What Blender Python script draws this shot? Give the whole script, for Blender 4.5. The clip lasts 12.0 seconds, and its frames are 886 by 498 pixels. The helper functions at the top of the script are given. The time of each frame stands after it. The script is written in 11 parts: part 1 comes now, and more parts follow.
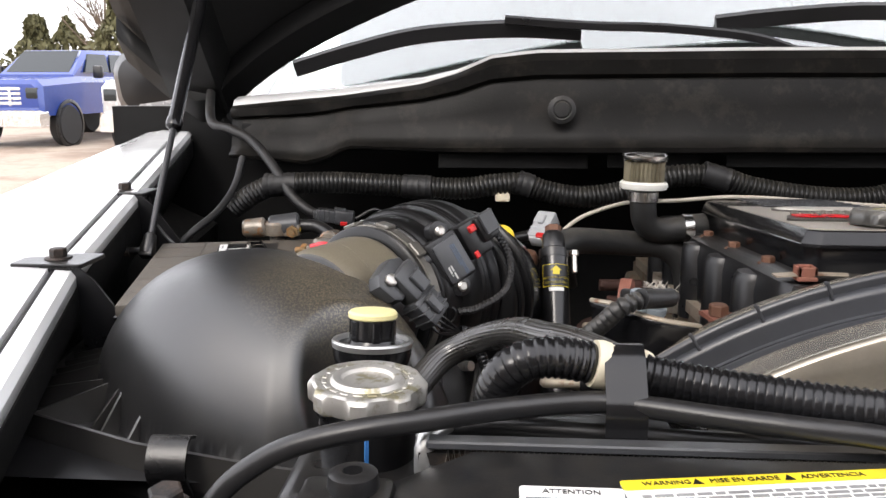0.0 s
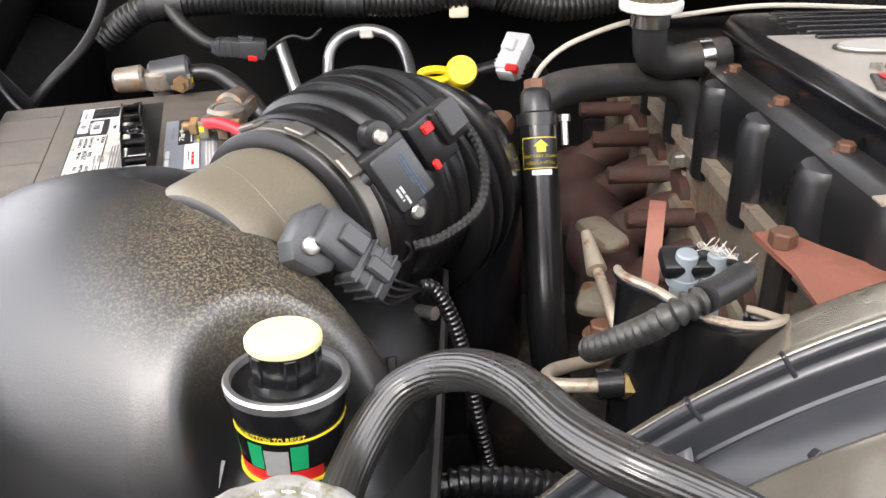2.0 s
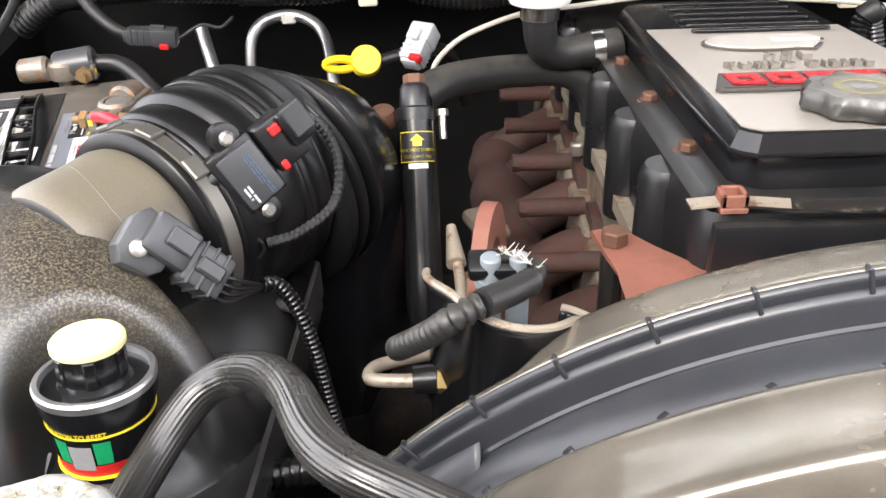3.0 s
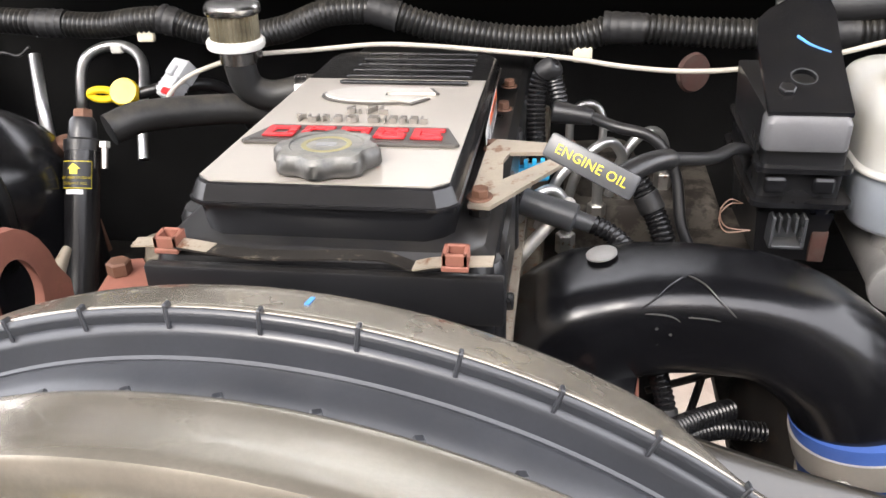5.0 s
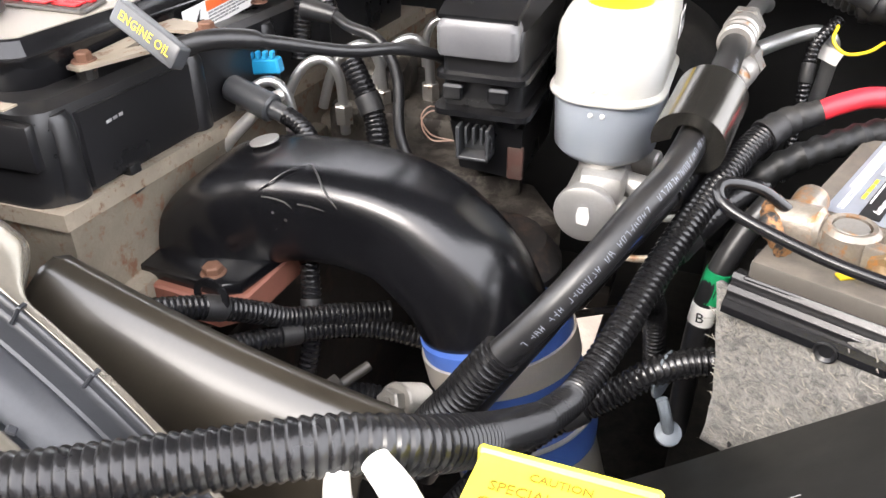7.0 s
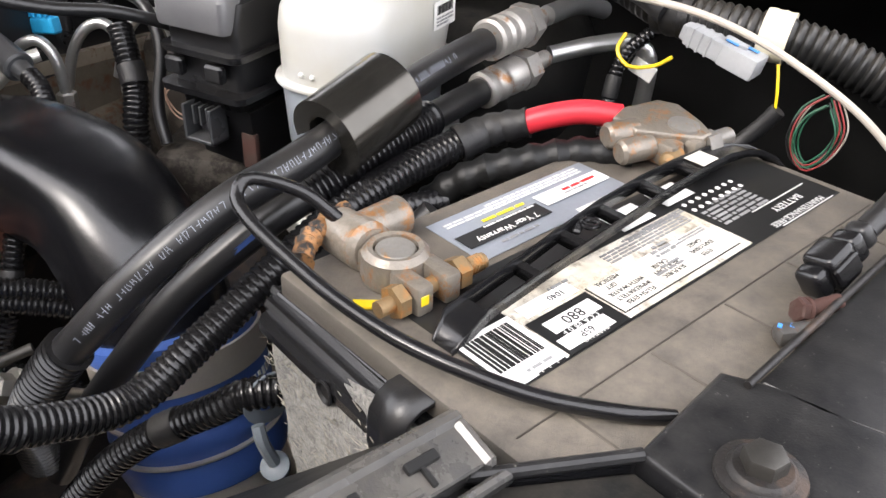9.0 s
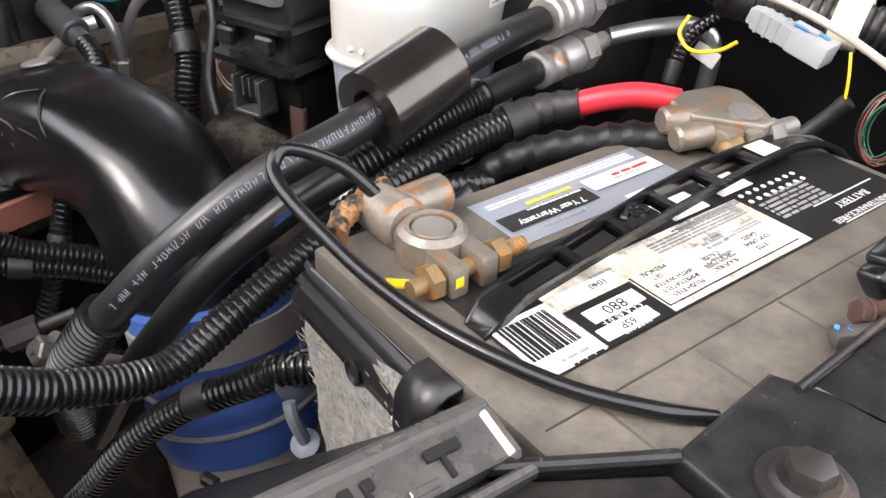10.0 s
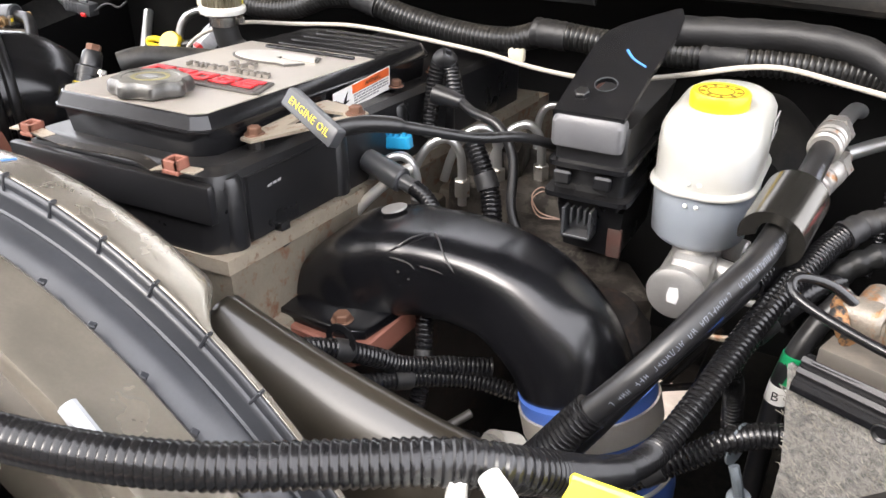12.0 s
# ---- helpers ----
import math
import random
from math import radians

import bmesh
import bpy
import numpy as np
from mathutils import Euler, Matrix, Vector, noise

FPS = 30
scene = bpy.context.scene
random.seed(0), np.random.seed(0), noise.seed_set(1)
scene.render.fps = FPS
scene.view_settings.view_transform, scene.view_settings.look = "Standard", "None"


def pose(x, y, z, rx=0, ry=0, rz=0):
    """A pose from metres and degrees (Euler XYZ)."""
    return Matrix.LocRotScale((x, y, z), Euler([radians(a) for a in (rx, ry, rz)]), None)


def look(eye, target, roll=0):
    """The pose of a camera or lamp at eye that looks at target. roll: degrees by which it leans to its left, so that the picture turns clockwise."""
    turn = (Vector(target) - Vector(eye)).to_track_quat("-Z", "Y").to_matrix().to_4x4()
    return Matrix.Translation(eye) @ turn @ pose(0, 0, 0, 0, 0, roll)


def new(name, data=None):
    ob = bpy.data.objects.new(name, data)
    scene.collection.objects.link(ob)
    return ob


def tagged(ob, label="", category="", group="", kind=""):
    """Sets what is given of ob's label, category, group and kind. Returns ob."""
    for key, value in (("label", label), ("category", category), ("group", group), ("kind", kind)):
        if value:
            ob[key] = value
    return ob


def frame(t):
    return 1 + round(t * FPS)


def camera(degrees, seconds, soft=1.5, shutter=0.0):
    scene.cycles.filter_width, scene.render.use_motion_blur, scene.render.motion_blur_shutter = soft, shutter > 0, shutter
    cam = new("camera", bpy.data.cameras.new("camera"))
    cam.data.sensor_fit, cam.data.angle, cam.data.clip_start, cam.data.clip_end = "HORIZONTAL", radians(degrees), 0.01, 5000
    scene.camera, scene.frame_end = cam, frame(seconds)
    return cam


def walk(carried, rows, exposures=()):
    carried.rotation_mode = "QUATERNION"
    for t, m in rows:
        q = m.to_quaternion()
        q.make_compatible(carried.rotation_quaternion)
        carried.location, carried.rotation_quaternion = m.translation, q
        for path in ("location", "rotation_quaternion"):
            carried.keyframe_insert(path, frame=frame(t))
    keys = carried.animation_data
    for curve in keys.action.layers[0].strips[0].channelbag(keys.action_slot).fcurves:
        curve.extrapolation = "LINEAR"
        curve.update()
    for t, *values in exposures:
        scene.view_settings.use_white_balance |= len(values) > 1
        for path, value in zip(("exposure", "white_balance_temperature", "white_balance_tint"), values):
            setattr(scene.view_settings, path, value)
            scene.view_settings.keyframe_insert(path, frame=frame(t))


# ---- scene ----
cam = camera(54.6, 12.0)
METRES, EYE, TILT, LEAN, TURN = 2.1, 1.4, -11.5, 0.0, 4.0
ROWS = [
    (0.0, 0.0, 0.0, 0.0, 0.0, 0.0, -0.0),
    (0.5, 0.008, 0.0301, 0.0092, 2.6, -0.97, -1.7),
    (1.0, 0.0058, 0.0974, 0.0374, 0.99, -4.09, -0.92),
    (1.5, 0.005, 0.1268, 0.0414, -1.59, -10.07, 0.41),
    (2.0, 0.0022, 0.1269, 0.0524, -3.82, -17.35, 2.42),
    (2.5, 0.0128, 0.1227, 0.0608, -4.28, -19.57, 3.5),
    (3.0, 0.0513, 0.1166, 0.0623, -3.81, -19.45, 2.44),
    (5.0, 0.2513, 0.0938, 0.0702, 3.76, -17.9, 0.82),
    (5.5, 0.3076, 0.084, 0.0745, 5.25, -17.89, 0.46),
    (6.0, 0.3623, 0.0966, 0.0678, 9.39, -18.33, -1.5),
    (6.5, 0.4103, 0.1026, 0.0584, 14.21, -19.97, -3.27),
    (7.0, 0.451, 0.1099, 0.0527, 15.74, -21.47, -2.35),
    (7.5, 0.4942, 0.1061, 0.046, 15.86, -21.79, -1.65),
    (9.5, 0.5861, 0.2056, 0.0495, 26.98, -21.82, -7.69),
    (10.0, 0.5806, 0.1969, 0.046, 28.43, -23.05, -7.37),
    (10.5, 0.5611, 0.1643, 0.0446, 28.17, -23.01, -6.92),
    (11.0, 0.5301, 0.1166, 0.0473, 26.7, -21.46, -6.05),
    (11.5, 0.4985, 0.0838, 0.0574, 24.6, -19.07, -4.72),
    (12.0, 0.4575, 0.0678, 0.0689, 23.02, -17.75, -4.36),
]
EXPOSURES = [(0.0, 0.05), (0.6, -0.05), (1.5, 0.5), (2.5, 0.9), (5.0, 1.0), (6.0, 1.15), (7.0, 1.35), (7.5, 1.1), (9.5, 0.72), (10.5, 0.8), (11.5, 0.68), (12.0, 1.1)]
walk(cam, [(t, pose(0, 0, EYE, TILT, LEAN, TURN) @ pose(METRES * x, METRES * y, METRES * z, 90 + pitch, roll, yaw)) for t, x, y, z, yaw, pitch, roll in ROWS], EXPOSURES)

# ---- sky, sun ----
SUN_AZ, SUN_EL = 205.0, 42.0   # degrees: azimuth the light comes from (0 = +y, clockwise), elevation
world = bpy.data.worlds.new("sky")
scene.world = world
world.use_nodes = True
wn, wl = world.node_tree.nodes, world.node_tree.links
sky = wn.new("ShaderNodeTexSky")
sky.sky_type, sky.sun_disc = "NISHITA", False
sky.sun_elevation, sky.sun_rotation = radians(SUN_EL), radians(SUN_AZ)
sky.air_density, sky.dust_density, sky.ozone_density = 1.0, 4.0, 0.6
pale = wn.new("ShaderNodeMix")
pale.data_type = "RGBA"
pale.inputs["Factor"].default_value = 0.75
pale.inputs["B"].default_value = (12.2, 12.0, 12.55, 1)     # overcast: the blue is mostly veiled by cloud
wl.new(sky.outputs[0], pale.inputs["A"])
wl.new(pale.outputs["Result"], wn["Background"].inputs["Color"])
wn["Background"].inputs["Strength"].default_value = 0.27
sun = new("sun", bpy.data.lights.new("sun", "SUN"))
sun.data.energy, sun.data.angle, sun.data.color = 1.3, radians(20), (1.0, 0.95, 0.90)
a, e = radians(SUN_AZ), radians(SUN_EL)
sun.matrix_world = look((0, 0, 6), Vector((0, 0, 6)) - Vector((math.sin(a) * math.cos(e), math.cos(a) * math.cos(e), math.sin(e))))


# ---- building tools: all in world metres ----
ORIGIN = {}


def thing(name, at, label, category, group="", kind=""):
    ob = new(name)
    ob.empty_display_size = 0.03
    ob.location = at
    ORIGIN[ob.name] = Vector(at)
    return tagged(ob, label, category, group, kind)


def smooth(a, b, x):
    u = min(1, max(0, (x - a) / (b - a)))
    return u * u * (3 - 2 * u)


def part(name, bm, material, parent=None, label="", sharp=35):
    """Links a bmesh as one mesh object, its origin in its middle."""
    bmesh.ops.recalc_face_normals(bm, faces=bm.faces)
    lo = Vector([min(v.co[i] for v in bm.verts) for i in range(3)])
    hi = Vector([max(v.co[i] for v in bm.verts) for i in range(3)])
    mid = (lo + hi) / 2
    if parent is None:
        mid.z = lo.z
    bmesh.ops.translate(bm, verts=bm.verts, vec=-mid)
    me = bpy.data.meshes.new(name)
    bm.to_mesh(me)
    bm.free()
    me.materials.append(material)
    me.polygons.foreach_set("use_smooth", [True] * len(me.polygons))
    me.set_sharp_from_angle(angle=radians(sharp))
    ob = new(name, me)
    ORIGIN[ob.name] = mid
    ob.location = mid
    if parent is not None:
        ob.parent = parent
        ob.location = mid - ORIGIN[parent.name]
    if label:
        ob["label"] = label
    return ob


def single(name, bm, material, label, category, group="", kind="", sharp=35):
    return tagged(part(name, bm, material, None, "", sharp), label, category, group, kind)


def frame_of(axis, up=(0, 0, 1)):
    z = Vector(axis).normalized()
    x = Vector(up).cross(z)
    if x.length < 1e-4:
        x = Vector((1, 0, 0)).cross(z)
    x.normalize()
    return Matrix((x, z.cross(x), z)).transposed()


def at_frame(place, axis, up=(0, 0, 1)):
    """Local z along axis, local y towards up."""
    return Matrix.Translation(place) @ frame_of(axis, up).to_4x4()


def box(bm, size, m, bevel=0.0, segments=2):
    """A box of that size, centred on the pose m."""
    made = bmesh.ops.create_cube(bm, size=1.0, matrix=m @ Matrix.Diagonal((*size, 1)))["verts"]
    if bevel:
        edges = list({e for v in made for e in v.link_edges})
        bmesh.ops.bevel(bm, geom=edges, offset=bevel, segments=segments, profile=0.5, affect="EDGES")
    return bm


def cube(lo, hi, bevel=0.0, segments=2, bm=None):
    bm = bm or bmesh.new()
    lo, hi = Vector(lo), Vector(hi)
    return box(bm, hi - lo, Matrix.Translation((lo + hi) / 2), bevel, segments)


def lathe(bm, profile, m, seg=32, wobble=None):
    """Turns (radius, height) pairs round the local z of m; open ends are capped."""
    rings = []
    for r, h in profile:
        ring = []
        for k in range(seg):
            a = 2 * math.pi * k / seg
            s = r * (wobble(a, r, h) if wobble else 1)
            ring.append(bm.verts.new(m @ Vector((s * math.cos(a), s * math.sin(a), h))))
        rings.append(ring)
    for p, q in zip(rings, rings[1:]):
        for k in range(seg):
            bm.faces.new((p[k], p[(k + 1) % seg], q[(k + 1) % seg], q[k]))
    for ring in (rings[0], rings[-1]):
        if len({tuple(round(c, 6) for c in v.co) for v in ring}) > 2:
            bm.faces.new(ring)
    return bm


def rod(bm, a, b, r, seg=16, r2=None, bevel=0.0):
    a, b = Vector(a), Vector(b)
    L = (b - a).length
    r2 = r if r2 is None else r2
    prof = [(r, 0), (r2, L)]
    if bevel:
        prof = [(r - bevel, 0), (r, bevel), (r2, L - bevel), (r2 - bevel, L)]
    return lathe(bm, prof, at_frame(a, b - a), seg)


def spline(points, step):
    """Catmull-Rom through the points, in about even steps."""
    P = [Vector(p) for p in points]
    P = [2 * P[0] - P[1]] + P + [2 * P[-1] - P[-2]]
    fine = []
    for i in range(1, len(P) - 2):
        for k in range(24):
            t = k / 24
            fine.append(0.5 * ((2 * P[i]) + (P[i + 1] - P[i - 1]) * t + (2 * P[i - 1] - 5 * P[i] + 4 * P[i + 1] - P[i + 2]) * t * t
                               + (3 * P[i] - P[i - 1] - 3 * P[i + 1] + P[i + 2]) * t ** 3))
    fine.append(P[-2])
    d = [0.0]
    for p, q in zip(fine, fine[1:]):
        d.append(d[-1] + (q - p).length)
    n = max(2, round(d[-1] / step))
    out, j = [], 0
    for k in range(n + 1):
        s = d[-1] * k / n
        while j < len(d) - 2 and d[j + 1] < s:
            j += 1
        f = (s - d[j]) / max(1e-9, d[j + 1] - d[j])
        out.append(fine[j].lerp(fine[j + 1], min(1, max(0, f))))
    return out, d[-1]


def sweep(bm, centres, radius, seg=14, shape=None, up=(0, 0, 1), close=True):
    """A tube round a row of centres. radius(k, s): by place; shape: a closed cross-section of (x, y) pairs in units of the radius."""
    n = len(centres)
    shape = shape or [(math.cos(2 * math.pi * k / seg), math.sin(2 * math.pi * k / seg)) for k in range(seg)]
    rings, x = [], None
    for i, c in enumerate(centres):
        d = (centres[min(i + 1, n - 1)] - centres[max(i - 1, 0)]).normalized()
        if x is None:
            x = frame_of(d, up).col[0].copy()
        x = (x - d * x.dot(d)).normalized()
        y = d.cross(x)
        r = radius(i, i / (n - 1)) if callable(radius) else radius
        rings.append([bm.verts.new(c + (x * p + y * q) * r) for p, q in shape])
    m = len(shape)
    for p, q in zip(rings, rings[1:]):
        for k in range(m):
            bm.faces.new((p[k], p[(k + 1) % m], q[(k + 1) % m], q[k]))
    if close:
        bm.faces.new(rings[0])
        bm.faces.new(rings[-1])
    return bm


def hose(points, r, step=0.008, seg=14, bm=None, **kw):
    bm = bm or bmesh.new()
    return sweep(bm, spline(points, step)[0], r, seg, **kw)


def corrugated(points, r, pitch=0.0065, depth=0.14, seg=16, bm=None):
    """Split convoluted conduit: rounded ridges and narrow grooves."""
    bm = bm or bmesh.new()
    c, L = spline(points, pitch / 4)
    wave = (1.0, 1.0, 1 - depth * 0.55, 1 - depth)
    return sweep(bm, c, lambda i, s: r * wave[i % 4], seg)


def prism(bm, outline, m, depth, bevel=0.0, segments=2):
    """A plate: the outline in local x, y, from local z = 0 to depth."""
    low = [bm.verts.new(m @ Vector((x, y, 0))) for x, y in outline]
    top = [bm.verts.new(m @ Vector((x, y, depth))) for x, y in outline]
    bm.faces.new(low)
    cap = bm.faces.new(top)
    n = len(low)
    for k in range(n):
        bm.faces.new((low[k], low[(k + 1) % n], top[(k + 1) % n], top[k]))
    if bevel:
        bmesh.ops.bevel(bm, geom=list(cap.edges), offset=bevel, segments=segments, profile=0.5, affect="EDGES")
    return bm


def stack(bm, rings):
    """Closed rings of points, joined one after another."""
    made = [[bm.verts.new(Vector(p)) for p in ring] for ring in rings]
    n = len(made[0])
    for p, q in zip(made, made[1:]):
        for k in range(n):
            bm.faces.new((p[k], p[(k + 1) % n], q[(k + 1) % n], q[k]))
    bm.faces.new(made[0])
    bm.faces.new(made[-1])
    return bm


def grid(bm, rows):
    """An open sheet of rows of points."""
    made = [[bm.verts.new(Vector(p)) for p in row] for row in rows]
    for p, q in zip(made, made[1:]):
        for k in range(len(p) - 1):
            bm.faces.new((p[k], p[k + 1], q[k + 1], q[k]))
    return bm


def rounded(w, h, r, n=5):
    """A rounded rectangle's outline."""
    out = []
    for cx, cy, a0 in ((w / 2 - r, h / 2 - r, 0), (-w / 2 + r, h / 2 - r, 90), (-w / 2 + r, -h / 2 + r, 180), (w / 2 - r, -h / 2 + r, 270)):
        for k in range(n):
            a = radians(a0 + 90 * k / (n - 1))
            out.append((cx + r * math.cos(a), cy + r * math.sin(a)))
    return out


def disc(r, n=24):
    return [(r * math.cos(2 * math.pi * k / n), r * math.sin(2 * math.pi * k / n)) for k in range(n)]


def hexagon(r):
    return disc(r, 6)


def bolt(bm, place, axis, r=0.006, h=0.006, washer=0.0):
    m = at_frame(place, axis)
    if washer:
        lathe(bm, [(washer * 0.95, 0), (washer, 0.0006), (washer * 0.9, 0.0018)], m, 16)
    prism(bm, hexagon(r), m @ Matrix.Translation((0, 0, 0.001)), h, r * 0.14, 1)
    return bm


def lettering(text, size, m, depth=0.0006, align="CENTER", shear=0.0, space=1.0):
    """Raised letters of the built-in font as a bmesh; local x along the line, local z out of the surface."""
    cu = bpy.data.curves.new("letters", "FONT")
    cu.body, cu.size, cu.extrude, cu.align_x, cu.align_y = text, size, depth / 2, align, "CENTER"
    cu.shear, cu.space_character, cu.resolution_u = shear, space, 2
    ob = bpy.data.objects.new("letters", cu)
    scene.collection.objects.link(ob)
    dg = bpy.context.evaluated_depsgraph_get()
    dg.update()
    me = bpy.data.meshes.new_from_object(ob.evaluated_get(dg))
    bm = bmesh.new()
    bm.from_mesh(me)
    bmesh.ops.transform(bm, matrix=m @ Matrix.Translation((0, 0, depth / 2)), verts=bm.verts)
    bpy.data.objects.remove(ob)
    bpy.data.curves.remove(cu)
    bpy.data.meshes.remove(me)
    return bm


def bars(bm, m, width, height, rows, thick=0.0003, gap=0.45, seed=1):
    """Lines of small writing that cannot be read, as rows of short bars, on the pose m (local z out)."""
    rng = random.Random(seed)
    step = height / rows
    for k in range(rows):
        y = height / 2 - step * (k + 0.5)
        x = -width / 2
        end = width / 2 * (1 if k < rows - 1 else 0.4)
        while x < end:
            w = min(end - x, step * rng.uniform(0.8, 3.2))
            box(bm, (w, step * (1 - gap), thick), m @ Matrix.Translation((x + w / 2, y, thick / 2)))
            x += w + step * 0.45
    return bm


# ---- materials ----
def nodes_of(name):
    m = bpy.data.materials.new(name)
    m.use_nodes = True
    return m, m.node_tree.nodes, m.node_tree.links, m.node_tree.nodes["Principled BSDF"]


def noise_node(n, l, scale, detail=4.0, rough=0.6):
    pos = n.new("ShaderNodeNewGeometry")
    t = n.new("ShaderNodeTexNoise")
    t.inputs["Scale"].default_value, t.inputs["Detail"].default_value, t.inputs["Roughness"].default_value = scale, detail, rough
    l.new(pos.outputs["Position"], t.inputs["Vector"])
    return t


def ramp(n, l, source, lo, hi):
    r = n.new("ShaderNodeMapRange")
    r.inputs["From Min"].default_value, r.inputs["From Max"].default_value = lo, hi
    l.new(source, r.inputs["Value"])
    return r.outputs["Result"]


def blend(n, l, factor, a, b):
    mix = n.new("ShaderNodeMix")
    mix.data_type = "RGBA"
    for key, v in (("Factor", factor), ("A", a), ("B", b)):
        if isinstance(v, tuple):
            mix.inputs[key].default_value = (*v[:3], 1)
        elif isinstance(v, (int, float)):
            mix.inputs[key].default_value = v
        else:
            l.new(v, mix.inputs[key])
    return mix.outputs["Result"]


def times(n, l, a, b):
    t = n.new("ShaderNodeMath")
    t.operation = "MULTIPLY"
    for k, v in enumerate((a, b)):
        if isinstance(v, (int, float)):
            t.inputs[k].default_value = v
        else:
            l.new(v, t.inputs[k])
    return t.outputs[0]


def surface(name, color, rough, metal=0.0, vary=0.25, grain=400.0, bump=0.15, bump_scale=900.0, dust=0.0, dust_color=(0.30, 0.26, 0.20),
            second=None, second_amount=0.5, second_scale=25.0, rough_vary=0.15, coat=0.0, island=0.0, spec=0.5, bump_size=0.0006):
    """A real surface: colour with coarse and fine variation, stains of a second colour, dust on what faces up, grain relief."""
    m, n, l, b = nodes_of(name)
    coarse, fine = noise_node(n, l, 14.0), noise_node(n, l, grain)
    dark = tuple(c * (1 - vary) for c in color)
    light = tuple(min(1, c * (1 + vary)) for c in color)
    col = blend(n, l, ramp(n, l, coarse.outputs["Fac"], 0.3, 0.7), dark, light)
    col = blend(n, l, times(n, l, ramp(n, l, fine.outputs["Fac"], 0.35, 0.7), 0.35), col, dark)
    if second:
        patch = noise_node(n, l, second_scale, 6.0, 0.7)
        col = blend(n, l, ramp(n, l, patch.outputs["Fac"], 0.62 - 0.3 * second_amount, 0.72 - 0.3 * second_amount), col, second)
    rgh = n.new("ShaderNodeMapRange")
    rgh.inputs["To Min"].default_value, rgh.inputs["To Max"].default_value = max(0.02, rough - rough_vary), min(1, rough + rough_vary)
    l.new(coarse.outputs["Fac"], rgh.inputs["Value"])
    out_rough = rgh.outputs["Result"]
    if dust:
        geo = n.new("ShaderNodeNewGeometry")
        sep = n.new("ShaderNodeSeparateXYZ")
        l.new(geo.outputs["Normal"], sep.inputs[0])
        up = ramp(n, l, sep.outputs["Z"], 0.1, 0.95)
        speck = ramp(n, l, noise_node(n, l, 55.0, 8.0, 0.75).outputs["Fac"], 0.35, 0.75)
        amount = times(n, l, times(n, l, up, speck), dust)
        col = blend(n, l, amount, col, dust_color)
        mx = n.new("ShaderNodeMath")
        mx.operation = "MULTIPLY_ADD"
        l.new(amount, mx.inputs[0])
        mx.inputs[1].default_value = 0.35
        l.new(out_rough, mx.inputs[2])
        out_rough = mx.outputs[0]
    l.new(col, b.inputs["Base Color"])
    l.new(out_rough, b.inputs["Roughness"])
    b.inputs["Metallic"].default_value = metal
    b.inputs["Specular IOR Level"].default_value = spec
    b.inputs["Coat Weight"].default_value = coat
    if bump:
        bp = n.new("ShaderNodeBump")
        bp.inputs["Strength"].default_value, bp.inputs["Distance"].default_value = bump, bump_size
        l.new(noise_node(n, l, bump_scale, 3.0).outputs["Fac"], bp.inputs["Height"])
        l.new(bp.outputs["Normal"], b.inputs["Normal"])
    return m


BLACK = surface("black moulded plastic", (0.010, 0.010, 0.011), 0.3, dust=0.07, bump=0.2, spec=0.5, rough_vary=0.1)
BLACK_CLEAN = surface("clean black plastic", (0.008, 0.008, 0.009), 0.19, dust=0.03, bump=0.1, spec=0.5, rough_vary=0.07)


def air_lid():
    """Grained black plastic with pale dust specks that thicken towards the duct."""
    m, n, l, b = nodes_of("grained black plastic of the air box")
    geo = n.new("ShaderNodeNewGeometry")
    far = n.new("ShaderNodeVectorMath")
    far.operation = "DISTANCE"
    far.inputs[1].default_value = (-0.125, 0.715, 1.23)
    l.new(geo.outputs["Position"], far.inputs[0])
    near = ramp(n, l, far.outputs["Value"], 0.108, 0.045)
    speck = ramp(n, l, noise_node(n, l, 620.0, 4.0, 0.75).outputs["Fac"], 0.47, 0.60)
    film = ramp(n, l, noise_node(n, l, 30.0, 5.0, 0.7).outputs["Fac"], 0.3, 0.7)
    amount = times(n, l, times(n, l, near, speck), 0.60)
    col = blend(n, l, times(n, l, film, 0.5), (0.012, 0.012, 0.013), (0.020, 0.019, 0.018))
    col = blend(n, l, times(n, l, near, 0.15), col, (0.08, 0.068, 0.046))
    l.new(blend(n, l, amount, col, (0.30, 0.25, 0.165)), b.inputs["Base Color"])
    rg = n.new("ShaderNodeMapRange")
    rg.inputs["To Min"].default_value, rg.inputs["To Max"].default_value = 0.33, 0.40
    l.new(film, rg.inputs["Value"])
    l.new(rg.outputs["Result"], b.inputs["Roughness"])
    b.inputs["Specular IOR Level"].default_value = 1.0
    bp = n.new("ShaderNodeBump")
    bp.inputs["Strength"].default_value, bp.inputs["Distance"].default_value = 0.3, 0.0005
    l.new(noise_node(n, l, 1300.0, 3.0).outputs["Fac"], bp.inputs["Height"])
    l.new(bp.outputs["Normal"], b.inputs["Normal"])
    return m


AIRBOX = air_lid()


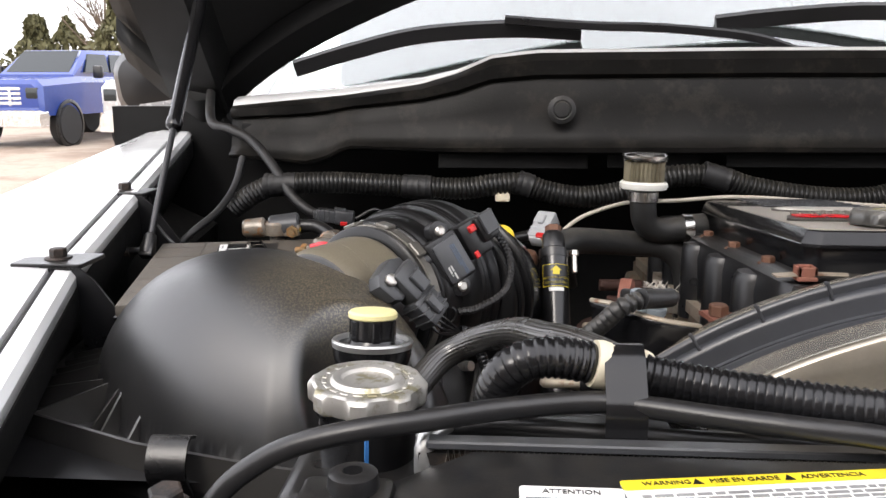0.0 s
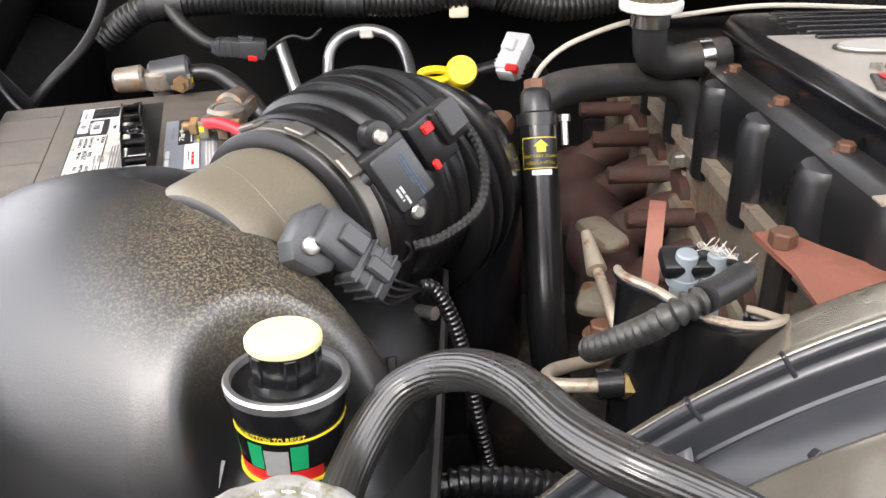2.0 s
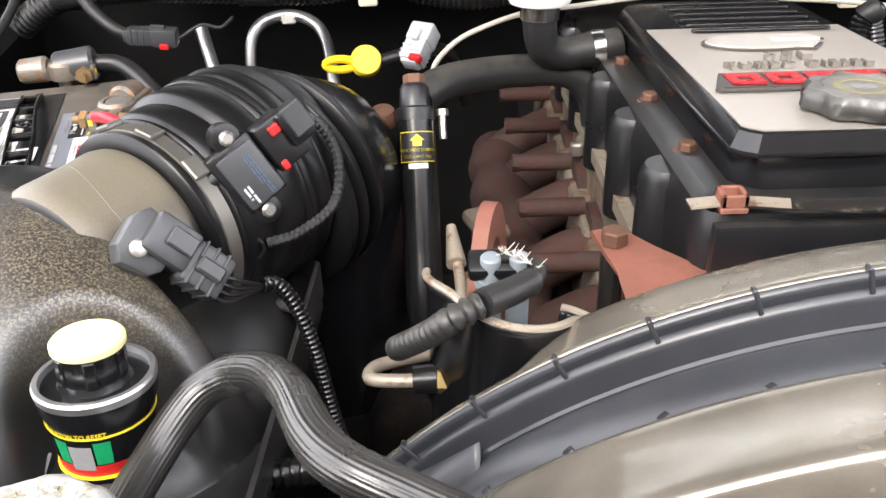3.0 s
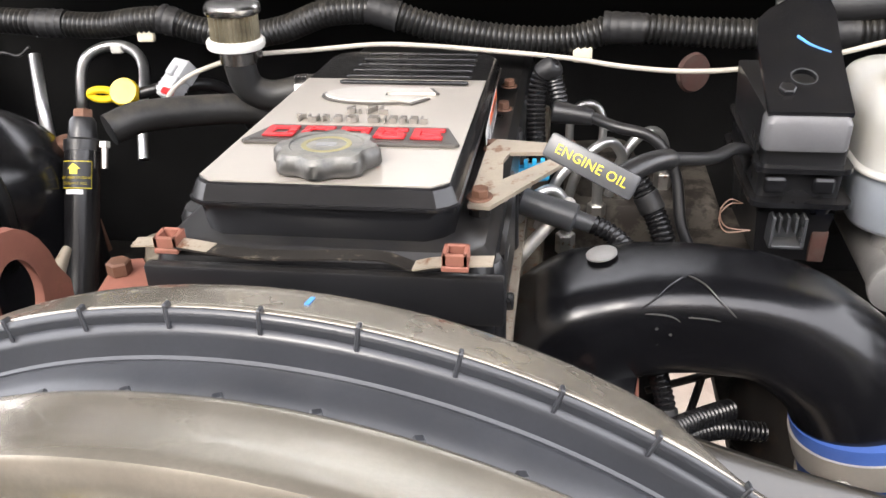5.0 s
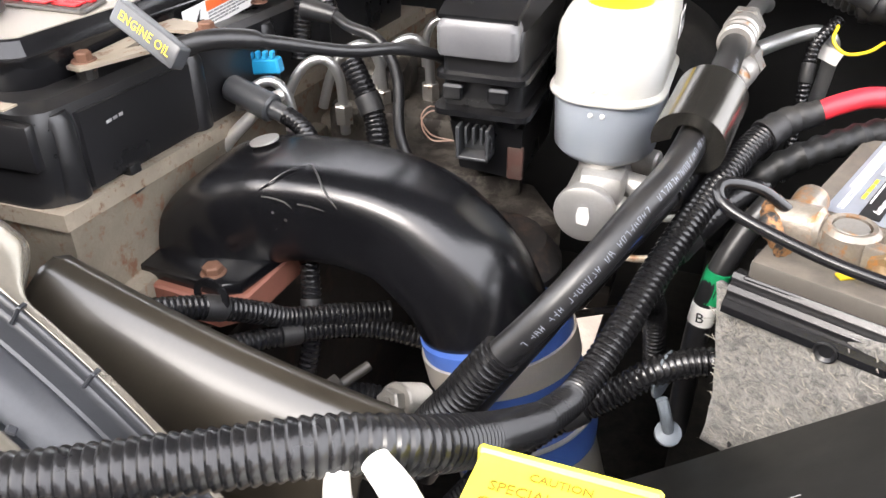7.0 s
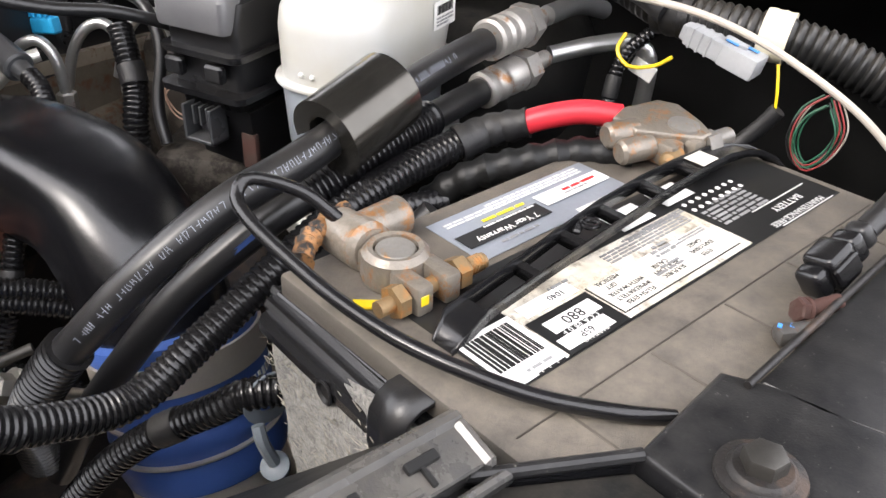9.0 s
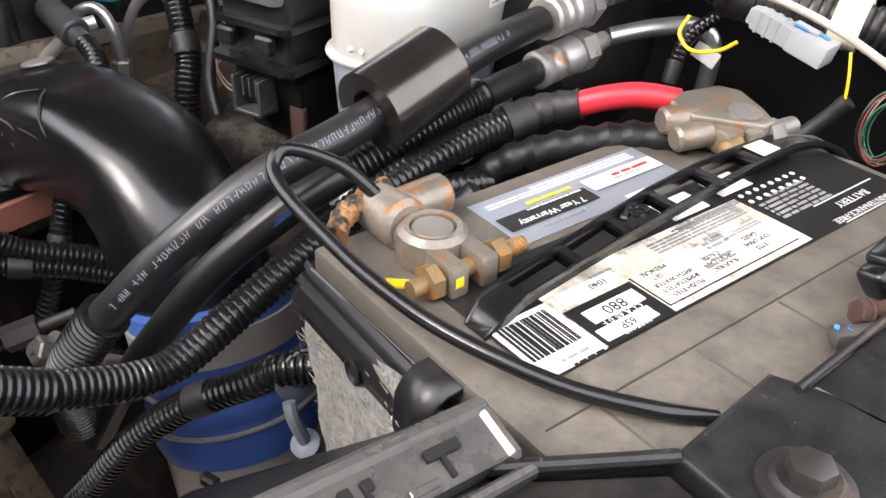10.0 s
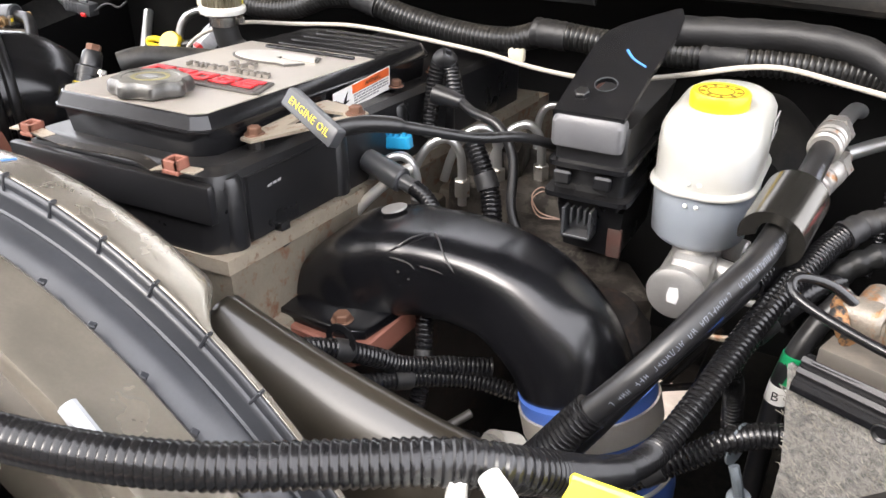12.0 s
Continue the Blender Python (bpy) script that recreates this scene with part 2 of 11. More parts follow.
def dusted_duct():
    """Black moulded plastic under a film of pale dust that has settled on its upper side."""
    m, n, l, b = nodes_of("dusty moulded duct plastic")
    geo = n.new("ShaderNodeNewGeometry")
    sep = n.new("ShaderNodeSeparateXYZ")
    l.new(geo.outputs["Normal"], sep.inputs[0])
    edge = n.new("ShaderNodeMath")
    edge.operation = "MULTIPLY_ADD"
    l.new(noise_node(n, l, 40.0, 3.0).outputs["Fac"], edge.inputs[0])
    edge.inputs[1].default_value = 0.30
    l.new(sep.outputs["Z"], edge.inputs[2])
    settled = ramp(n, l, edge.outputs[0], 0.42, 0.92)
    fine = ramp(n, l, noise_node(n, l, 900.0, 4.0, 0.7).outputs["Fac"], 0.25, 0.75)
    film = blend(n, l, fine, (0.13, 0.110, 0.075), (0.20, 0.175, 0.125))
    l.new(blend(n, l, times(n, l, settled, 0.92), (0.010, 0.010, 0.011), film), b.inputs["Base Color"])
    rg = n.new("ShaderNodeMapRange")
    rg.inputs["To Min"].default_value, rg.inputs["To Max"].default_value = 0.30, 0.46
    l.new(settled, rg.inputs["Value"])
    l.new(rg.outputs["Result"], b.inputs["Roughness"])
    b.inputs["Specular IOR Level"].default_value = 0.7
    return m


DUCT = dusted_duct()
RUBBER = surface("black rubber hose", (0.014, 0.014, 0.015), 0.32, dust=0.06, bump=0.2, spec=0.5, rough_vary=0.08)
RUBBER_DUSTY = surface("dusty black rubber", (0.018, 0.018, 0.018), 0.5, dust=0.25, bump=0.25)
CONDUIT = surface("black convoluted conduit", (0.008, 0.008, 0.009), 0.25, dust=0.03, bump=0.08, spec=0.5, rough_vary=0.08)
SLEEVE_BLACK = surface("grimy wrinkled tape", (0.007, 0.007, 0.007), 0.45, bump=0.6, bump_scale=350.0, spec=0.35)
BOOT_RUBBER = surface("black inlet rubber", (0.007, 0.007, 0.0075), 0.34, dust=0.02, bump=0.15, spec=0.4, rough_vary=0.08)
TAPE = surface("black cloth tape", (0.012, 0.012, 0.013), 0.5, dust=0.1, bump=0.5, bump_scale=500.0)
PAINT_BLACK = surface("black powder-coated cast horn", (0.0045, 0.0045, 0.0055), 0.25, dust=0.0, bump=0.14, bump_scale=420.0, bump_size=0.0007, rough_vary=0.05, spec=0.6)
SHROUD = surface("black plastic of the fan shroud", (0.030, 0.032, 0.037), 0.30, dust=0.03, bump=0.1, rough_vary=0.05, spec=0.6)
# Flank's dimmer copy of the lip plastic; the weaker sheen is in the colour.
SHROUD_LIP = surface("dusty brown-black flank, dimmer copy of the lip", (0.030, 0.025, 0.018), 0.30, dust=0.0, dust_color=(0.24, 0.20, 0.13), bump=0.06, rough_vary=0.07, spec=0.7, coat=0.4)
COVER_SILVER = surface("champagne silver painted plate", (0.52, 0.475, 0.415), 0.36, metal=0.5, vary=0.05, bump=0.05, rough_vary=0.05)
CHROME = surface("bright chrome-like letters", (0.75, 0.74, 0.72), 0.2, metal=0.9, vary=0.05, bump=0.0)
RED_LETTER = surface("red enamel letters", (0.55, 0.02, 0.025), 0.3, vary=0.1, bump=0.0)
STEEL = surface("zinc-plated steel", (0.55, 0.53, 0.49), 0.34, metal=0.9, vary=0.15, second=(0.25, 0.13, 0.06), second_amount=0.18, second_scale=120.0)
STAINLESS = surface("brushed stainless band", (0.62, 0.60, 0.57), 0.24, metal=1.0, vary=0.1, bump=0.05)
ALU = surface("cast aluminium", (0.52, 0.51, 0.49), 0.48, metal=0.75, vary=0.15, bump=0.35, bump_scale=600.0, dust=0.2)
ALU_STAINED = surface("rust-stained aluminium", (0.44, 0.42, 0.39), 0.45, metal=0.7, vary=0.25, second=(0.32, 0.16, 0.07), second_amount=0.22, second_scale=45.0, bump=0.35, bump_scale=600.0)
ALU_DIRTY = surface("stained cast aluminium", (0.22, 0.19, 0.145), 0.62, metal=0.35, vary=0.3, second=(0.18, 0.09, 0.05), second_amount=0.35, second_scale=45.0, bump=0.5)
ALU_TUBE = surface("dull aluminium tube", (0.58, 0.58, 0.57), 0.34, metal=0.9, vary=0.1, bump=0.05)
RUST = surface("rusty cast iron", (0.055, 0.022, 0.016), 0.82, vary=0.35, second=(0.05, 0.028, 0.022), second_amount=0.5, second_scale=40.0, bump=0.7, bump_scale=500.0)
RUST_PALE = surface("pale rust primer plate", (0.22, 0.082, 0.055), 0.72, vary=0.2, second=(0.20, 0.08, 0.05), second_amount=0.4, second_scale=35.0, bump=0.3)
RUST_BOLT = surface("rusty bolt head", (0.16, 0.08, 0.05), 0.65, metal=0.3, vary=0.3, bump=0.4)
BRACKET_TAN = surface("tan oxidised steel bracket", (0.42, 0.36, 0.28), 0.5, metal=0.5, vary=0.2, second=(0.22, 0.12, 0.07), second_amount=0.2, second_scale=70.0)
IRON_DARK = surface("oily dark iron", (0.014, 0.012, 0.011), 0.55, metal=0.1, vary=0.4, second=(0.05, 0.032, 0.022), second_amount=0.3, bump=0.5)
BAY_DARK = surface("grimy black inner panel", (0.007, 0.007, 0.007), 0.62, vary=0.4, dust=0.08, spec=0.2, bump=0.4, bump_scale=300.0)
BAY_WALL = surface("dark brown unseen blocking wall", (0.10, 0.09, 0.08), 0.8, vary=0.2, bump=0.1)
COWL_MAT = surface("weathered black cowl sheet", (0.0065, 0.006, 0.0055), 0.5, vary=0.35, dust=0.03, spec=0.22, second=(0.017, 0.015, 0.0125), second_amount=0.35, second_scale=18.0, bump=0.4, bump_scale=250.0)
BODY_WHITE = surface("silver-white body paint", (0.72, 0.72, 0.71), 0.2, vary=0.03, bump=0.0, coat=0.6)
BLUE_SILICONE = surface("blue silicone boot", (0.05, 0.105, 0.33), 0.36, vary=0.12, bump=0.25, bump_scale=700.0)
YELLOW = surface("yellow plastic", (0.78, 0.55, 0.015), 0.35, vary=0.06, bump=0.05)
CAP_PRINT = surface("grimy raised marks on yellow", (0.20, 0.135, 0.015), 0.5, bump=0.0)
YELLOW_LIGHT = surface("lemon yellow cap plastic", (0.86, 0.75, 0.06), 0.33, vary=0.05, bump=0.05)
WHITE_PLASTIC = surface("milky white plastic", (0.74, 0.73, 0.68), 0.35, vary=0.04, bump=0.05)
LABEL_WHITE = surface("white paper label", (0.78, 0.77, 0.74), 0.45, vary=0.04, bump=0.05)
INK = surface("black print", (0.012, 0.012, 0.012), 0.4, bump=0.0)
INK_GREY = surface("grey print", (0.25, 0.25, 0.25), 0.5, bump=0.0)
INK_WHITE = surface("white print", (0.6, 0.6, 0.58), 0.5, bump=0.0)
INK_YELLOW = surface("yellow print", (0.78, 0.62, 0.03), 0.45, bump=0.0)
INK_ORANGE = surface("orange print", (0.78, 0.14, 0.03), 0.45, bump=0.0)
GREEN = surface("green print", (0.01, 0.27, 0.10), 0.35, bump=0.0)
RED = surface("red plastic", (0.55, 0.02, 0.02), 0.35, vary=0.1, bump=0.0)
RED_CABLE = surface("red cable sleeve", (0.62, 0.03, 0.045), 0.4, vary=0.12, bump=0.1)
BLUE = surface("blue plastic", (0.02, 0.30, 0.55), 0.4, bump=0.0)
BLUE_MARK = surface("blue paint mark", (0.08, 0.30, 0.75), 0.5, bump=0.0)
GREY_PLASTIC = surface("grey connector plastic", (0.05, 0.052, 0.056), 0.3, vary=0.15, dust=0.1, rough_vary=0.08)
GREY_LIGHT = surface("light grey connector plastic", (0.42, 0.43, 0.44), 0.42, vary=0.12, bump=0.05)
BATTERY_GROOVE = surface("dusty groove in the case", (0.085, 0.073, 0.058), 0.6, vary=0.3, bump=0.3)
BATTERY_JOINT = surface("grimy joint in the case", (0.045, 0.038, 0.030), 0.6, vary=0.4, bump=0.3)
BATTERY_TOP = surface("dusty dark battery case", (0.075, 0.066, 0.055), 0.5, vary=0.12, grain=900.0, dust=0.85, dust_color=(0.20, 0.170, 0.135), bump=0.6, bump_scale=1500.0)
SILVER_LABEL = surface("silver-blue label foil", (0.34, 0.365, 0.41), 0.36, metal=0.5, vary=0.12, bump=0.0)
LEAD = surface("corroded lead clamp", (0.215, 0.188, 0.155), 0.40, metal=0.4, vary=0.45, second=(0.28, 0.135, 0.05), second_amount=0.32, second_scale=85.0, coat=0.25, bump=0.6, bump_scale=350.0, bump_size=0.001)
COPPER_DIRT = surface("corroded copper strands", (0.30, 0.15, 0.06), 0.6, metal=0.4, vary=0.4, second=(0.03, 0.03, 0.03), second_amount=0.6, second_scale=120.0, bump=0.6)
CREAM = surface("cream cable jacket", (0.46, 0.42, 0.36), 0.45, vary=0.1, bump=0.05)
CREAM_TAPE = surface("cream masking tape", (0.68, 0.62, 0.47), 0.6, vary=0.12, bump=0.3)
GROUND_MAT = surface("pale dry gravel lot", (0.37, 0.305, 0.24), 0.9, vary=0.18, grain=60.0, second=(0.25, 0.185, 0.14), second_amount=0.5, second_scale=0.35, bump=0.5, bump_scale=30.0, bump_size=0.01)
TYRE = surface("tyre rubber", (0.025, 0.025, 0.025), 0.75)
TRUCK_BLUE = surface("blue truck paint", (0.03, 0.06, 0.26), 0.2, coat=0.7, vary=0.05, bump=0.0)
TRUCK_SILVER = surface("silver truck paint", (0.55, 0.56, 0.57), 0.25, metal=0.4, coat=0.5, vary=0.04, bump=0.0)
GLASS_DARK = surface("dark tinted window", (0.015, 0.02, 0.022), 0.06, vary=0.05, bump=0.0, rough_vary=0.02)
LEAF = surface("dull evergreen foliage", (0.09, 0.085, 0.035), 0.8, vary=0.5, grain=8.0, bump=0.0)
BARK = surface("bare grey branches", (0.16, 0.12, 0.09), 0.9, vary=0.3, bump=0.0)
FIELD = surface("dry winter field", (0.34, 0.28, 0.20), 0.95, vary=0.3, bump=0.0)
SCREEN_MESH = surface("steel gauze", (0.25, 0.22, 0.15), 0.45, metal=0.7, vary=0.5, grain=1500.0, bump=0.3)


def glass():
    m, n, l, b = nodes_of("clear laminated glass")
    b.inputs["Base Color"].default_value = (0.80, 0.90, 0.86, 1)
    b.inputs["Roughness"].default_value = 0.02
    b.inputs["Transmission Weight"].default_value = 1.0
    b.inputs["IOR"].default_value = 1.6
    b.inputs["Coat Weight"].default_value = 1.0
    b.inputs["Coat IOR"].default_value = 1.7
    b.inputs["Coat Roughness"].default_value = 0.02
    return m


def felt():
    m, n, l, b = nodes_of("grey felt insulation")
    a, c = noise_node(n, l, 130.0, 10.0, 0.8), noise_node(n, l, 700.0, 6.0, 0.8)
    a.inputs["Distortion"].default_value = 1.6
    col = blend(n, l, ramp(n, l, a.outputs["Fac"], 0.42, 0.58), (0.055, 0.050, 0.043), (0.27, 0.25, 0.215))
    col = blend(n, l, times(n, l, ramp(n, l, c.outputs["Fac"], 0.45, 0.7), 0.5), col, (0.09, 0.085, 0.08))
    l.new(col, b.inputs["Base Color"])
    b.inputs["Roughness"].default_value = 1.0
    b.inputs["Sheen Weight"].default_value = 0.3
    bp = n.new("ShaderNodeBump")
    bp.inputs["Strength"].default_value, bp.inputs["Distance"].default_value = 1.0, 0.0025
    l.new(a.outputs["Fac"], bp.inputs["Height"])
    l.new(bp.outputs["Normal"], b.inputs["Normal"])
    return m


def milk(name, TONES):
    m, n, l, b = nodes_of(name)
    a = noise_node(n, l, 20.0)
    l.new(blend(n, l, ramp(n, l, a.outputs["Fac"], 0.3, 0.7), *TONES), b.inputs["Base Color"])
    b.inputs["Roughness"].default_value = 0.28
    b.inputs["Subsurface Weight"].default_value = 0.35
    b.inputs["Subsurface Radius"].default_value = (0.02, 0.02, 0.018)
    b.inputs["Subsurface Scale"].default_value = 0.5
    return m


BOLT_GREY = surface("dull zinc T-bolt", (0.24, 0.225, 0.20), 0.45, metal=0.7, vary=0.2)
GLASS, FELT = glass(), felt()
MILK = milk("translucent warm white reservoir plastic", ((0.47, 0.455, 0.40), (0.50, 0.50, 0.48)))
MILK_BLUE = milk("translucent plastic with fluid behind it", ((0.30, 0.335, 0.37), (0.34, 0.37, 0.41)))

AX = 0.36          # the truck's middle line (x)


def mirror(x):
    return 2 * AX - x


# ---- ground and distance ----
bm = bmesh.new()
bmesh.ops.create_grid(bm, x_segments=2, y_segments=2, size=900.0)
single("ground", bm, GROUND_MAT, "pale dry gravel lot, sunlit and dusty", "ground", kind="structure")


def far_field():
    bm = bmesh.new()
    rows = []
    for k in range(41):
        a = math.pi * (0.25 + k / 40)
        rows.append([(math.cos(a) * 240, math.sin(a) * 240, 0), (math.cos(a) * 260, math.sin(a) * 260, 3.5 + 1.2 * math.sin(k * 1.3))])
    grid(bm, rows)
    single("backdrop", bm, FIELD, "low brown winter hillside on the horizon", "hillside", kind="structure")


far_field()


def tree(x, y, h, w, seed, bare):
    rng = random.Random(seed)
    t = thing("tree", (x, y, 0), "bare leafless tree behind the lot" if bare else "dense dull-green evergreen tree behind the lot", "tree", "trees behind the lot")
    bm = bmesh.new()
    rod(bm, (x, y, 0), (x, y, h * (0.95 if not bare else 0.6)), 0.16 if not bare else 0.22, 8, 0.03)
    part("trunk", bm, BARK, t)
    bm = bmesh.new()
    if bare:
        for k in range(46):
            z0 = h * rng.uniform(0.2, 0.6)
            a, s = rng.uniform(0, 6.28), rng.uniform(0.4, 1.0)
            p = Vector((x, y, z0))
            q = p + Vector((math.cos(a) * w * s, math.sin(a) * w * s, h * rng.uniform(0.2, 0.45)))
            rod(bm, p, q, 0.05, 4, 0.015)
            for j in range(5):
                u = p.lerp(q, rng.uniform(0.3, 1))
                rod(bm, u, u + Vector((rng.uniform(-0.6, 0.6), rng.uniform(-0.6, 0.6), rng.uniform(0.2, 0.9))), 0.018, 3, 0.006)
        part("crown", bm, BARK, t)
    else:
        for k in range(1500):
            z = h * rng.random() ** 0.8
            r = w * (1 - z / h) ** 0.55 * rng.uniform(0.55, 1.05) * (0.85 + 0.3 * math.sin(z * 2.1 + seed))
            a = rng.uniform(0, 6.28)
            s = rng.uniform(0.12, 0.3)
            m = Matrix.Translation((x + r * math.cos(a), y + r * math.sin(a), 0.3 + z)) @ Euler((rng.uniform(0, 3), rng.uniform(0, 3), rng.uniform(0, 3))).to_matrix().to_4x4()
            vs = [bm.verts.new(m @ Vector(c)) for c in ((-s, 0, 0), (0, -s * 0.5, 0.1 * s), (s, 0, 0), (0, s * 0.5, 0.1 * s))]
            bm.faces.new(vs)
        part("crown", bm, LEAF, t)


tree(-17.0, 38.0, 5.0, 1.6, 3, False)
tree(-28.5, 52.0, 4.6, 2.6, 4, False)
tree(-25.5, 50.0, 4.3, 2.2, 9, False)
tree(-19.5, 42.0, 6.6, 2.2, 5, True)
tree(-15.0, 41.0, 6.9, 2.4, 6, True)


# ---- parked trucks ----
def pickup(place, turn, paint, lower, label, nose_only=False):
    """A crew-cab pickup, its nose towards local -y."""
    t = thing("pickup_truck", place, label, "truck", "parked trucks")
    m = Matrix.Translation(place) @ Matrix.Rotation(radians(turn), 4, "Z")

    def ring(y, pts):
        return [m @ Vector((x, y, z)) for x, z in pts]

    def section(w, z0, z1, round_top=0.12):
        return [(-w, z0), (-w, z1 - round_top), (-w + round_top, z1), (w - round_top, z1), (w, z1 - round_top), (w, z0)]

    bm = bmesh.new()
    stack(bm, [ring(-2.7, section(0.88, 0.75, 1.22)), ring(-2.62, section(0.95, 0.62, 1.30)), ring(-1.3, section(0.98, 0.60, 1.36)), ring(-1.25, section(0.98, 0.60, 1.36)),
               ring(1.0, section(0.98, 0.6, 1.34)), ring(3.1, section(0.98, 0.62, 1.36))])
    part("body", bm, paint, t)
    bm = bmesh.new()
    stack(bm, [ring(-1.35, section(0.84, 1.32, 1.40, 0.03)), ring(-0.65, section(0.76, 1.32, 1.90)), ring(0.9, section(0.76, 1.32, 1.92)), ring(1.15, section(0.82, 1.32, 1.40, 0.03))])
    cab = part("cab", bm, paint, t)
    bm = bmesh.new()
    prism(bm, [(-0.70, 0.03), (0.70, 0.03), (0.62, 0.74), (-0.62, 0.74)], m @ Matrix.Translation((0, -1.30, 1.42)) @ Matrix.Rotation(radians(38), 4, "X") @ Matrix.Translation((0, 0.0, 0.004)), 0.012)
    part("windscreen", bm, GLASS_DARK, cab)
    for s in (-1, 1):
        for y0, y1 in ((-0.75, 0.05), (0.12, 0.88)):
            bm = bmesh.new()
            stack(bm, [[m @ Vector((s * (0.835 - 0.07 * (z - 1.42) / 0.4 + o), y, z)) for y, z in ((y0 - (0.18 if y0 < 0 else 0), 1.44), (y1, 1.44), (y1, 1.82), (y0 + 0.1, 1.82))] for o in (-0.02, 0.012)])
            part("side_window", bm, GLASS_DARK, cab)
    bm = bmesh.new()
    stack(bm, [ring(-2.78, section(0.93, 0.42, 0.72, 0.06)), ring(-2.55, section(0.98, 0.42, 0.74, 0.06))])
    part("bumper", bm, lower, t)
    bm = bmesh.new()
    for k in range(4):
        box(bm, (1.05, 0.03, 0.055), m @ Matrix.Translation((0, -2.70, 0.86 + 0.09 * k)), 0.01, 1)
    for k in (-1, 1):
        box(bm, (0.06, 0.03, 0.36), m @ Matrix.Translation((0.3 * k, -2.71, 0.99)), 0.01, 1)
    part("grille", bm, CHROME, t)
    for s in (-1, 1):
        bm = bmesh.new()
        box(bm, (0.26, 0.10, 0.22), m @ Matrix.Translation((s * 0.75, -2.66, 1.05)), 0.03)
        part("headlight", bm, GLASS_DARK, t)
        bm = bmesh.new()
        box(bm, (0.2, 0.12, 0.26), m @ Matrix.Translation((s * 1.12, -0.9, 1.45)), 0.04)
        part("wing_mirror", bm, BLACK, t)
        for y in (-1.85, 2.0):
            bm = bmesh.new()
            lathe(bm, [(0.25, -0.13), (0.37, -0.13), (0.405, -0.08), (0.405, 0.08), (0.37, 0.13), (0.25, 0.13)], m @ Matrix.Translation((s * 0.88, y, 0.405)) @ Matrix.Rotation(radians(90), 4, "Y"), 28)
            tyre = part("tyre", bm, TYRE, t)
            bm = bmesh.new()
            lathe(bm, [(0.24, -0.10), (0.25, 0.10), (0.21, 0.12), (0.10, 0.08), (0.07, 0.12), (0.02, 0.125)], m @ Matrix.Translation((s * 0.88, y, 0.405)) @ Matrix.Rotation(radians(90 * s), 4, "Y"), 16,
                  wobble=lambda a, r, h: 1 + (0.12 * math.cos(a * 8) if 0.09 < r < 0.22 else 0))
            part("rim", bm, CHROME, tyre)
            bm = bmesh.new()
            lathe(bm, [(0.47, -0.02), (0.49, 0.02), (0.46, 0.03), (0.42, 0.03), (0.42, -0.02)], m @ Matrix.Translation((s * 0.97, y, 0.43)) @ Matrix.Rotation(radians(90 * s), 4, "Y"), 28)
            part("wheel_arch", bm, BLACK, t)
    return t


pickup((-9.5, 18.7, 0), -4, TRUCK_BLUE, CHROME, "blue and chrome crew-cab pickup parked on the lot")
pickup((-5.75, 17.2, 0), -6, TRUCK_SILVER, CHROME, "silver pickup parked beside the open truck")


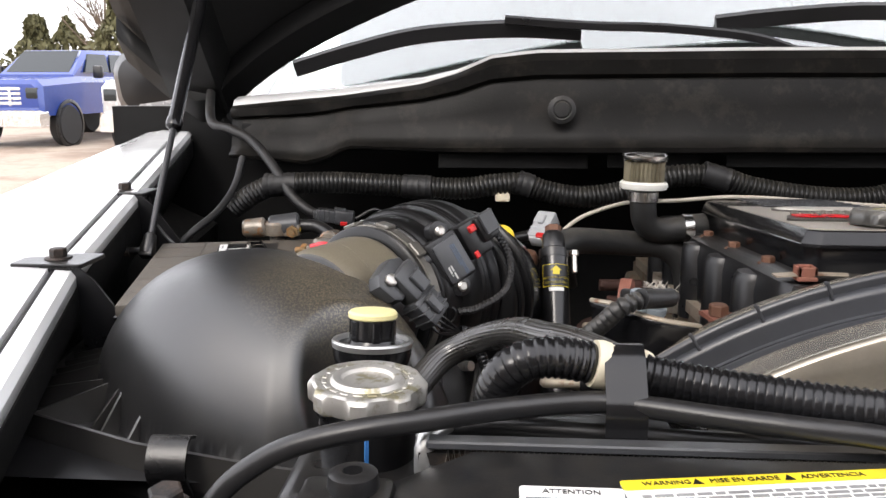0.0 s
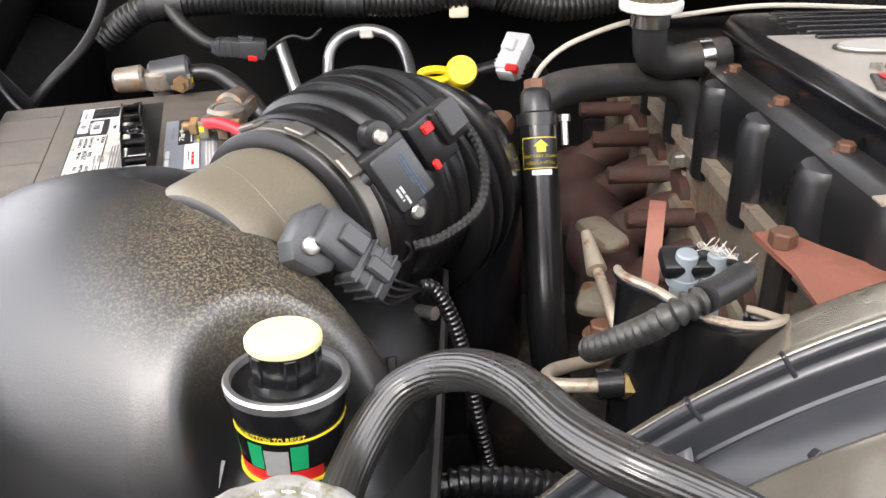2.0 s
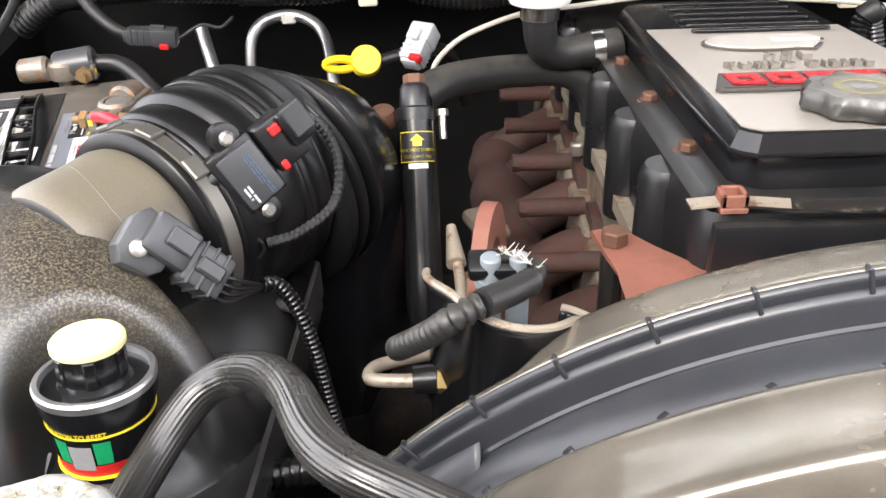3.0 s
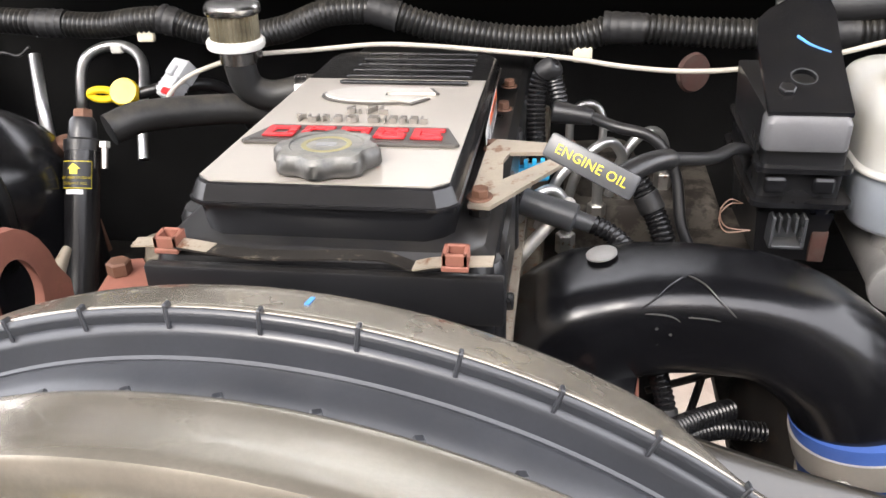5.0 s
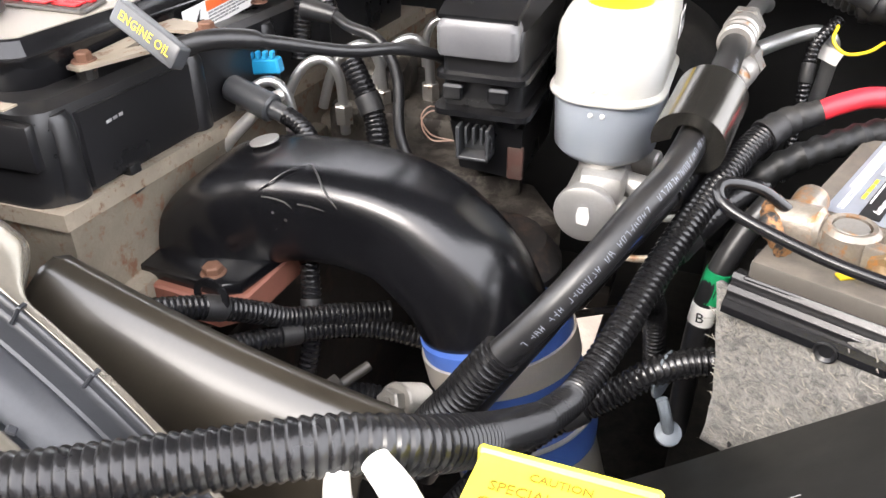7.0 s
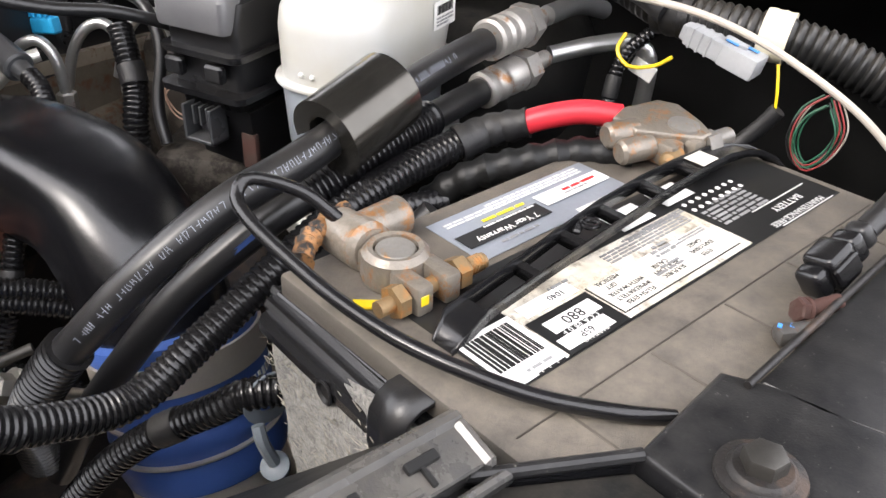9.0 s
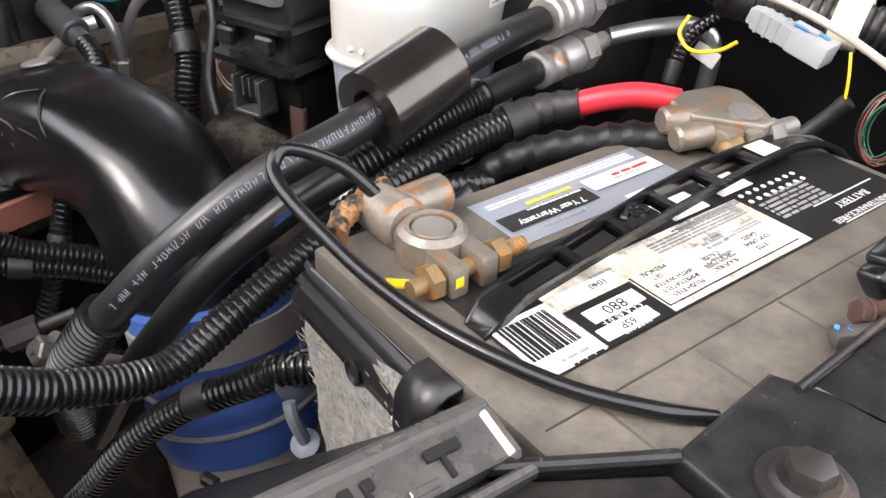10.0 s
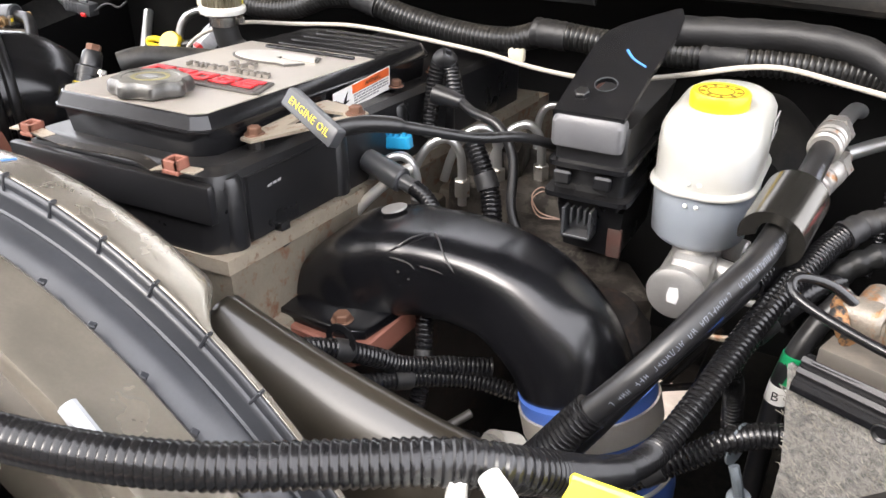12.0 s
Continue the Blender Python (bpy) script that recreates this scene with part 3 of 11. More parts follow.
# ---- this truck's shell: cowl, firewall, fenders, hood, windscreen ----
def cowl():
    bm = bmesh.new()
    top = [(-0.60, 1.335), (-0.42, 1.352), (-0.25, 1.368), (-0.13, 1.385), (-0.07, 1.402), (-0.02, 1.424), (0.05, 1.432), (0.4, 1.435), (0.8, 1.435), (1.0, 1.40), (1.3, 1.34)]
    low = [(-0.60, 1.268), (-0.42, 1.272), (-0.31, 1.262), (-0.275, 1.270), (-0.245, 1.288), (-0.1, 1.284), (0.05, 1.284), (0.4, 1.287), (0.8, 1.288), (1.0, 1.28), (1.3, 1.262)]

    def curve(pts, x):
        for (xa, za), (xb, zb) in zip(pts, pts[1:]):
            if xa <= x <= xb:
                return za + (zb - za) * (x - xa) / (xb - xa)
        return pts[-1][1]

    rows = []
    for k in range(97):
        x = -0.435 + 1.735 * k / 96
        z0, z1 = curve(low, x), curve(top, x)
        bow = 0.05 * ((x - AX) / 0.95) ** 2
        row = []
        for y, f in ((1.345, 0.0), (1.315, -0.03), (1.305, 0.0), (1.303, 0.05), (1.312, 0.10), (1.32, 0.2), (1.326, 0.45), (1.332, 0.70), (1.335, 0.74), (1.325, 0.78), (1.323, 0.92), (1.335, 1.0), (1.42, 1.0)):
            ripple = 0.0015 * math.sin(x * 37) + 0.0025 * noise.noise((x * 9, f * 3, 2.0))
            row.append((x, y + bow + ripple, z0 + (z1 - z0) * f))
        rows.append(row)
    grid(bm, rows)
    c = single("cowl", bm, COWL_MAT, "weathered black sheet-metal cowl panel below the windscreen", "cowl", kind="structure")
    mod = c.modifiers.new("thick", "SOLIDIFY")
    mod.thickness = 0.002
    bm = bmesh.new()
    m = at_frame((0.087, 1.312, 1.348), (0, -1, 0.05))
    lathe(bm, [(0.021, 0.0), (0.021, 0.003), (0.015, 0.006), (0.013, 0.0055), (0.011, 0.008), (0.001, 0.009)], m, 24)
    part("grommet", bm, RUBBER_DUSTY, c, "round rubber plug")
    bm = bmesh.new()
    for x0, x1, z in ((-0.10, 0.13, 1.268), (0.16, 0.30, 1.27), (0.34, 0.60, 1.272)):
        box(bm, (x1 - x0, 0.004, 0.022), Matrix.Translation(((x0 + x1) / 2, 1.335, z)), 0.001, 1)
    part("torn_liner", bm, BAY_DARK, c, "dark torn strip of liner")
    # body-coloured flange behind the panel, broad at the fender, a thin line in the middle
    rows = []
    for k in range(97):
        x = -0.435 + 1.735 * k / 96
        w = 1.0 - 0.82 * smooth(-0.22, -0.02, x) + 0.6 * smooth(0.9, 1.1, x)
        y, z = 1.338 + 0.05 * ((x - AX) / 0.95) ** 2, curve(top, x) + 0.0035
        rows.append([(x, y, z - 0.006), (x, y + 0.002, z), (x, y + 0.008 * w, z + 0.005 * w), (x, y + 0.030 * w, z + 0.010 * w), (x, y + 0.045 * w, z + 0.009 * w), (x, y + 0.050 * w, z - 0.01)])
    p = part("painted_flange", grid(bmesh.new(), rows), BODY_WHITE, c, "silver-white painted flange")
    p.modifiers.new("thick", "SOLIDIFY").thickness = 0.0015


cowl()

bm = cube((-0.75, 1.62, 0.50), (1.47, 1.66, 1.34), 0.0)
single("firewall", bm, BAY_DARK, "black grimy firewall at the back of the engine bay", "firewall", kind="structure")
bm = cube((-0.42, 1.36, 1.30), (1.34, 1.64, 1.325), 0.004)
single("cowl_floor", bm, BAY_DARK, "black underside of the cowl plenum", "cowl", kind="structure")


def fender(side):
    """Inner panel, gutter and painted outer skin."""
    def X(x):
        return x if side < 0 else mirror(x)

    def edge(y):
        return -0.4305 - (0.30 if y < 0.834 else 0.21) * (y - 0.834) if side < 0 else -0.52      # the gutter's inner edge
    t = thing("fender", (X(-0.60), 0.9, 0.45), "silver-white front fender with a black inner panel", "fender", kind="structure")
    bm = bmesh.new()
    rows = []
    for k in range(25):
        y = 0.30 + 1.36 * k / 24
        zt = 1.19 + 0.062 * (y - 0.6) / 0.6
        rows.append([(X(-0.56), y, 0.45), (X(-0.555), y, zt - 0.18), (X(edge(y) - 0.05), y, zt - 0.14), (X(edge(y)), y, zt - 0.05), (X(edge(y)), y, zt - 0.020), (X(edge(y) - 0.006), y, zt - 0.012), (X(edge(y) - 0.018), y, zt - 0.012)])
    grid(bm, rows)
    part("inner_panel", bm, BAY_DARK, t).modifiers.new("thick", "SOLIDIFY").thickness = 0.003
    bm = bmesh.new()
    rows = []
    for k in range(25):
        y = 0.30 + 1.36 * k / 24
        zt = 1.19 + 0.062 * (y - 0.6) / 0.6
        rows.append([(X(edge(y) - 0.001), y, zt - 0.030), (X(edge(y) - 0.001), y, zt - 0.009), (X(edge(y) - 0.006), y, zt - 0.003), (X(edge(y) - 0.022), y, zt - 0.002), (X(edge(y) - 0.0235), y, zt - 0.010), (X(edge(y) - 0.0275), y, zt - 0.010), (X(edge(y) - 0.030), y, zt - 0.001), (X(edge(y) - 0.06), y, zt), (X(-0.68), y, zt - 0.004), (X(-0.76), y, zt - 0.04), (X(-0.82), y, zt - 0.16), (X(-0.84), y, zt - 0.55)])
    grid(bm, rows)
    part("outer_skin", bm, BODY_WHITE, t).modifiers.new("thick", "SOLIDIFY").thickness = 0.002
    bm = bmesh.new()
    hose([(X(edge(0.32 + 0.06 * k) - 0.0255), 0.32 + 0.06 * k, 1.19 + 0.062 * (0.32 + 0.06 * k - 0.6) / 0.6 - 0.006) for k in range(23)], 0.0028, 0.02, 8, bm)
    part("weatherstrip", bm, RUBBER, t)
    return t


fender(-1)
fender(1)


def fender_bracket(x, y, z):
    t = thing("fender_bracket", (x, y, z - 0.10), "black steel fender bracket with a dark hex bolt", "bracket", "fender brackets")
    bm = bmesh.new()
    m = Matrix.Translation((x, y, z - 0.006))
    prism(bm, rounded(0.075, 0.056, 0.004), m, 0.004, 0.001, 1)
    prism(bm, [(-0.036, 0.0), (0.036, 0.0), (0.050, -0.012), (0.085, -0.060), (0.085, -0.085), (0.035, -0.085), (0.030, -0.012), (-0.036, -0.009)], m @ Matrix.Translation((0, -0.026, 0)) @ Matrix.Rotation(radians(90), 4, "X"), 0.003)
    part("plate", bm, BLACK, t)
    bm = bmesh.new()
    bolt(bm, (x, y, z - 0.002), (0, 0, 1), 0.0085, 0.010, 0.014)
    part("bolt", bm, IRON_DARK, t)


fender_bracket(-0.455, 0.834, 1.2165)
fender_bracket(-0.521, 1.146, 1.2445)


HOOD_MAT = surface("satin black hood underside", (0.007, 0.007, 0.007), 0.55, vary=0.2, bump=0.1, spec=0.2)


def hood():
    t = thing("hood", (AX, 1.58, 1.36), "raised dark hood with its ribbed black underside", "hood")
    ang = radians(45)

    def at(x, s, up=0.0):
        u = abs(x - AX) / 0.96
        rear = 1.70 - 0.33 * u ** 1.2 - 0.18 * u ** 8 if u < 0.9 else 1.3317 + 1.1 * (u - 0.9) ** 1.2      # the rear edge, curled up at its corners
        return (x, 1.50 - s * math.cos(ang) - up * math.sin(ang), rear + s * math.sin(ang) + 0.03 * u ** 5 * s - up * math.cos(ang))

    xs = [AX - 1.01 + 2.02 * k / 64 for k in range(65)]
    bm = bmesh.new()
    grid(bm, [[at(x, 1.42 * j / 20) for j in range(21)] for x in xs])
    part("skin", bm, HOOD_MAT, t).modifiers.new("thick", "SOLIDIFY").thickness = 0.004
    bm = bmesh.new()
    for s0, s1 in ((0.0, 0.05), (0.6, 0.68), (1.30, 1.38)):
        grid(bm, [[at(x, s0 - 0.01, 0.006), at(x, s0, 0.03), at(x, s1, 0.03), at(x, s1 + 0.02, 0.006)] for x in xs])
    for x0 in (AX - 0.93, AX - 0.5, AX - 0.05, AX + 0.4, AX + 0.83):
        grid(bm, [[at(x0 + dx, 1.38 * j / 16, up) for dx, up in ((-0.015, 0.004), (0.0, 0.035), (0.09, 0.035), (0.11, 0.004))] for j in range(17)])
    part("inner_frame", bm, HOOD_MAT, t).modifiers.new("thick", "SOLIDIFY").thickness = 0.003
    for sx in (-1, 1):
        bm = bmesh.new()
        pts = [(AX + sx * 0.85, 1.58, 1.26), (AX + sx * 0.855, 1.56, 1.33), (AX + sx * 0.86, 1.50, 1.38), (AX + sx * 0.85, 1.40, 1.48)]
        hose(pts, 1.0, 0.02, bm=bm, shape=[(-0.006, -0.024), (0.006, -0.024), (0.006, 0.024), (-0.006, 0.024)])
        part("hinge", bm, BAY_DARK, t)


hood()


STRUT_ROD = surface("dark chromed strut rod", (0.05, 0.05, 0.052), 0.28, metal=0.7, vary=0.1, bump=0.0)


def strut():
    """Gas strut that holds the hood up."""
    t = thing("gas_strut", (-0.447, 1.03, 1.17), "black gas strut with a dark steel rod holding the hood", "gas strut")
    foot, head = Vector((-0.445, 1.03, 1.182)), Vector((-0.436, 1.25, 1.505))
    d = (head - foot).normalized()
    collar = foot + d * 0.18
    bm = bmesh.new()
    rod(bm, foot + d * 0.018, collar, 0.0042, 14)
    part("rod", bm, STRUT_ROD, t, "dark steel rod")
    bm = bmesh.new()
    lathe(bm, [(0.004, -0.004), (0.0105, 0.0), (0.0115, 0.006), (0.0105, 0.012), (0.0095, 0.014), (0.0095, 0.30)], at_frame(collar, d), 18)
    part("cylinder", bm, BLACK_CLEAN, t)
    bm = bmesh.new()
    lathe(bm, [(0.0085, -0.004), (0.0095, 0.002), (0.0075, 0.022), (0.005, 0.024)], at_frame(foot, d), 14)
    box(bm, (0.018, 0.014, 0.018), Matrix.Translation(foot) @ frame_of(d).to_4x4(), 0.003)
    rod(bm, foot, foot + Vector((-0.03, 0.0, 0.0)), 0.005, 10)
    part("socket", bm, BLACK, t)
    bm = bmesh.new()
    rod(bm, foot + Vector((-0.022, 0, -0.002)), foot + Vector((-0.095, 0.01, 0.004)), 0.006, 10)
    part("ball_stud", bm, IRON_DARK, t)


strut()


def windscreen():
    t = thing("windscreen", (AX, 1.42, 1.36), "raked windscreen with a black frit edge", "windscreen", kind="structure")

    def at(x, s):
        u = (x - AX) / 0.78
        return (x, 1.40 + 0.13 * u * u + s * math.cos(radians(33)), 1.385 - 0.045 * u * u + s * math.sin(radians(33)))

    xs = [AX - 0.80 + 1.6 * k / 160 for k in range(161)]
    bm = bmesh.new()
    grid(bm, [[at(x - (x - AX) * 0.12 * s, s) for s in [0.05 * j for j in range(21)]] for x in xs])
    g = part("pane", bm, GLASS, t, "greenish laminated glass", sharp=180)
    g.visible_shadow = False
    g.modifiers.new("thick", "SOLIDIFY").thickness = 0.005
    for sx in (-1, 1):
        bm = bmesh.new()
        a = Vector(at(AX + sx * 0.81, 0.0))
        b = Vector(at(AX + sx * 0.72, 1.0))
        hose([a + Vector((0, 0, -0.05)), a.lerp(b, 0.4), b], 0.035, 0.1, 10, bm)
        part("pillar", bm, BODY_WHITE, t)
    bm = bmesh.new()
    hose([at(x - (x - AX) * 0.12, 1.0) for x in xs[::16]], 0.03, 0.1, 10, bm)
    part("header", bm, BODY_WHITE, t)


windscreen()


def wiper(points, blade):
    t = thing("wiper", points[0], "black wiper arm and blade resting on the windscreen", "wiper", "windscreen wipers")
    bm = bmesh.new()
    hose(points, 1.0, 0.02, bm=bm, shape=[(-0.009, -0.006), (0.009, -0.006), (0.009, 0.005), (0.005, 0.009), (-0.005, 0.009), (-0.009, 0.005)])
    part("arm", bm, BLACK, t)
    bm = bmesh.new()
    hose(blade, 1.0, 0.02, bm=bm, shape=[(-0.004, -0.020), (0.004, -0.020), (0.007, 0.004), (0.0, 0.010), (-0.007, 0.004)])
    part("blade", bm, RUBBER, t)
    bm = bmesh.new()
    rod(bm, Vector(points[0]) + Vector((0, 0, -0.05)), Vector(points[0]) + Vector((0, 0, 0.012)), 0.014, 16, 0.012)
    part("pivot", bm, BLACK, t)


wiper([(0.493, 1.50, 1.434), (0.409, 1.50, 1.459), (0.27, 1.50, 1.474), (0.139, 1.505, 1.479), (0.0, 1.515, 1.490)], [(0.131, 1.525, 1.476), (0.006, 1.53, 1.482), (-0.149, 1.535, 1.472), (-0.27, 1.54, 1.445), (-0.373, 1.54, 1.415)])
wiper([(1.00, 1.50, 1.44), (0.93, 1.51, 1.475), (0.78, 1.54, 1.50), (0.68, 1.55, 1.505)], [(0.74, 1.55, 1.505), (0.60, 1.55, 1.51), (0.45, 1.55, 1.50), (0.36, 1.55, 1.49)])

def own_mirror():
    """This truck's wing mirror."""
    t = thing("wing_mirror", (-0.80, 1.98, 1.16), "silver wing mirror with a dark cap on the open truck", "mirror")
    m = Matrix.Translation((-0.80, 2.05, 1.335)) @ Matrix.Rotation(radians(-8), 4, "Y")
    bm = bmesh.new()
    stack(bm, [[m @ Vector((x * s, y, z * s)) for x, z in rounded(0.22, 0.26, 0.07, 6)] for y, s in ((-0.09, 0.35), (-0.08, 0.7), (-0.05, 0.93), (0.0, 1.0), (0.05, 0.98))])
    part("shell", bm, TRUCK_SILVER, t)
    bm = bmesh.new()
    stack(bm, [[m @ Vector((x * s, y, 0.05 + z * s)) for x, z in rounded(0.225, 0.17, 0.06, 6)] for y, s in ((-0.095, 0.4), (-0.085, 0.72), (-0.052, 0.94), (0.0, 1.01), (0.04, 1.0))])
    part("cap", bm, BLACK, t)
    bm = bmesh.new()
    rod(bm, m @ Vector((0.08, 0.0, -0.05)), (-0.60, 2.0, 1.25), 0.03, 12)
    part("arm", bm, BLACK, t)


own_mirror()

# cabin: dark floor, seats' bulk and rear wall behind the glass
bm = cube((-0.45, 1.70, 1.15), (1.17, 2.15, 1.36), 0.06, 4)
single("dashboard", bm, GREY_PLASTIC, "dark grey dashboard behind the windscreen", "dashboard", kind="structure")
bm = cube((-0.55, 2.9, 0.6), (1.27, 2.95, 1.95), 0.02)
single("cabin_wall", bm, BAY_DARK, "dark rear wall of the cabin", "wall", kind="structure")

# unseen wall before the truck's nose, behind the camera, added to darken front reflections
bm = cube((-4.0, -3.2, 0.0), (5.5, -3.0, 3.6), 0.0)
single("wall_south", bm, BAY_WALL, "plain dark wall added out of view to dim front reflections", "wall", kind="structure")

bm = cube((-0.55, 0.30, 0.40), (1.27, 0.46, 1.05), 0.01)
single("radiator_core", bm, IRON_DARK, "dark finned radiator core behind the grille", "radiator", kind="structure")


# ---- engine block and rocker cover ----
TILT_E = 0.08


def ez(y, z0):
    """Height on the engine, which slopes down to the back."""
    return z0 - (y - 0.758) * TILT_E


def engine():
    t = thing("engine", (AX, 0.95, 0.55), "inline six-cylinder diesel engine, oily and rusty below its black rocker cover", "engine")
    bm = bmesh.new()
    stack(bm, [[(x, y, z) for x, y in ((0.20, 0.70), (0.52, 0.70), (0.52, 1.58), (0.20, 1.58))] for z in (0.5, 0.97)])
    part("block", bm, IRON_DARK, t)
    bm = bmesh.new()
    stack(bm, [[(x, y, ez(y, z)) for x, y in ((0.232, 0.726), (0.482, 0.726), (0.482, 1.50), (0.232, 1.50))] for z in (1.06, 1.137)])
    head = part("cylinder_head", bm, ALU_DIRTY, t, "stained beige cylinder head with rust streaks")
    for k in range(6):
        y = 0.80 + 0.125 * k
        bm = bmesh.new()
        box(bm, (0.285, 0.116, 0.10), Matrix.Translation((0.357, y, 1.015)), 0.008)
        part("head_section", bm, ALU_DIRTY, head)
    bm = bmesh.new()
    stack(bm, [[(x, y, ez(y, z)) for x, y in ((0.228, 0.722), (0.484, 0.722), (0.484, 1.45), (0.228, 1.45))] for z in (1.136, 1.150)])
    part("gasket_rail", bm, BRACKET_TAN, t, "tan gasket rail")
    # lower rocker cover
    bm = bmesh.new()
    def ring(x0, x1, y0, y1, z, r):
        w, h = x1 - x0, y1 - y0
        return [((x0 + x1) / 2 + x, (y0 + y1) / 2 + y, ez((y0 + y1) / 2 + y, z)) for x, y in rounded(w, h, r)]
    stack(bm, [ring(0.240, 0.474, 0.724, 1.40, 1.150, 0.02), ring(0.238, 0.476, 0.724, 1.40, 1.205, 0.02), ring(0.242, 0.473, 0.730, 1.39, 1.222, 0.02), ring(0.250, 0.466, 0.738, 1.38, 1.228, 0.018)])
    low = part("lower_cover", bm, BLACK, t, "black moulded lower rocker cover")
    for k in range(5):
        y = 0.795 + 0.118 * k
        bm = bmesh.new()
        lathe(bm, [(0.021, 0), (0.020, 0.085), (0.016, 0.092)], Matrix.Translation((0.243, y + 0.03, ez(y, 1.125))), 18)
        part("bolt_tower", bm, BLACK, low)
    for y in (0.80, 1.0):
        bm = cube((0.474, y, ez(y, 1.132)), (0.483, y + 0.014, ez(y, 1.158)), 0.002)
        part("rail_clip", bm, BLACK, low)
    for y in (0.831, 0.954, 1.075):
        bm = bmesh.new()
        bolt(bm, (0.257, y, ez(y, 1.226)), (0, 0, 1), 0.0065, 0.007, 0.010)
        part("bolt", bm, RUST_BOLT, low)
    bm = bmesh.new()
    stack(bm, [[(x, y, ez(y, z)) for x, y in ((0.472, 0.763), (0.4782, 0.766), (0.4782, 0.902), (0.472, 0.905))] for z in (1.154, 1.215)])
    part("side_panel", bm, BLACK, low, "slightly raised side panel", sharp=25)
    for y in (0.752, 0.915, 1.04, 1.16):
        bm = bmesh.new()
        lathe(bm, [(0.015, 0.0), (0.014, 0.062), (0.011, 0.068), (0.001, 0.069)], Matrix.Translation((0.466, y, ez(y, 1.151))), 18)
        part("side_post", bm, BLACK, low)
    for y in (0.807, 0.935, 1.06, 1.15):
        bm = bmesh.new()
        bolt(bm, (0.457, y, ez(y, 1.234)), (0, 0, 1), 0.006, 0.007, 0.009)
        part("bolt", bm, RUST_BOLT, low)
    bm = bars(bmesh.new(), at_frame((0.4787, 0.805, ez(0.805, 1.200)), (1, 0, 0), (0, 0, 1)), 0.028, 0.0045, 1, seed=4)
    part("casting_mark", bm, INK_GREY, low)
    return t


engine()


BADGE_GREY = surface("dark grey badge plastic", (0.075, 0.068, 0.06), 0.35, metal=0.3, vary=0.15, bump=0.0)
LETTER_GREY = surface("grey raised letters", (0.24, 0.22, 0.195), 0.36, metal=0.35, vary=0.1, bump=0.0)
EMBLEM_SILVER = surface("bright painted emblem", (0.60, 0.57, 0.52), 0.36, metal=0.3, vary=0.06, bump=0.0)


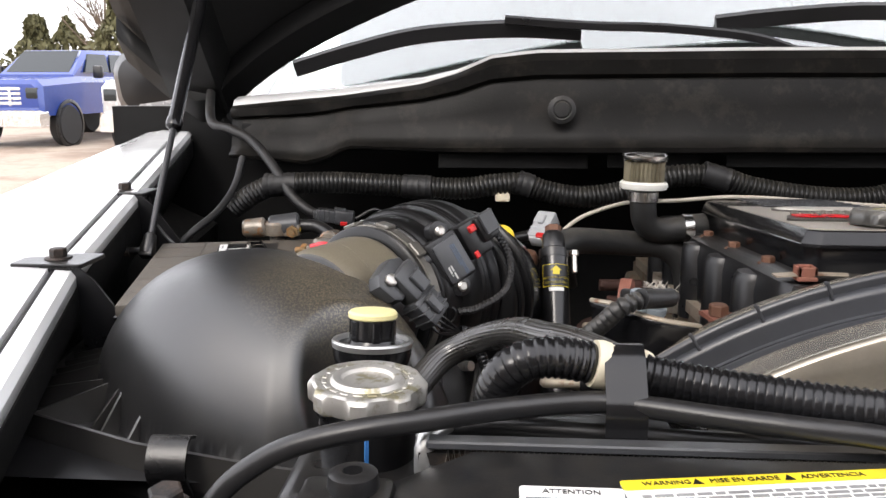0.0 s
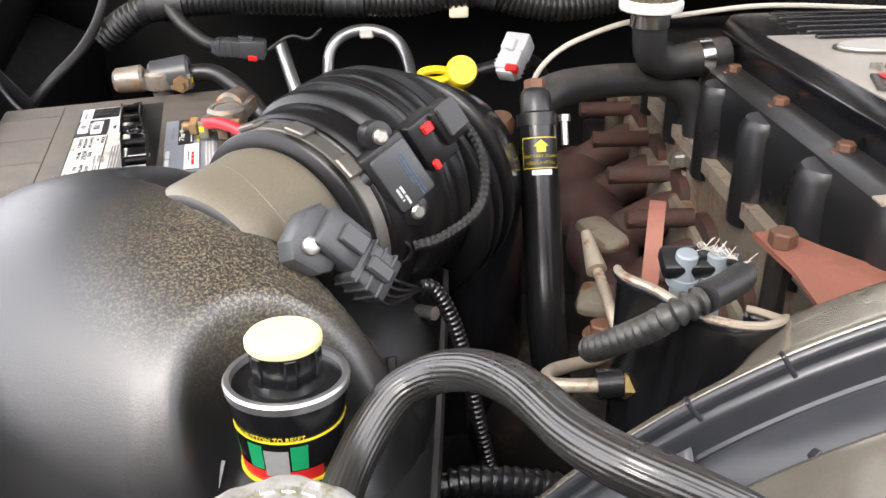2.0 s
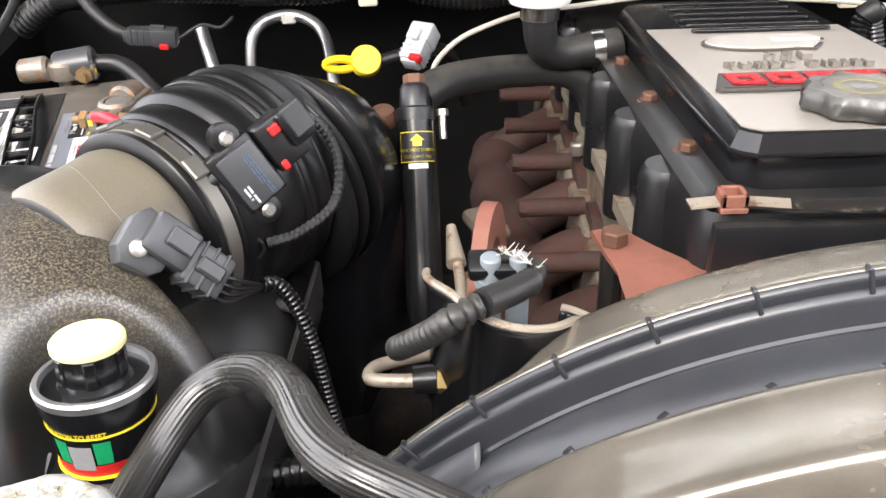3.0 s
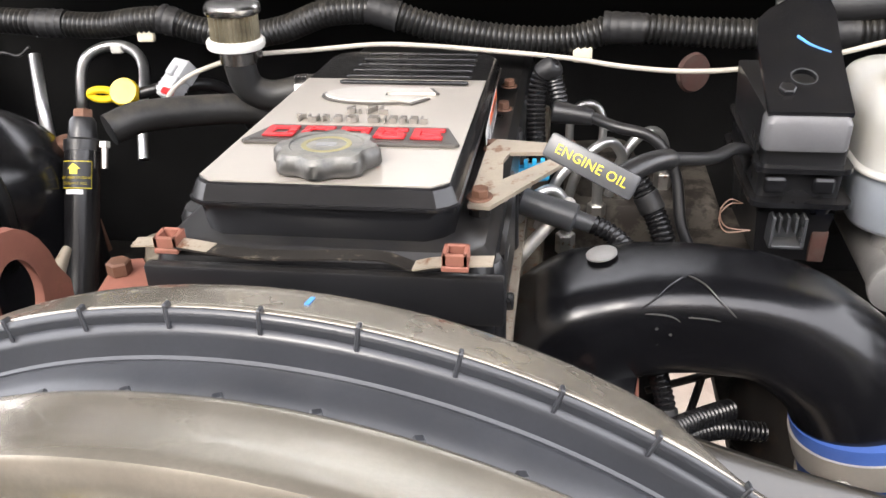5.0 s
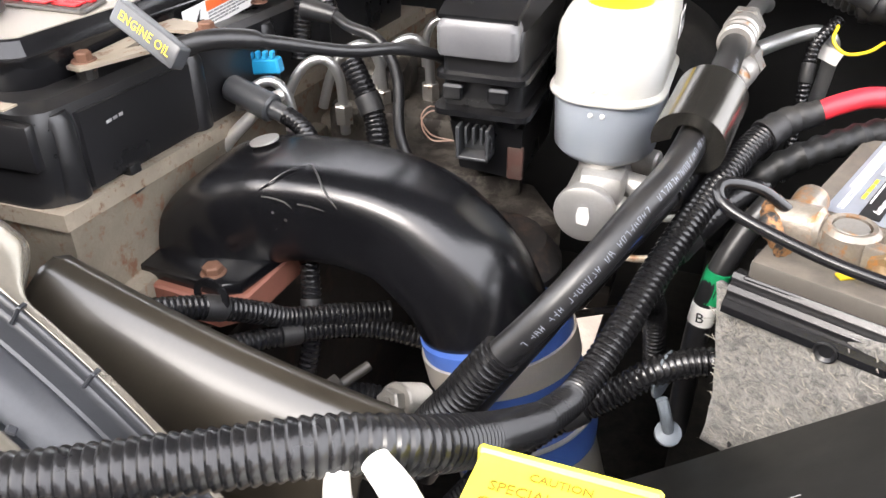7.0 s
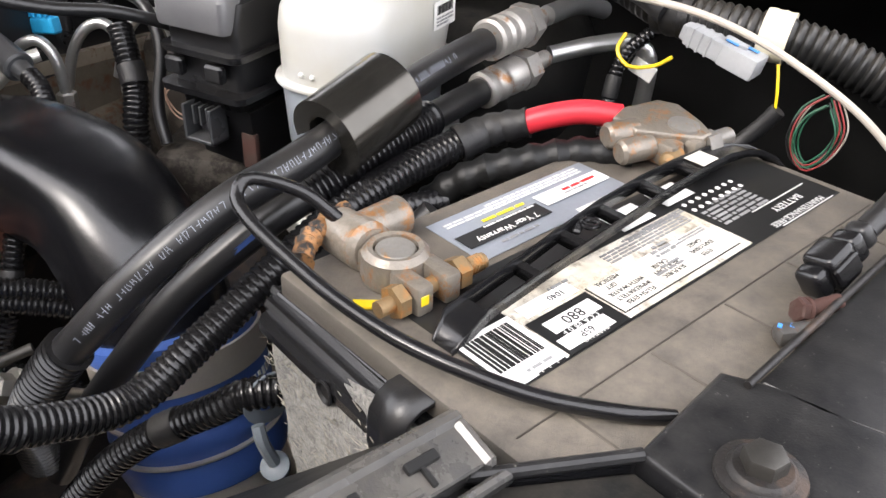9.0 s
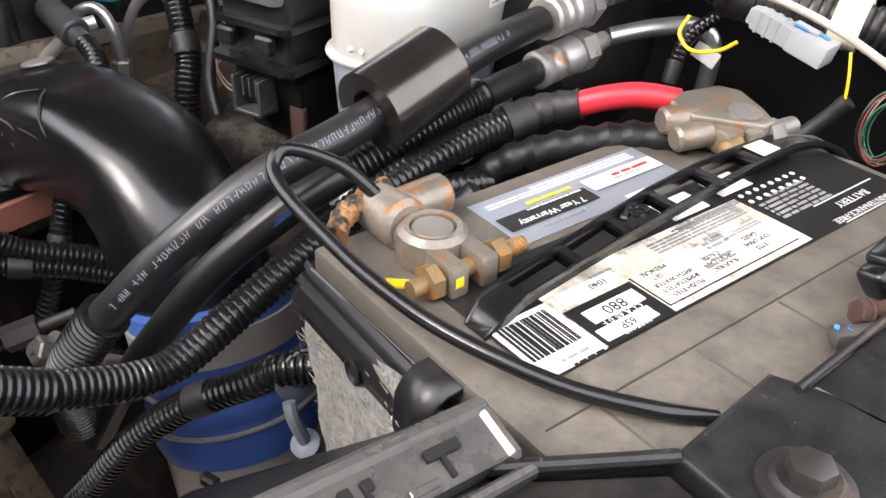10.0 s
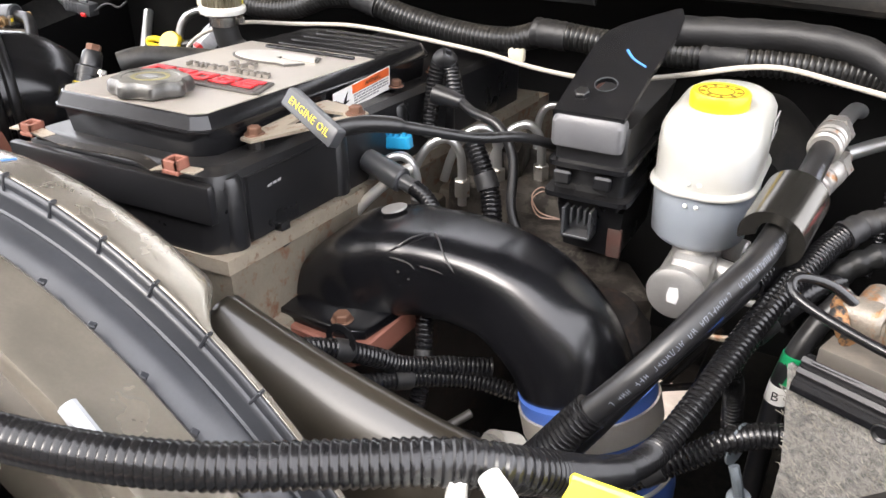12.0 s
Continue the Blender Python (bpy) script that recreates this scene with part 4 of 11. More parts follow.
def engine_cover():
    """The upper cover: black shell, silver plate, louvres and letters."""
    t = thing("engine_cover", (0.363, 0.95, 1.20), "black engine cover with a silver top plate and red letters", "engine cover")
    x0, x1, y0, y1 = 0.262, 0.449, 0.749, 1.172

    def ring(o, z, cc):
        """Outline set in by o, its front corners cut off by cc, its back corners rounder."""
        a, b, p, q, r = x0 + o, x1 - o, y0 + o, y1 - o, 0.022
        pts = [(a + cc, p), (b - cc, p), (b - cc * 0.35, p + cc * 0.45), (b, p + cc), (b, q - r), (b - 0.3 * r, q - 0.3 * r), (b - r, q), (a + r, q), (a + 0.3 * r, q - 0.3 * r), (a, q - r), (a, p + cc), (a + cc * 0.35, p + cc * 0.45)]
        return [(x, y, ez(y, z)) for x, y in pts]

    # lower tier with rounded corners, a proud edge line, and the sloping upper tier
    bm = bmesh.new()
    stack(bm, [ring(0.010, 1.216, 0.020), ring(0.006, 1.220, 0.018), ring(0.0035, 1.2490, 0.016), ring(0.0035, 1.2510, 0.016)])
    shell = part("shell", bm, BLACK_CLEAN, t, "black moulded lower tier", sharp=50)
    bm = bmesh.new()
    stack(bm, [ring(0.0015, 1.2512, 0.013), ring(0.0, 1.2520, 0.013), ring(0.0, 1.2538, 0.013), ring(0.0012, 1.2546, 0.013), ring(0.0058, 1.2655, 0.011), ring(0.0072, 1.2668, 0.011), ring(0.010, 1.2668, 0.011)])
    part("upper_tier", bm, BLACK_CLEAN, t, "satin black sloping upper tier", sharp=25)
    # silver plate, up to the louvred black tail
    a, b, p, c = x0 + 0.0075, x1 - 0.0075, y0 + 0.0075, 0.011
    out = [(a + c, p), (b - c, p), (b, p + c), (b, 1.040), (a, 1.040), (a, p + c)]
    bm = bmesh.new()
    stack(bm, [[(x, y, ez(y, z)) for x, y in out] for z in (1.2655, 1.2678)])
    plate = part("top_plate", bm, COVER_SILVER, t, "satin silver painted top plate", sharp=25)
    for k in range(6):
        y = 1.022 + 0.0245 * k
        bm = bmesh.new()
        w = 0.122 - 0.001 * k
        m = Matrix.Translation((0.366, y, ez(y, 1.2685))) @ Matrix.Rotation(-TILT_E, 4, "X")
        prism(bm, rounded(w, 0.0085, 0.004), m, 0.0022, 0.0010)
        part("louvre", bm, BLACK_CLEAN, t)
    # badge: black frame, red letters; bright letters above
    def m_at(x, y, h=1.2682):
        return Matrix.Translation((x, y, ez(y, h))) @ Matrix.Rotation(-TILT_E, 4, "X")
    bm = bmesh.new()
    prism(bm, [(-0.080, -0.022), (0.080, -0.022), (0.083, -0.018), (0.070, 0.022), (-0.070, 0.022), (-0.083, -0.018)], m_at(0.357, 0.857), 0.0022, 0.0008, 1)
    part("badge_frame", bm, BADGE_GREY, plate, "grey raised badge frame")
    bm = bmesh.new()
    prism(bm, [(-0.077, -0.0175), (0.077, -0.0175), (0.067, 0.0185), (-0.067, 0.0185)], m_at(0.357, 0.857), 0.0026)
    part("badge_ground", bm, BADGE_GREY, plate)
    bm = bmesh.new()
    # the maker's name, as plain red blocks of its letters' size
    for k in range(5):
        m = m_at(0.357 - 0.057 + 0.0285 * k, 0.857, 1.2706)
        w, h, s = 0.0245, 0.0255, 0.0072
        box(bm, (w, s, 0.002), m @ Matrix.Translation((0, h / 2 - s / 2, 0.001)), 0.0008, 1)
        box(bm, (w, s, 0.002), m @ Matrix.Translation((0, -h / 2 + s / 2, 0.001)), 0.0008, 1)
        box(bm, (s, h, 0.002), m @ Matrix.Translation((-w / 2 + s / 2, 0, 0.001)), 0.0008, 1)
        if k < 3:
            box(bm, (s, h, 0.002), m @ Matrix.Translation((w / 2 - s / 2, 0, 0.001)), 0.0008, 1)
        else:
            box(bm, (w * 0.6, s * 0.8, 0.002), m @ Matrix.Translation((w * 0.1, 0, 0.001)), 0.0008, 1)
            if k == 3:
                box(bm, (s, h * 0.5, 0.002), m @ Matrix.Translation((w / 2 - s / 2, -h / 4, 0.001)), 0.0008, 1)
    part("badge_letters", bm, RED_LETTER, plate, "raised red block letters")
    bm = lettering("TURBO DIESEL", 0.0150, m_at(0.353, 0.898), 0.0040, space=1.15)
    part("letters", bm, LETTER_GREY, plate, "raised silver letters")
    bm = lettering("6.7L", 0.0200, m_at(0.353, 0.924), 0.0040, space=1.1)
    part("numerals", bm, LETTER_GREY, plate, "raised silver numerals")
    bm = bmesh.new()
    prism(bm, [(0.046 * math.cos(radians(a)), 0.0165 * math.sin(radians(a))) for a in range(60, 301, 12)] + [(0.034, -0.0165), (0.046, -0.004), (0.008, -0.004), (0.008, 0.005), (0.052, 0.005), (0.044, 0.0165)], m_at(0.350, 0.974) @ Matrix.Diagonal((1.07, 1.62, 1.0, 1.0)), 0.0016)
    part("emblem_edge", bm, BADGE_GREY, plate, "dark edge round the emblem")
    bm = bmesh.new()
    prism(bm, [(0.046 * math.cos(radians(a)), 0.0165 * math.sin(radians(a))) for a in range(60, 301, 12)] + [(0.034, -0.0165), (0.046, -0.004), (0.008, -0.004), (0.008, 0.005), (0.052, 0.005), (0.044, 0.0165)], m_at(0.350, 0.974) @ Matrix.Diagonal((1.0, 1.45, 1.0, 1.0)), 0.003, 0.0006, 1)
    part("emblem", bm, EMBLEM_SILVER, plate, "raised bright emblem shape")
    # warning label on the side
    m = at_frame((x1 + 0.0012, 1.00, ez(1.00, 1.240)), (1, 0, 0.02), (0, 0, 1))
    bm = bmesh.new()
    prism(bm, rounded(0.115, 0.026, 0.001), m, 0.0004)
    lab = part("warning_label", bm, LABEL_WHITE, shell, "white and orange warning label")
    bm = bmesh.new()
    prism(bm, rounded(0.076, 0.0095, 0.0005), m @ Matrix.Translation((0.017, 0.0075, 0.0005)), 0.0003)
    part("label_band", bm, INK_ORANGE, lab)
    part("label_word", lettering("WARNING", 0.0068, m @ Matrix.Translation((0.02, 0.0075, 0.0009)), 0.0002), INK, lab)
    bm = bars(bmesh.new(), m @ Matrix.Translation((0.017, -0.004, 0.0005)), 0.072, 0.012, 4, seed=6)
    part("label_text", bm, INK_GREY, lab)
    bm = bmesh.new()
    prism(bm, [(-0.052, 0.004), (-0.040, -0.002), (-0.030, 0.008), (-0.034, -0.001), (-0.027, -0.002), (-0.035, -0.004), (-0.038, -0.010), (-0.041, -0.005), (-0.052, 0.0)], m @ Matrix.Translation((0, 0, 0.0005)), 0.0003)
    part("label_pictogram", bm, INK, lab)
    return t


engine_cover()


CAP_WORN = surface("worn grey-black cap plastic", (0.035, 0.034, 0.032), 0.30, vary=0.2, dust=0.8, dust_color=(0.40, 0.38, 0.33), bump=0.15, spec=0.7)
YELLOW_FADED = surface("faded yellow print", (0.28, 0.25, 0.12), 0.5, vary=0.2, bump=0.0)


def oil_cap():
    x, y = 0.353, 0.793
    t = thing("oil_filler_cap", (x, y, ez(y, 1.268)), "black scalloped oil filler cap on the engine cover", "oil cap")
    m = Matrix.Translation((x, y, ez(y, 1.2685))) @ Matrix.Rotation(-TILT_E, 4, "X")
    bm = bmesh.new()
    lathe(bm, [(0.026, 0), (0.0350, 0.001), (0.0362, 0.003), (0.0355, 0.011), (0.0325, 0.0145), (0.026, 0.0150), (0.025, 0.0142), (0.001, 0.0142)], m, 64,
          wobble=lambda a, r, h: 1 + (0.07 * math.cos(8 * a) if r > 0.028 else 0))
    part("knob", bm, CAP_WORN, t)
    bm = bmesh.new()
    lathe(bm, [(0.0175, 0.0138), (0.0175, 0.0146), (0.0140, 0.0146), (0.0140, 0.0138)], m, 32)
    part("yellow_ring", bm, YELLOW_FADED, t, "worn yellow printed ring")
    bm = bmesh.new()
    prism(bm, rounded(0.014, 0.008, 0.002), m @ Matrix.Translation((0, 0, 0.0142)), 0.0005)
    part("pictogram", bm, INK_GREY, t)


oil_cap()


STRAP_DARK = surface("plain dark strap steel", (0.035, 0.031, 0.027), 0.42, metal=0.5, vary=0.3, second=(0.20, 0.17, 0.13), second_amount=0.12, second_scale=60.0)


def front_strap():
    t = thing("front_strap", (0.36, 0.712, 1.21), "thin steel strap with rusty square nuts across the rocker cover", "strap")
    pts = [(0.232, 0.731, 1.2315), (0.2575, 0.731, 1.2330), (0.29, 0.722, 1.2345), (0.33, 0.715, 1.236), (0.40, 0.716, 1.238), (0.425, 0.715, 1.232), (0.44, 0.714, 1.236), (0.475, 0.713, 1.239)]
    bm = bmesh.new()
    flat = [(-0.006, -0.0007), (0.006, -0.0007), (0.006, 0.0007), (-0.006, 0.0007)]
    hose(pts[1:7], 1.0, 0.006, bm=bm, shape=flat)
    part("blade", bm, STRAP_DARK, t, "darker middle of the strap blade")
    for end in (pts[:3], pts[5:]):
        part("blade_end", hose([(x, y, z + 0.0005) for x, y, z in end], 1.0, 0.006, shape=flat), BRACKET_TAN, t, "tan strap end")
    for x, y, z in ((0.2575, 0.731, 1.2335), (0.452, 0.712, 1.2405)):
        bm = bmesh.new()
        m = Matrix.Translation((x, y, z))
        for dx, dy, sx, sy in ((-0.0065, 0, 0.003, 0.016), (0.0065, 0, 0.003, 0.016), (0, -0.0065, 0.016, 0.003), (0, 0.0065, 0.016, 0.003)):
            box(bm, (sx, sy, 0.008), m @ Matrix.Translation((dx, dy, 0.003)), 0.0006, 1)
        box(bm, (0.017, 0.017, 0.004), m @ Matrix.Translation((0, 0, -0.003)), 0.0008, 1)
        part("square_nut", bm, RUST_PALE, t, "rust-red square nut")
    bm = cube((0.244, 0.7125, 1.19), (0.482, 0.722, 1.226), 0.003)
    part("front_lip", bm, BLACK, t)


front_strap()


def side_bracket():
    """Tan triangular bracket with a window, between cover and dipstick."""
    t = thing("dipstick_bracket", (0.485, 0.85, 1.22), "tan oxidised triangular bracket bolted to the rocker cover", "bracket")
    outer = [(0.450, 0.795), (0.466, 0.790), (0.520, 0.862), (0.530, 0.885), (0.515, 0.895), (0.462, 0.915), (0.455, 0.90)]
    inner = [(0.472, 0.835), (0.483, 0.845), (0.512, 0.872), (0.505, 0.880), (0.474, 0.885), (0.470, 0.87)]
    bm = bmesh.new()
    z = 1.2335
    vo = [[bm.verts.new((x, y, z + h + 0.10 * (x - 0.45))) for x, y in outer] for h in (0, 0.003)]
    vi = [[bm.verts.new((x, y, z + h + 0.10 * (x - 0.45))) for x, y in inner] for h in (0, 0.003)]
    for ring in (vo, vi):
        n = len(ring[0])
        for k in range(n):
            bm.faces.new((ring[0][k], ring[0][(k + 1) % n], ring[1][(k + 1) % n], ring[1][k]))
    for lvl in (0, 1):
        bm.faces.new((vo[lvl][0], vo[lvl][1], vi[lvl][1], vi[lvl][0]))
        bm.faces.new((vo[lvl][1], vo[lvl][2], vi[lvl][2], vi[lvl][1]))
        bm.faces.new((vo[lvl][2], vo[lvl][3], vo[lvl][4], vi[lvl][3], vi[lvl][2]))
        bm.faces.new((vo[lvl][4], vo[lvl][5], vi[lvl][4], vi[lvl][3]))
        bm.faces.new((vo[lvl][5], vo[lvl][6], vi[lvl][5], vi[lvl][4]))
        bm.faces.new((vo[lvl][6], vo[lvl][0], vi[lvl][0], vi[lvl][5]))
    part("plate", bm, BRACKET_TAN, t)
    for p in ((0.458, 0.806, 1.237), (0.519, 0.880, 1.243)):
        bm = bmesh.new()
        bolt(bm, p, (0, 0, 1), 0.0065, 0.007, 0.010)
        part("bolt", bm, RUST_BOLT, t)
    bm = bmesh.new()
    rod(bm, (0.458, 0.806, 1.235), (0.458, 0.806, 1.10), 0.008, 10)
    part("stud", bm, IRON_DARK, t)


side_bracket()


def dipstick():
    t = thing("oil_dipstick", (0.60, 0.85, 1.20), "engine oil dipstick with a black pull tag in yellow letters", "dipstick")
    a, b = Vector((0.507, 0.800, 1.281)), Vector((0.561, 0.784, 1.259))
    along = (b - a).normalized()
    out = Vector((-0.25, -0.85, 0.45))
    out = (out - along * out.dot(along)).normalized()
    up = out.cross(along)
    m = Matrix.Translation((a + b) / 2) @ Matrix((along, up, out)).transposed().to_4x4()
    bm = bmesh.new()
    prism(bm, rounded(0.066, 0.0175, 0.0025), m @ Matrix.Translation((0, 0, -0.006)), 0.011, 0.0012)
    tag = part("pull_tag", bm, GREY_PLASTIC, t)
    part("letters", lettering("ENGINE OIL", 0.0094, m @ Matrix.Translation((0, 0, 0.0051)), 0.0003, space=1.05), INK_YELLOW, tag, "yellow printed letters")
    bm = bmesh.new()
    p = m @ Vector((0.018, 0.0, -0.006))
    hose([p, p + Vector((0.03, 0.03, 0.001)), (0.63, 0.90, 1.232), (0.66, 0.955, 1.218), (0.685, 1.01, 1.185), (0.70, 1.08, 1.10)], lambda i, s: 0.0075 if s < 0.16 else 0.0052, 0.005, 12, bm)
    part("tube", bm, RUBBER, t)


dipstick()


SCRATCHED = surface("scratched black casting edge", (0.06, 0.058, 0.056), 0.35, vary=0.4, grain=900.0, bump=0.0)


def horn():
    """Cast intake elbow: a flat base, a broad arch, a round outlet that points down."""
    t = thing("intake_horn", (0.62, 0.87, 1.05), "glossy black cast intake elbow with scratched mould lines", "intake elbow")
    # centre line, half-width across the arch, half-height
    P = [(0.516, 0.876, 1.058), (0.520, 0.877, 1.070), (0.532, 0.878, 1.083), (0.554, 0.878, 1.096), (0.590, 0.877, 1.106), (0.640, 0.874, 1.110), (0.695, 0.868, 1.103), (0.742, 0.856, 1.074), (0.766, 0.848, 1.035), (0.773, 0.845, 1.000)]
    W = [0.066, 0.060, 0.055, 0.052, 0.051, 0.051, 0.052, 0.053, 0.054, 0.054]
    H = [0.054, 0.050, 0.045, 0.043, 0.043, 0.044, 0.049, 0.053, 0.054, 0.054]
    E = [4.2, 4.2, 4.2, 4.0, 3.8, 3.4, 2.7, 2.2, 2.0, 2.0]
    cs, _ = spline(P, 0.006)
    n = len(cs)

    def look_up(vals, s):
        f = s * (len(vals) - 1)
        i = min(int(f), len(vals) - 2)
        u = f - i
        u = u * u * (3 - 2 * u)
        return vals[i] + (vals[i + 1] - vals[i]) * u

    bm, rings = bmesh.new(), []
    for i, c in enumerate(cs):
        s = i / (n - 1)
        d = (cs[min(i + 1, n - 1)] - cs[max(i - 1, 0)]).normalized()
        side = Vector((0.0, 1.0, 0.0))
        side = (side - d * side.dot(d)).normalized()
        up = side.cross(d) * -1
        w, h, e = look_up(W, s), look_up(H, s), look_up(E, s)
        ring = []
        for k in range(56):
            a = 2 * math.pi * k / 56
            ca, sa = math.cos(a), math.sin(a)
            ring.append(bm.verts.new(c + side * (w * abs(ca) ** (2 / e) * (1 if ca > 0 else -1)) + up * (h * abs(sa) ** (2 / e) * (1 if sa > 0 else -1))))
        rings.append(ring)
    for p, q in zip(rings, rings[1:]):
        for k in range(56):
            bm.faces.new((p[k], p[(k + 1) % 56], q[(k + 1) % 56], q[k]))
    bm.faces.new(rings[0])
    bm.faces.new(rings[-1])
    part("casting", bm, PAINT_BLACK, t, sharp=60)
    # base flange on its rusty spacer
    bm = bmesh.new()
    prism(bm, [(0.450, 0.792), (0.468, 0.788), (0.560, 0.780), (0.576, 0.790), (0.590, 0.87), (0.585, 0.95), (0.450, 0.95)], Matrix.Translation((0, 0, 1.060)), 0.010, 0.003)
    part("flange", bm, PAINT_BLACK, t)
    for x, y in ((0.466, 0.803), (0.547, 0.796)):
        bm = bmesh.new()
        bolt(bm, (x, y, 1.070), (0, 0, 1), 0.0085, 0.007, 0.011)
        part("bolt", bm, RUST_BOLT, t, "rusty flange bolt")
    # raised mould lines: two crossing ridges over the arch and the frame of a casting panel
    for pts, mat in (([(0.550, 0.8265, 1.115), (0.570, 0.8262, 1.128), (0.588, 0.829, 1.142), (0.600, 0.838, 1.1505), (0.612, 0.850, 1.1525)], PAINT_BLACK),
                     ([(0.668, 0.8230, 1.114), (0.656, 0.8235, 1.129), (0.640, 0.828, 1.144), (0.628, 0.840, 1.1525), (0.617, 0.852, 1.1528)], SCRATCHED),
                     ([(0.578, 0.8262, 1.1315), (0.590, 0.8258, 1.1325), (0.604, 0.8252, 1.131), (0.611, 0.8250, 1.126), (0.613, 0.8250, 1.119)], SCRATCHED),
                     ([(0.616, 0.8250, 1.1315), (0.632, 0.8245, 1.131), (0.646, 0.8240, 1.128), (0.654, 0.8238, 1.121), (0.658, 0.8236, 1.113)], SCRATCHED)):
        part("mould_line", hose(pts, 0.0007, 0.003, 8), mat, t, "scratched raised mould line")
    for x, z in ((0.593, 1.120), (0.604, 1.115), (0.594, 1.106), (0.630, 1.102)):
        bm = bmesh.new()
        lathe(bm, [(0.0014, -0.002), (0.0013, 0.0012)], at_frame((x, 0.8252, z), (0, -1, 0.1)), 10)
        part("rivet", bm, SCRATCHED, t)
    bm = bmesh.new()
    prism(bm, hexagon(0.0105), at_frame((0.462, 0.837, 1.100), (1, -0.1, 0.1)), 0.016, 0.0012, 1)
    rod(bm, (0.448, 0.838, 1.0985), (0.463, 0.837, 1.100), 0.0075, 16)
    part("hex_plug", bm, STEEL, t, "bright hex plug")
    bm = bmesh.new()
    lathe(bm, [(0.013, -0.001), (0.013, 0.0006), (0.011, 0.0012)], at_frame((0.551, 0.891, 1.1475), (-0.22, 0, 1)), 24)
    part("machined_spot", bm, ALU, t, "bare oval machined spot")


horn()

bm = bmesh.new()
prism(bm, [(0.452, 0.782), (0.562, 0.772), (0.582, 0.79), (0.595, 0.96), (0.452, 0.96)], Matrix.Translation((0, 0, 1.035)), 0.0245, 0.002, 1)
single("intake_spacer", bm, RUST_PALE, "rusty steel spacer block under the intake elbow", "spacer")


BAND_STEEL = surface("brushed steel band", (0.62, 0.57, 0.50), 0.40, metal=0.65, vary=0.12, bump=0.1, bump_scale=500.0)


def boost_boot():
    """Blue silicone coupler with stainless bands on an aluminium pipe."""
    top, d = Vector((0.775, 0.848, 1.030)), Vector((0.27, -0.10, -0.95)).normalized()
    t = thing("intercooler_boot", top + d * 0.2, "blue silicone coupler hose clamped with stainless bands", "coupler hose")
    m = at_frame(top, d)

    def band(name, h0, h1, r, mat, label="", bulge=0.0):
        bm = bmesh.new()
        lathe(bm, [(r - 0.004, h0), (r, h0 + 0.001), (r + bulge, (h0 + h1) / 2), (r, h1 - 0.001), (r - 0.004, h1)], m, 48)
        return part(name, bm, mat, t, label)

    sleeve = band("sleeve", -0.010, 0.108, 0.0625, BLUE_SILICONE)
    band("clamp_band", 0.003, 0.028, 0.0645, BAND_STEEL, "polished stainless T-bolt band")
    band("clamp_band", 0.052, 0.0555, 0.0655, BAND_STEEL)
    band("bead", 0.056, 0.078, 0.0627, BLUE_SILICONE, bulge=0.003)
    band("bead", 0.083, 0.107, 0.0627, BLUE_SILICONE, bulge=0.003)
    band("clamp_band", 0.0785, 0.082, 0.0660, BAND_STEEL)
    band("pipe", 0.106, 0.30, 0.0610, BAND_STEEL, "aluminium charge-air pipe")
    bm = bmesh.new()
    for k in range(9):
        a = radians(20 + 6 * k)
        q = m @ Vector((0.0628 * math.cos(a), 0.0628 * math.sin(a), 0.040))
        box(bm, (0.0035, 0.006, 0.0006), at_frame(q, (m.to_3x3() @ Vector((math.cos(a), math.sin(a), 0))), d))
    part("print", bm, INK_WHITE, sleeve, "white printed characters")
    # T-bolt with its spring
    q = Vector((0.735, 0.768, 1.010))
    ax = Vector((-0.25, -0.75, 0.55)).normalized()
    bm = bmesh.new()
    c, L = spline([q - ax * 0.004, q + ax * 0.012, q + ax * 0.028], 0.0012)
    sweep(bm, c, lambda i, s: 0.0145 if i % 3 == 1 else 0.0122, 18)
    part("spring", bm, BOLT_GREY, t)
    bm = bmesh.new()
    bolt(bm, q + ax * 0.028, ax, 0.0105, 0.012, 0.015)
    rod(bm, q - ax * 0.04, q + ax * 0.044, 0.0045, 12)
    part("t_bolt", bm, BOLT_GREY, t)


boost_boot()


# ---- air cleaner and its sensors ----
CAN = Vector((-0.097, 0.6195, 0))


# Lighter base on fins and rim: light caught by thin worn edges, painted in.
FIN_EDGE = surface("worn black plastic, edge light in its colour", (0.035, 0.033, 0.031), 0.38, vary=0.2, spec=1.0, bump=0.1)


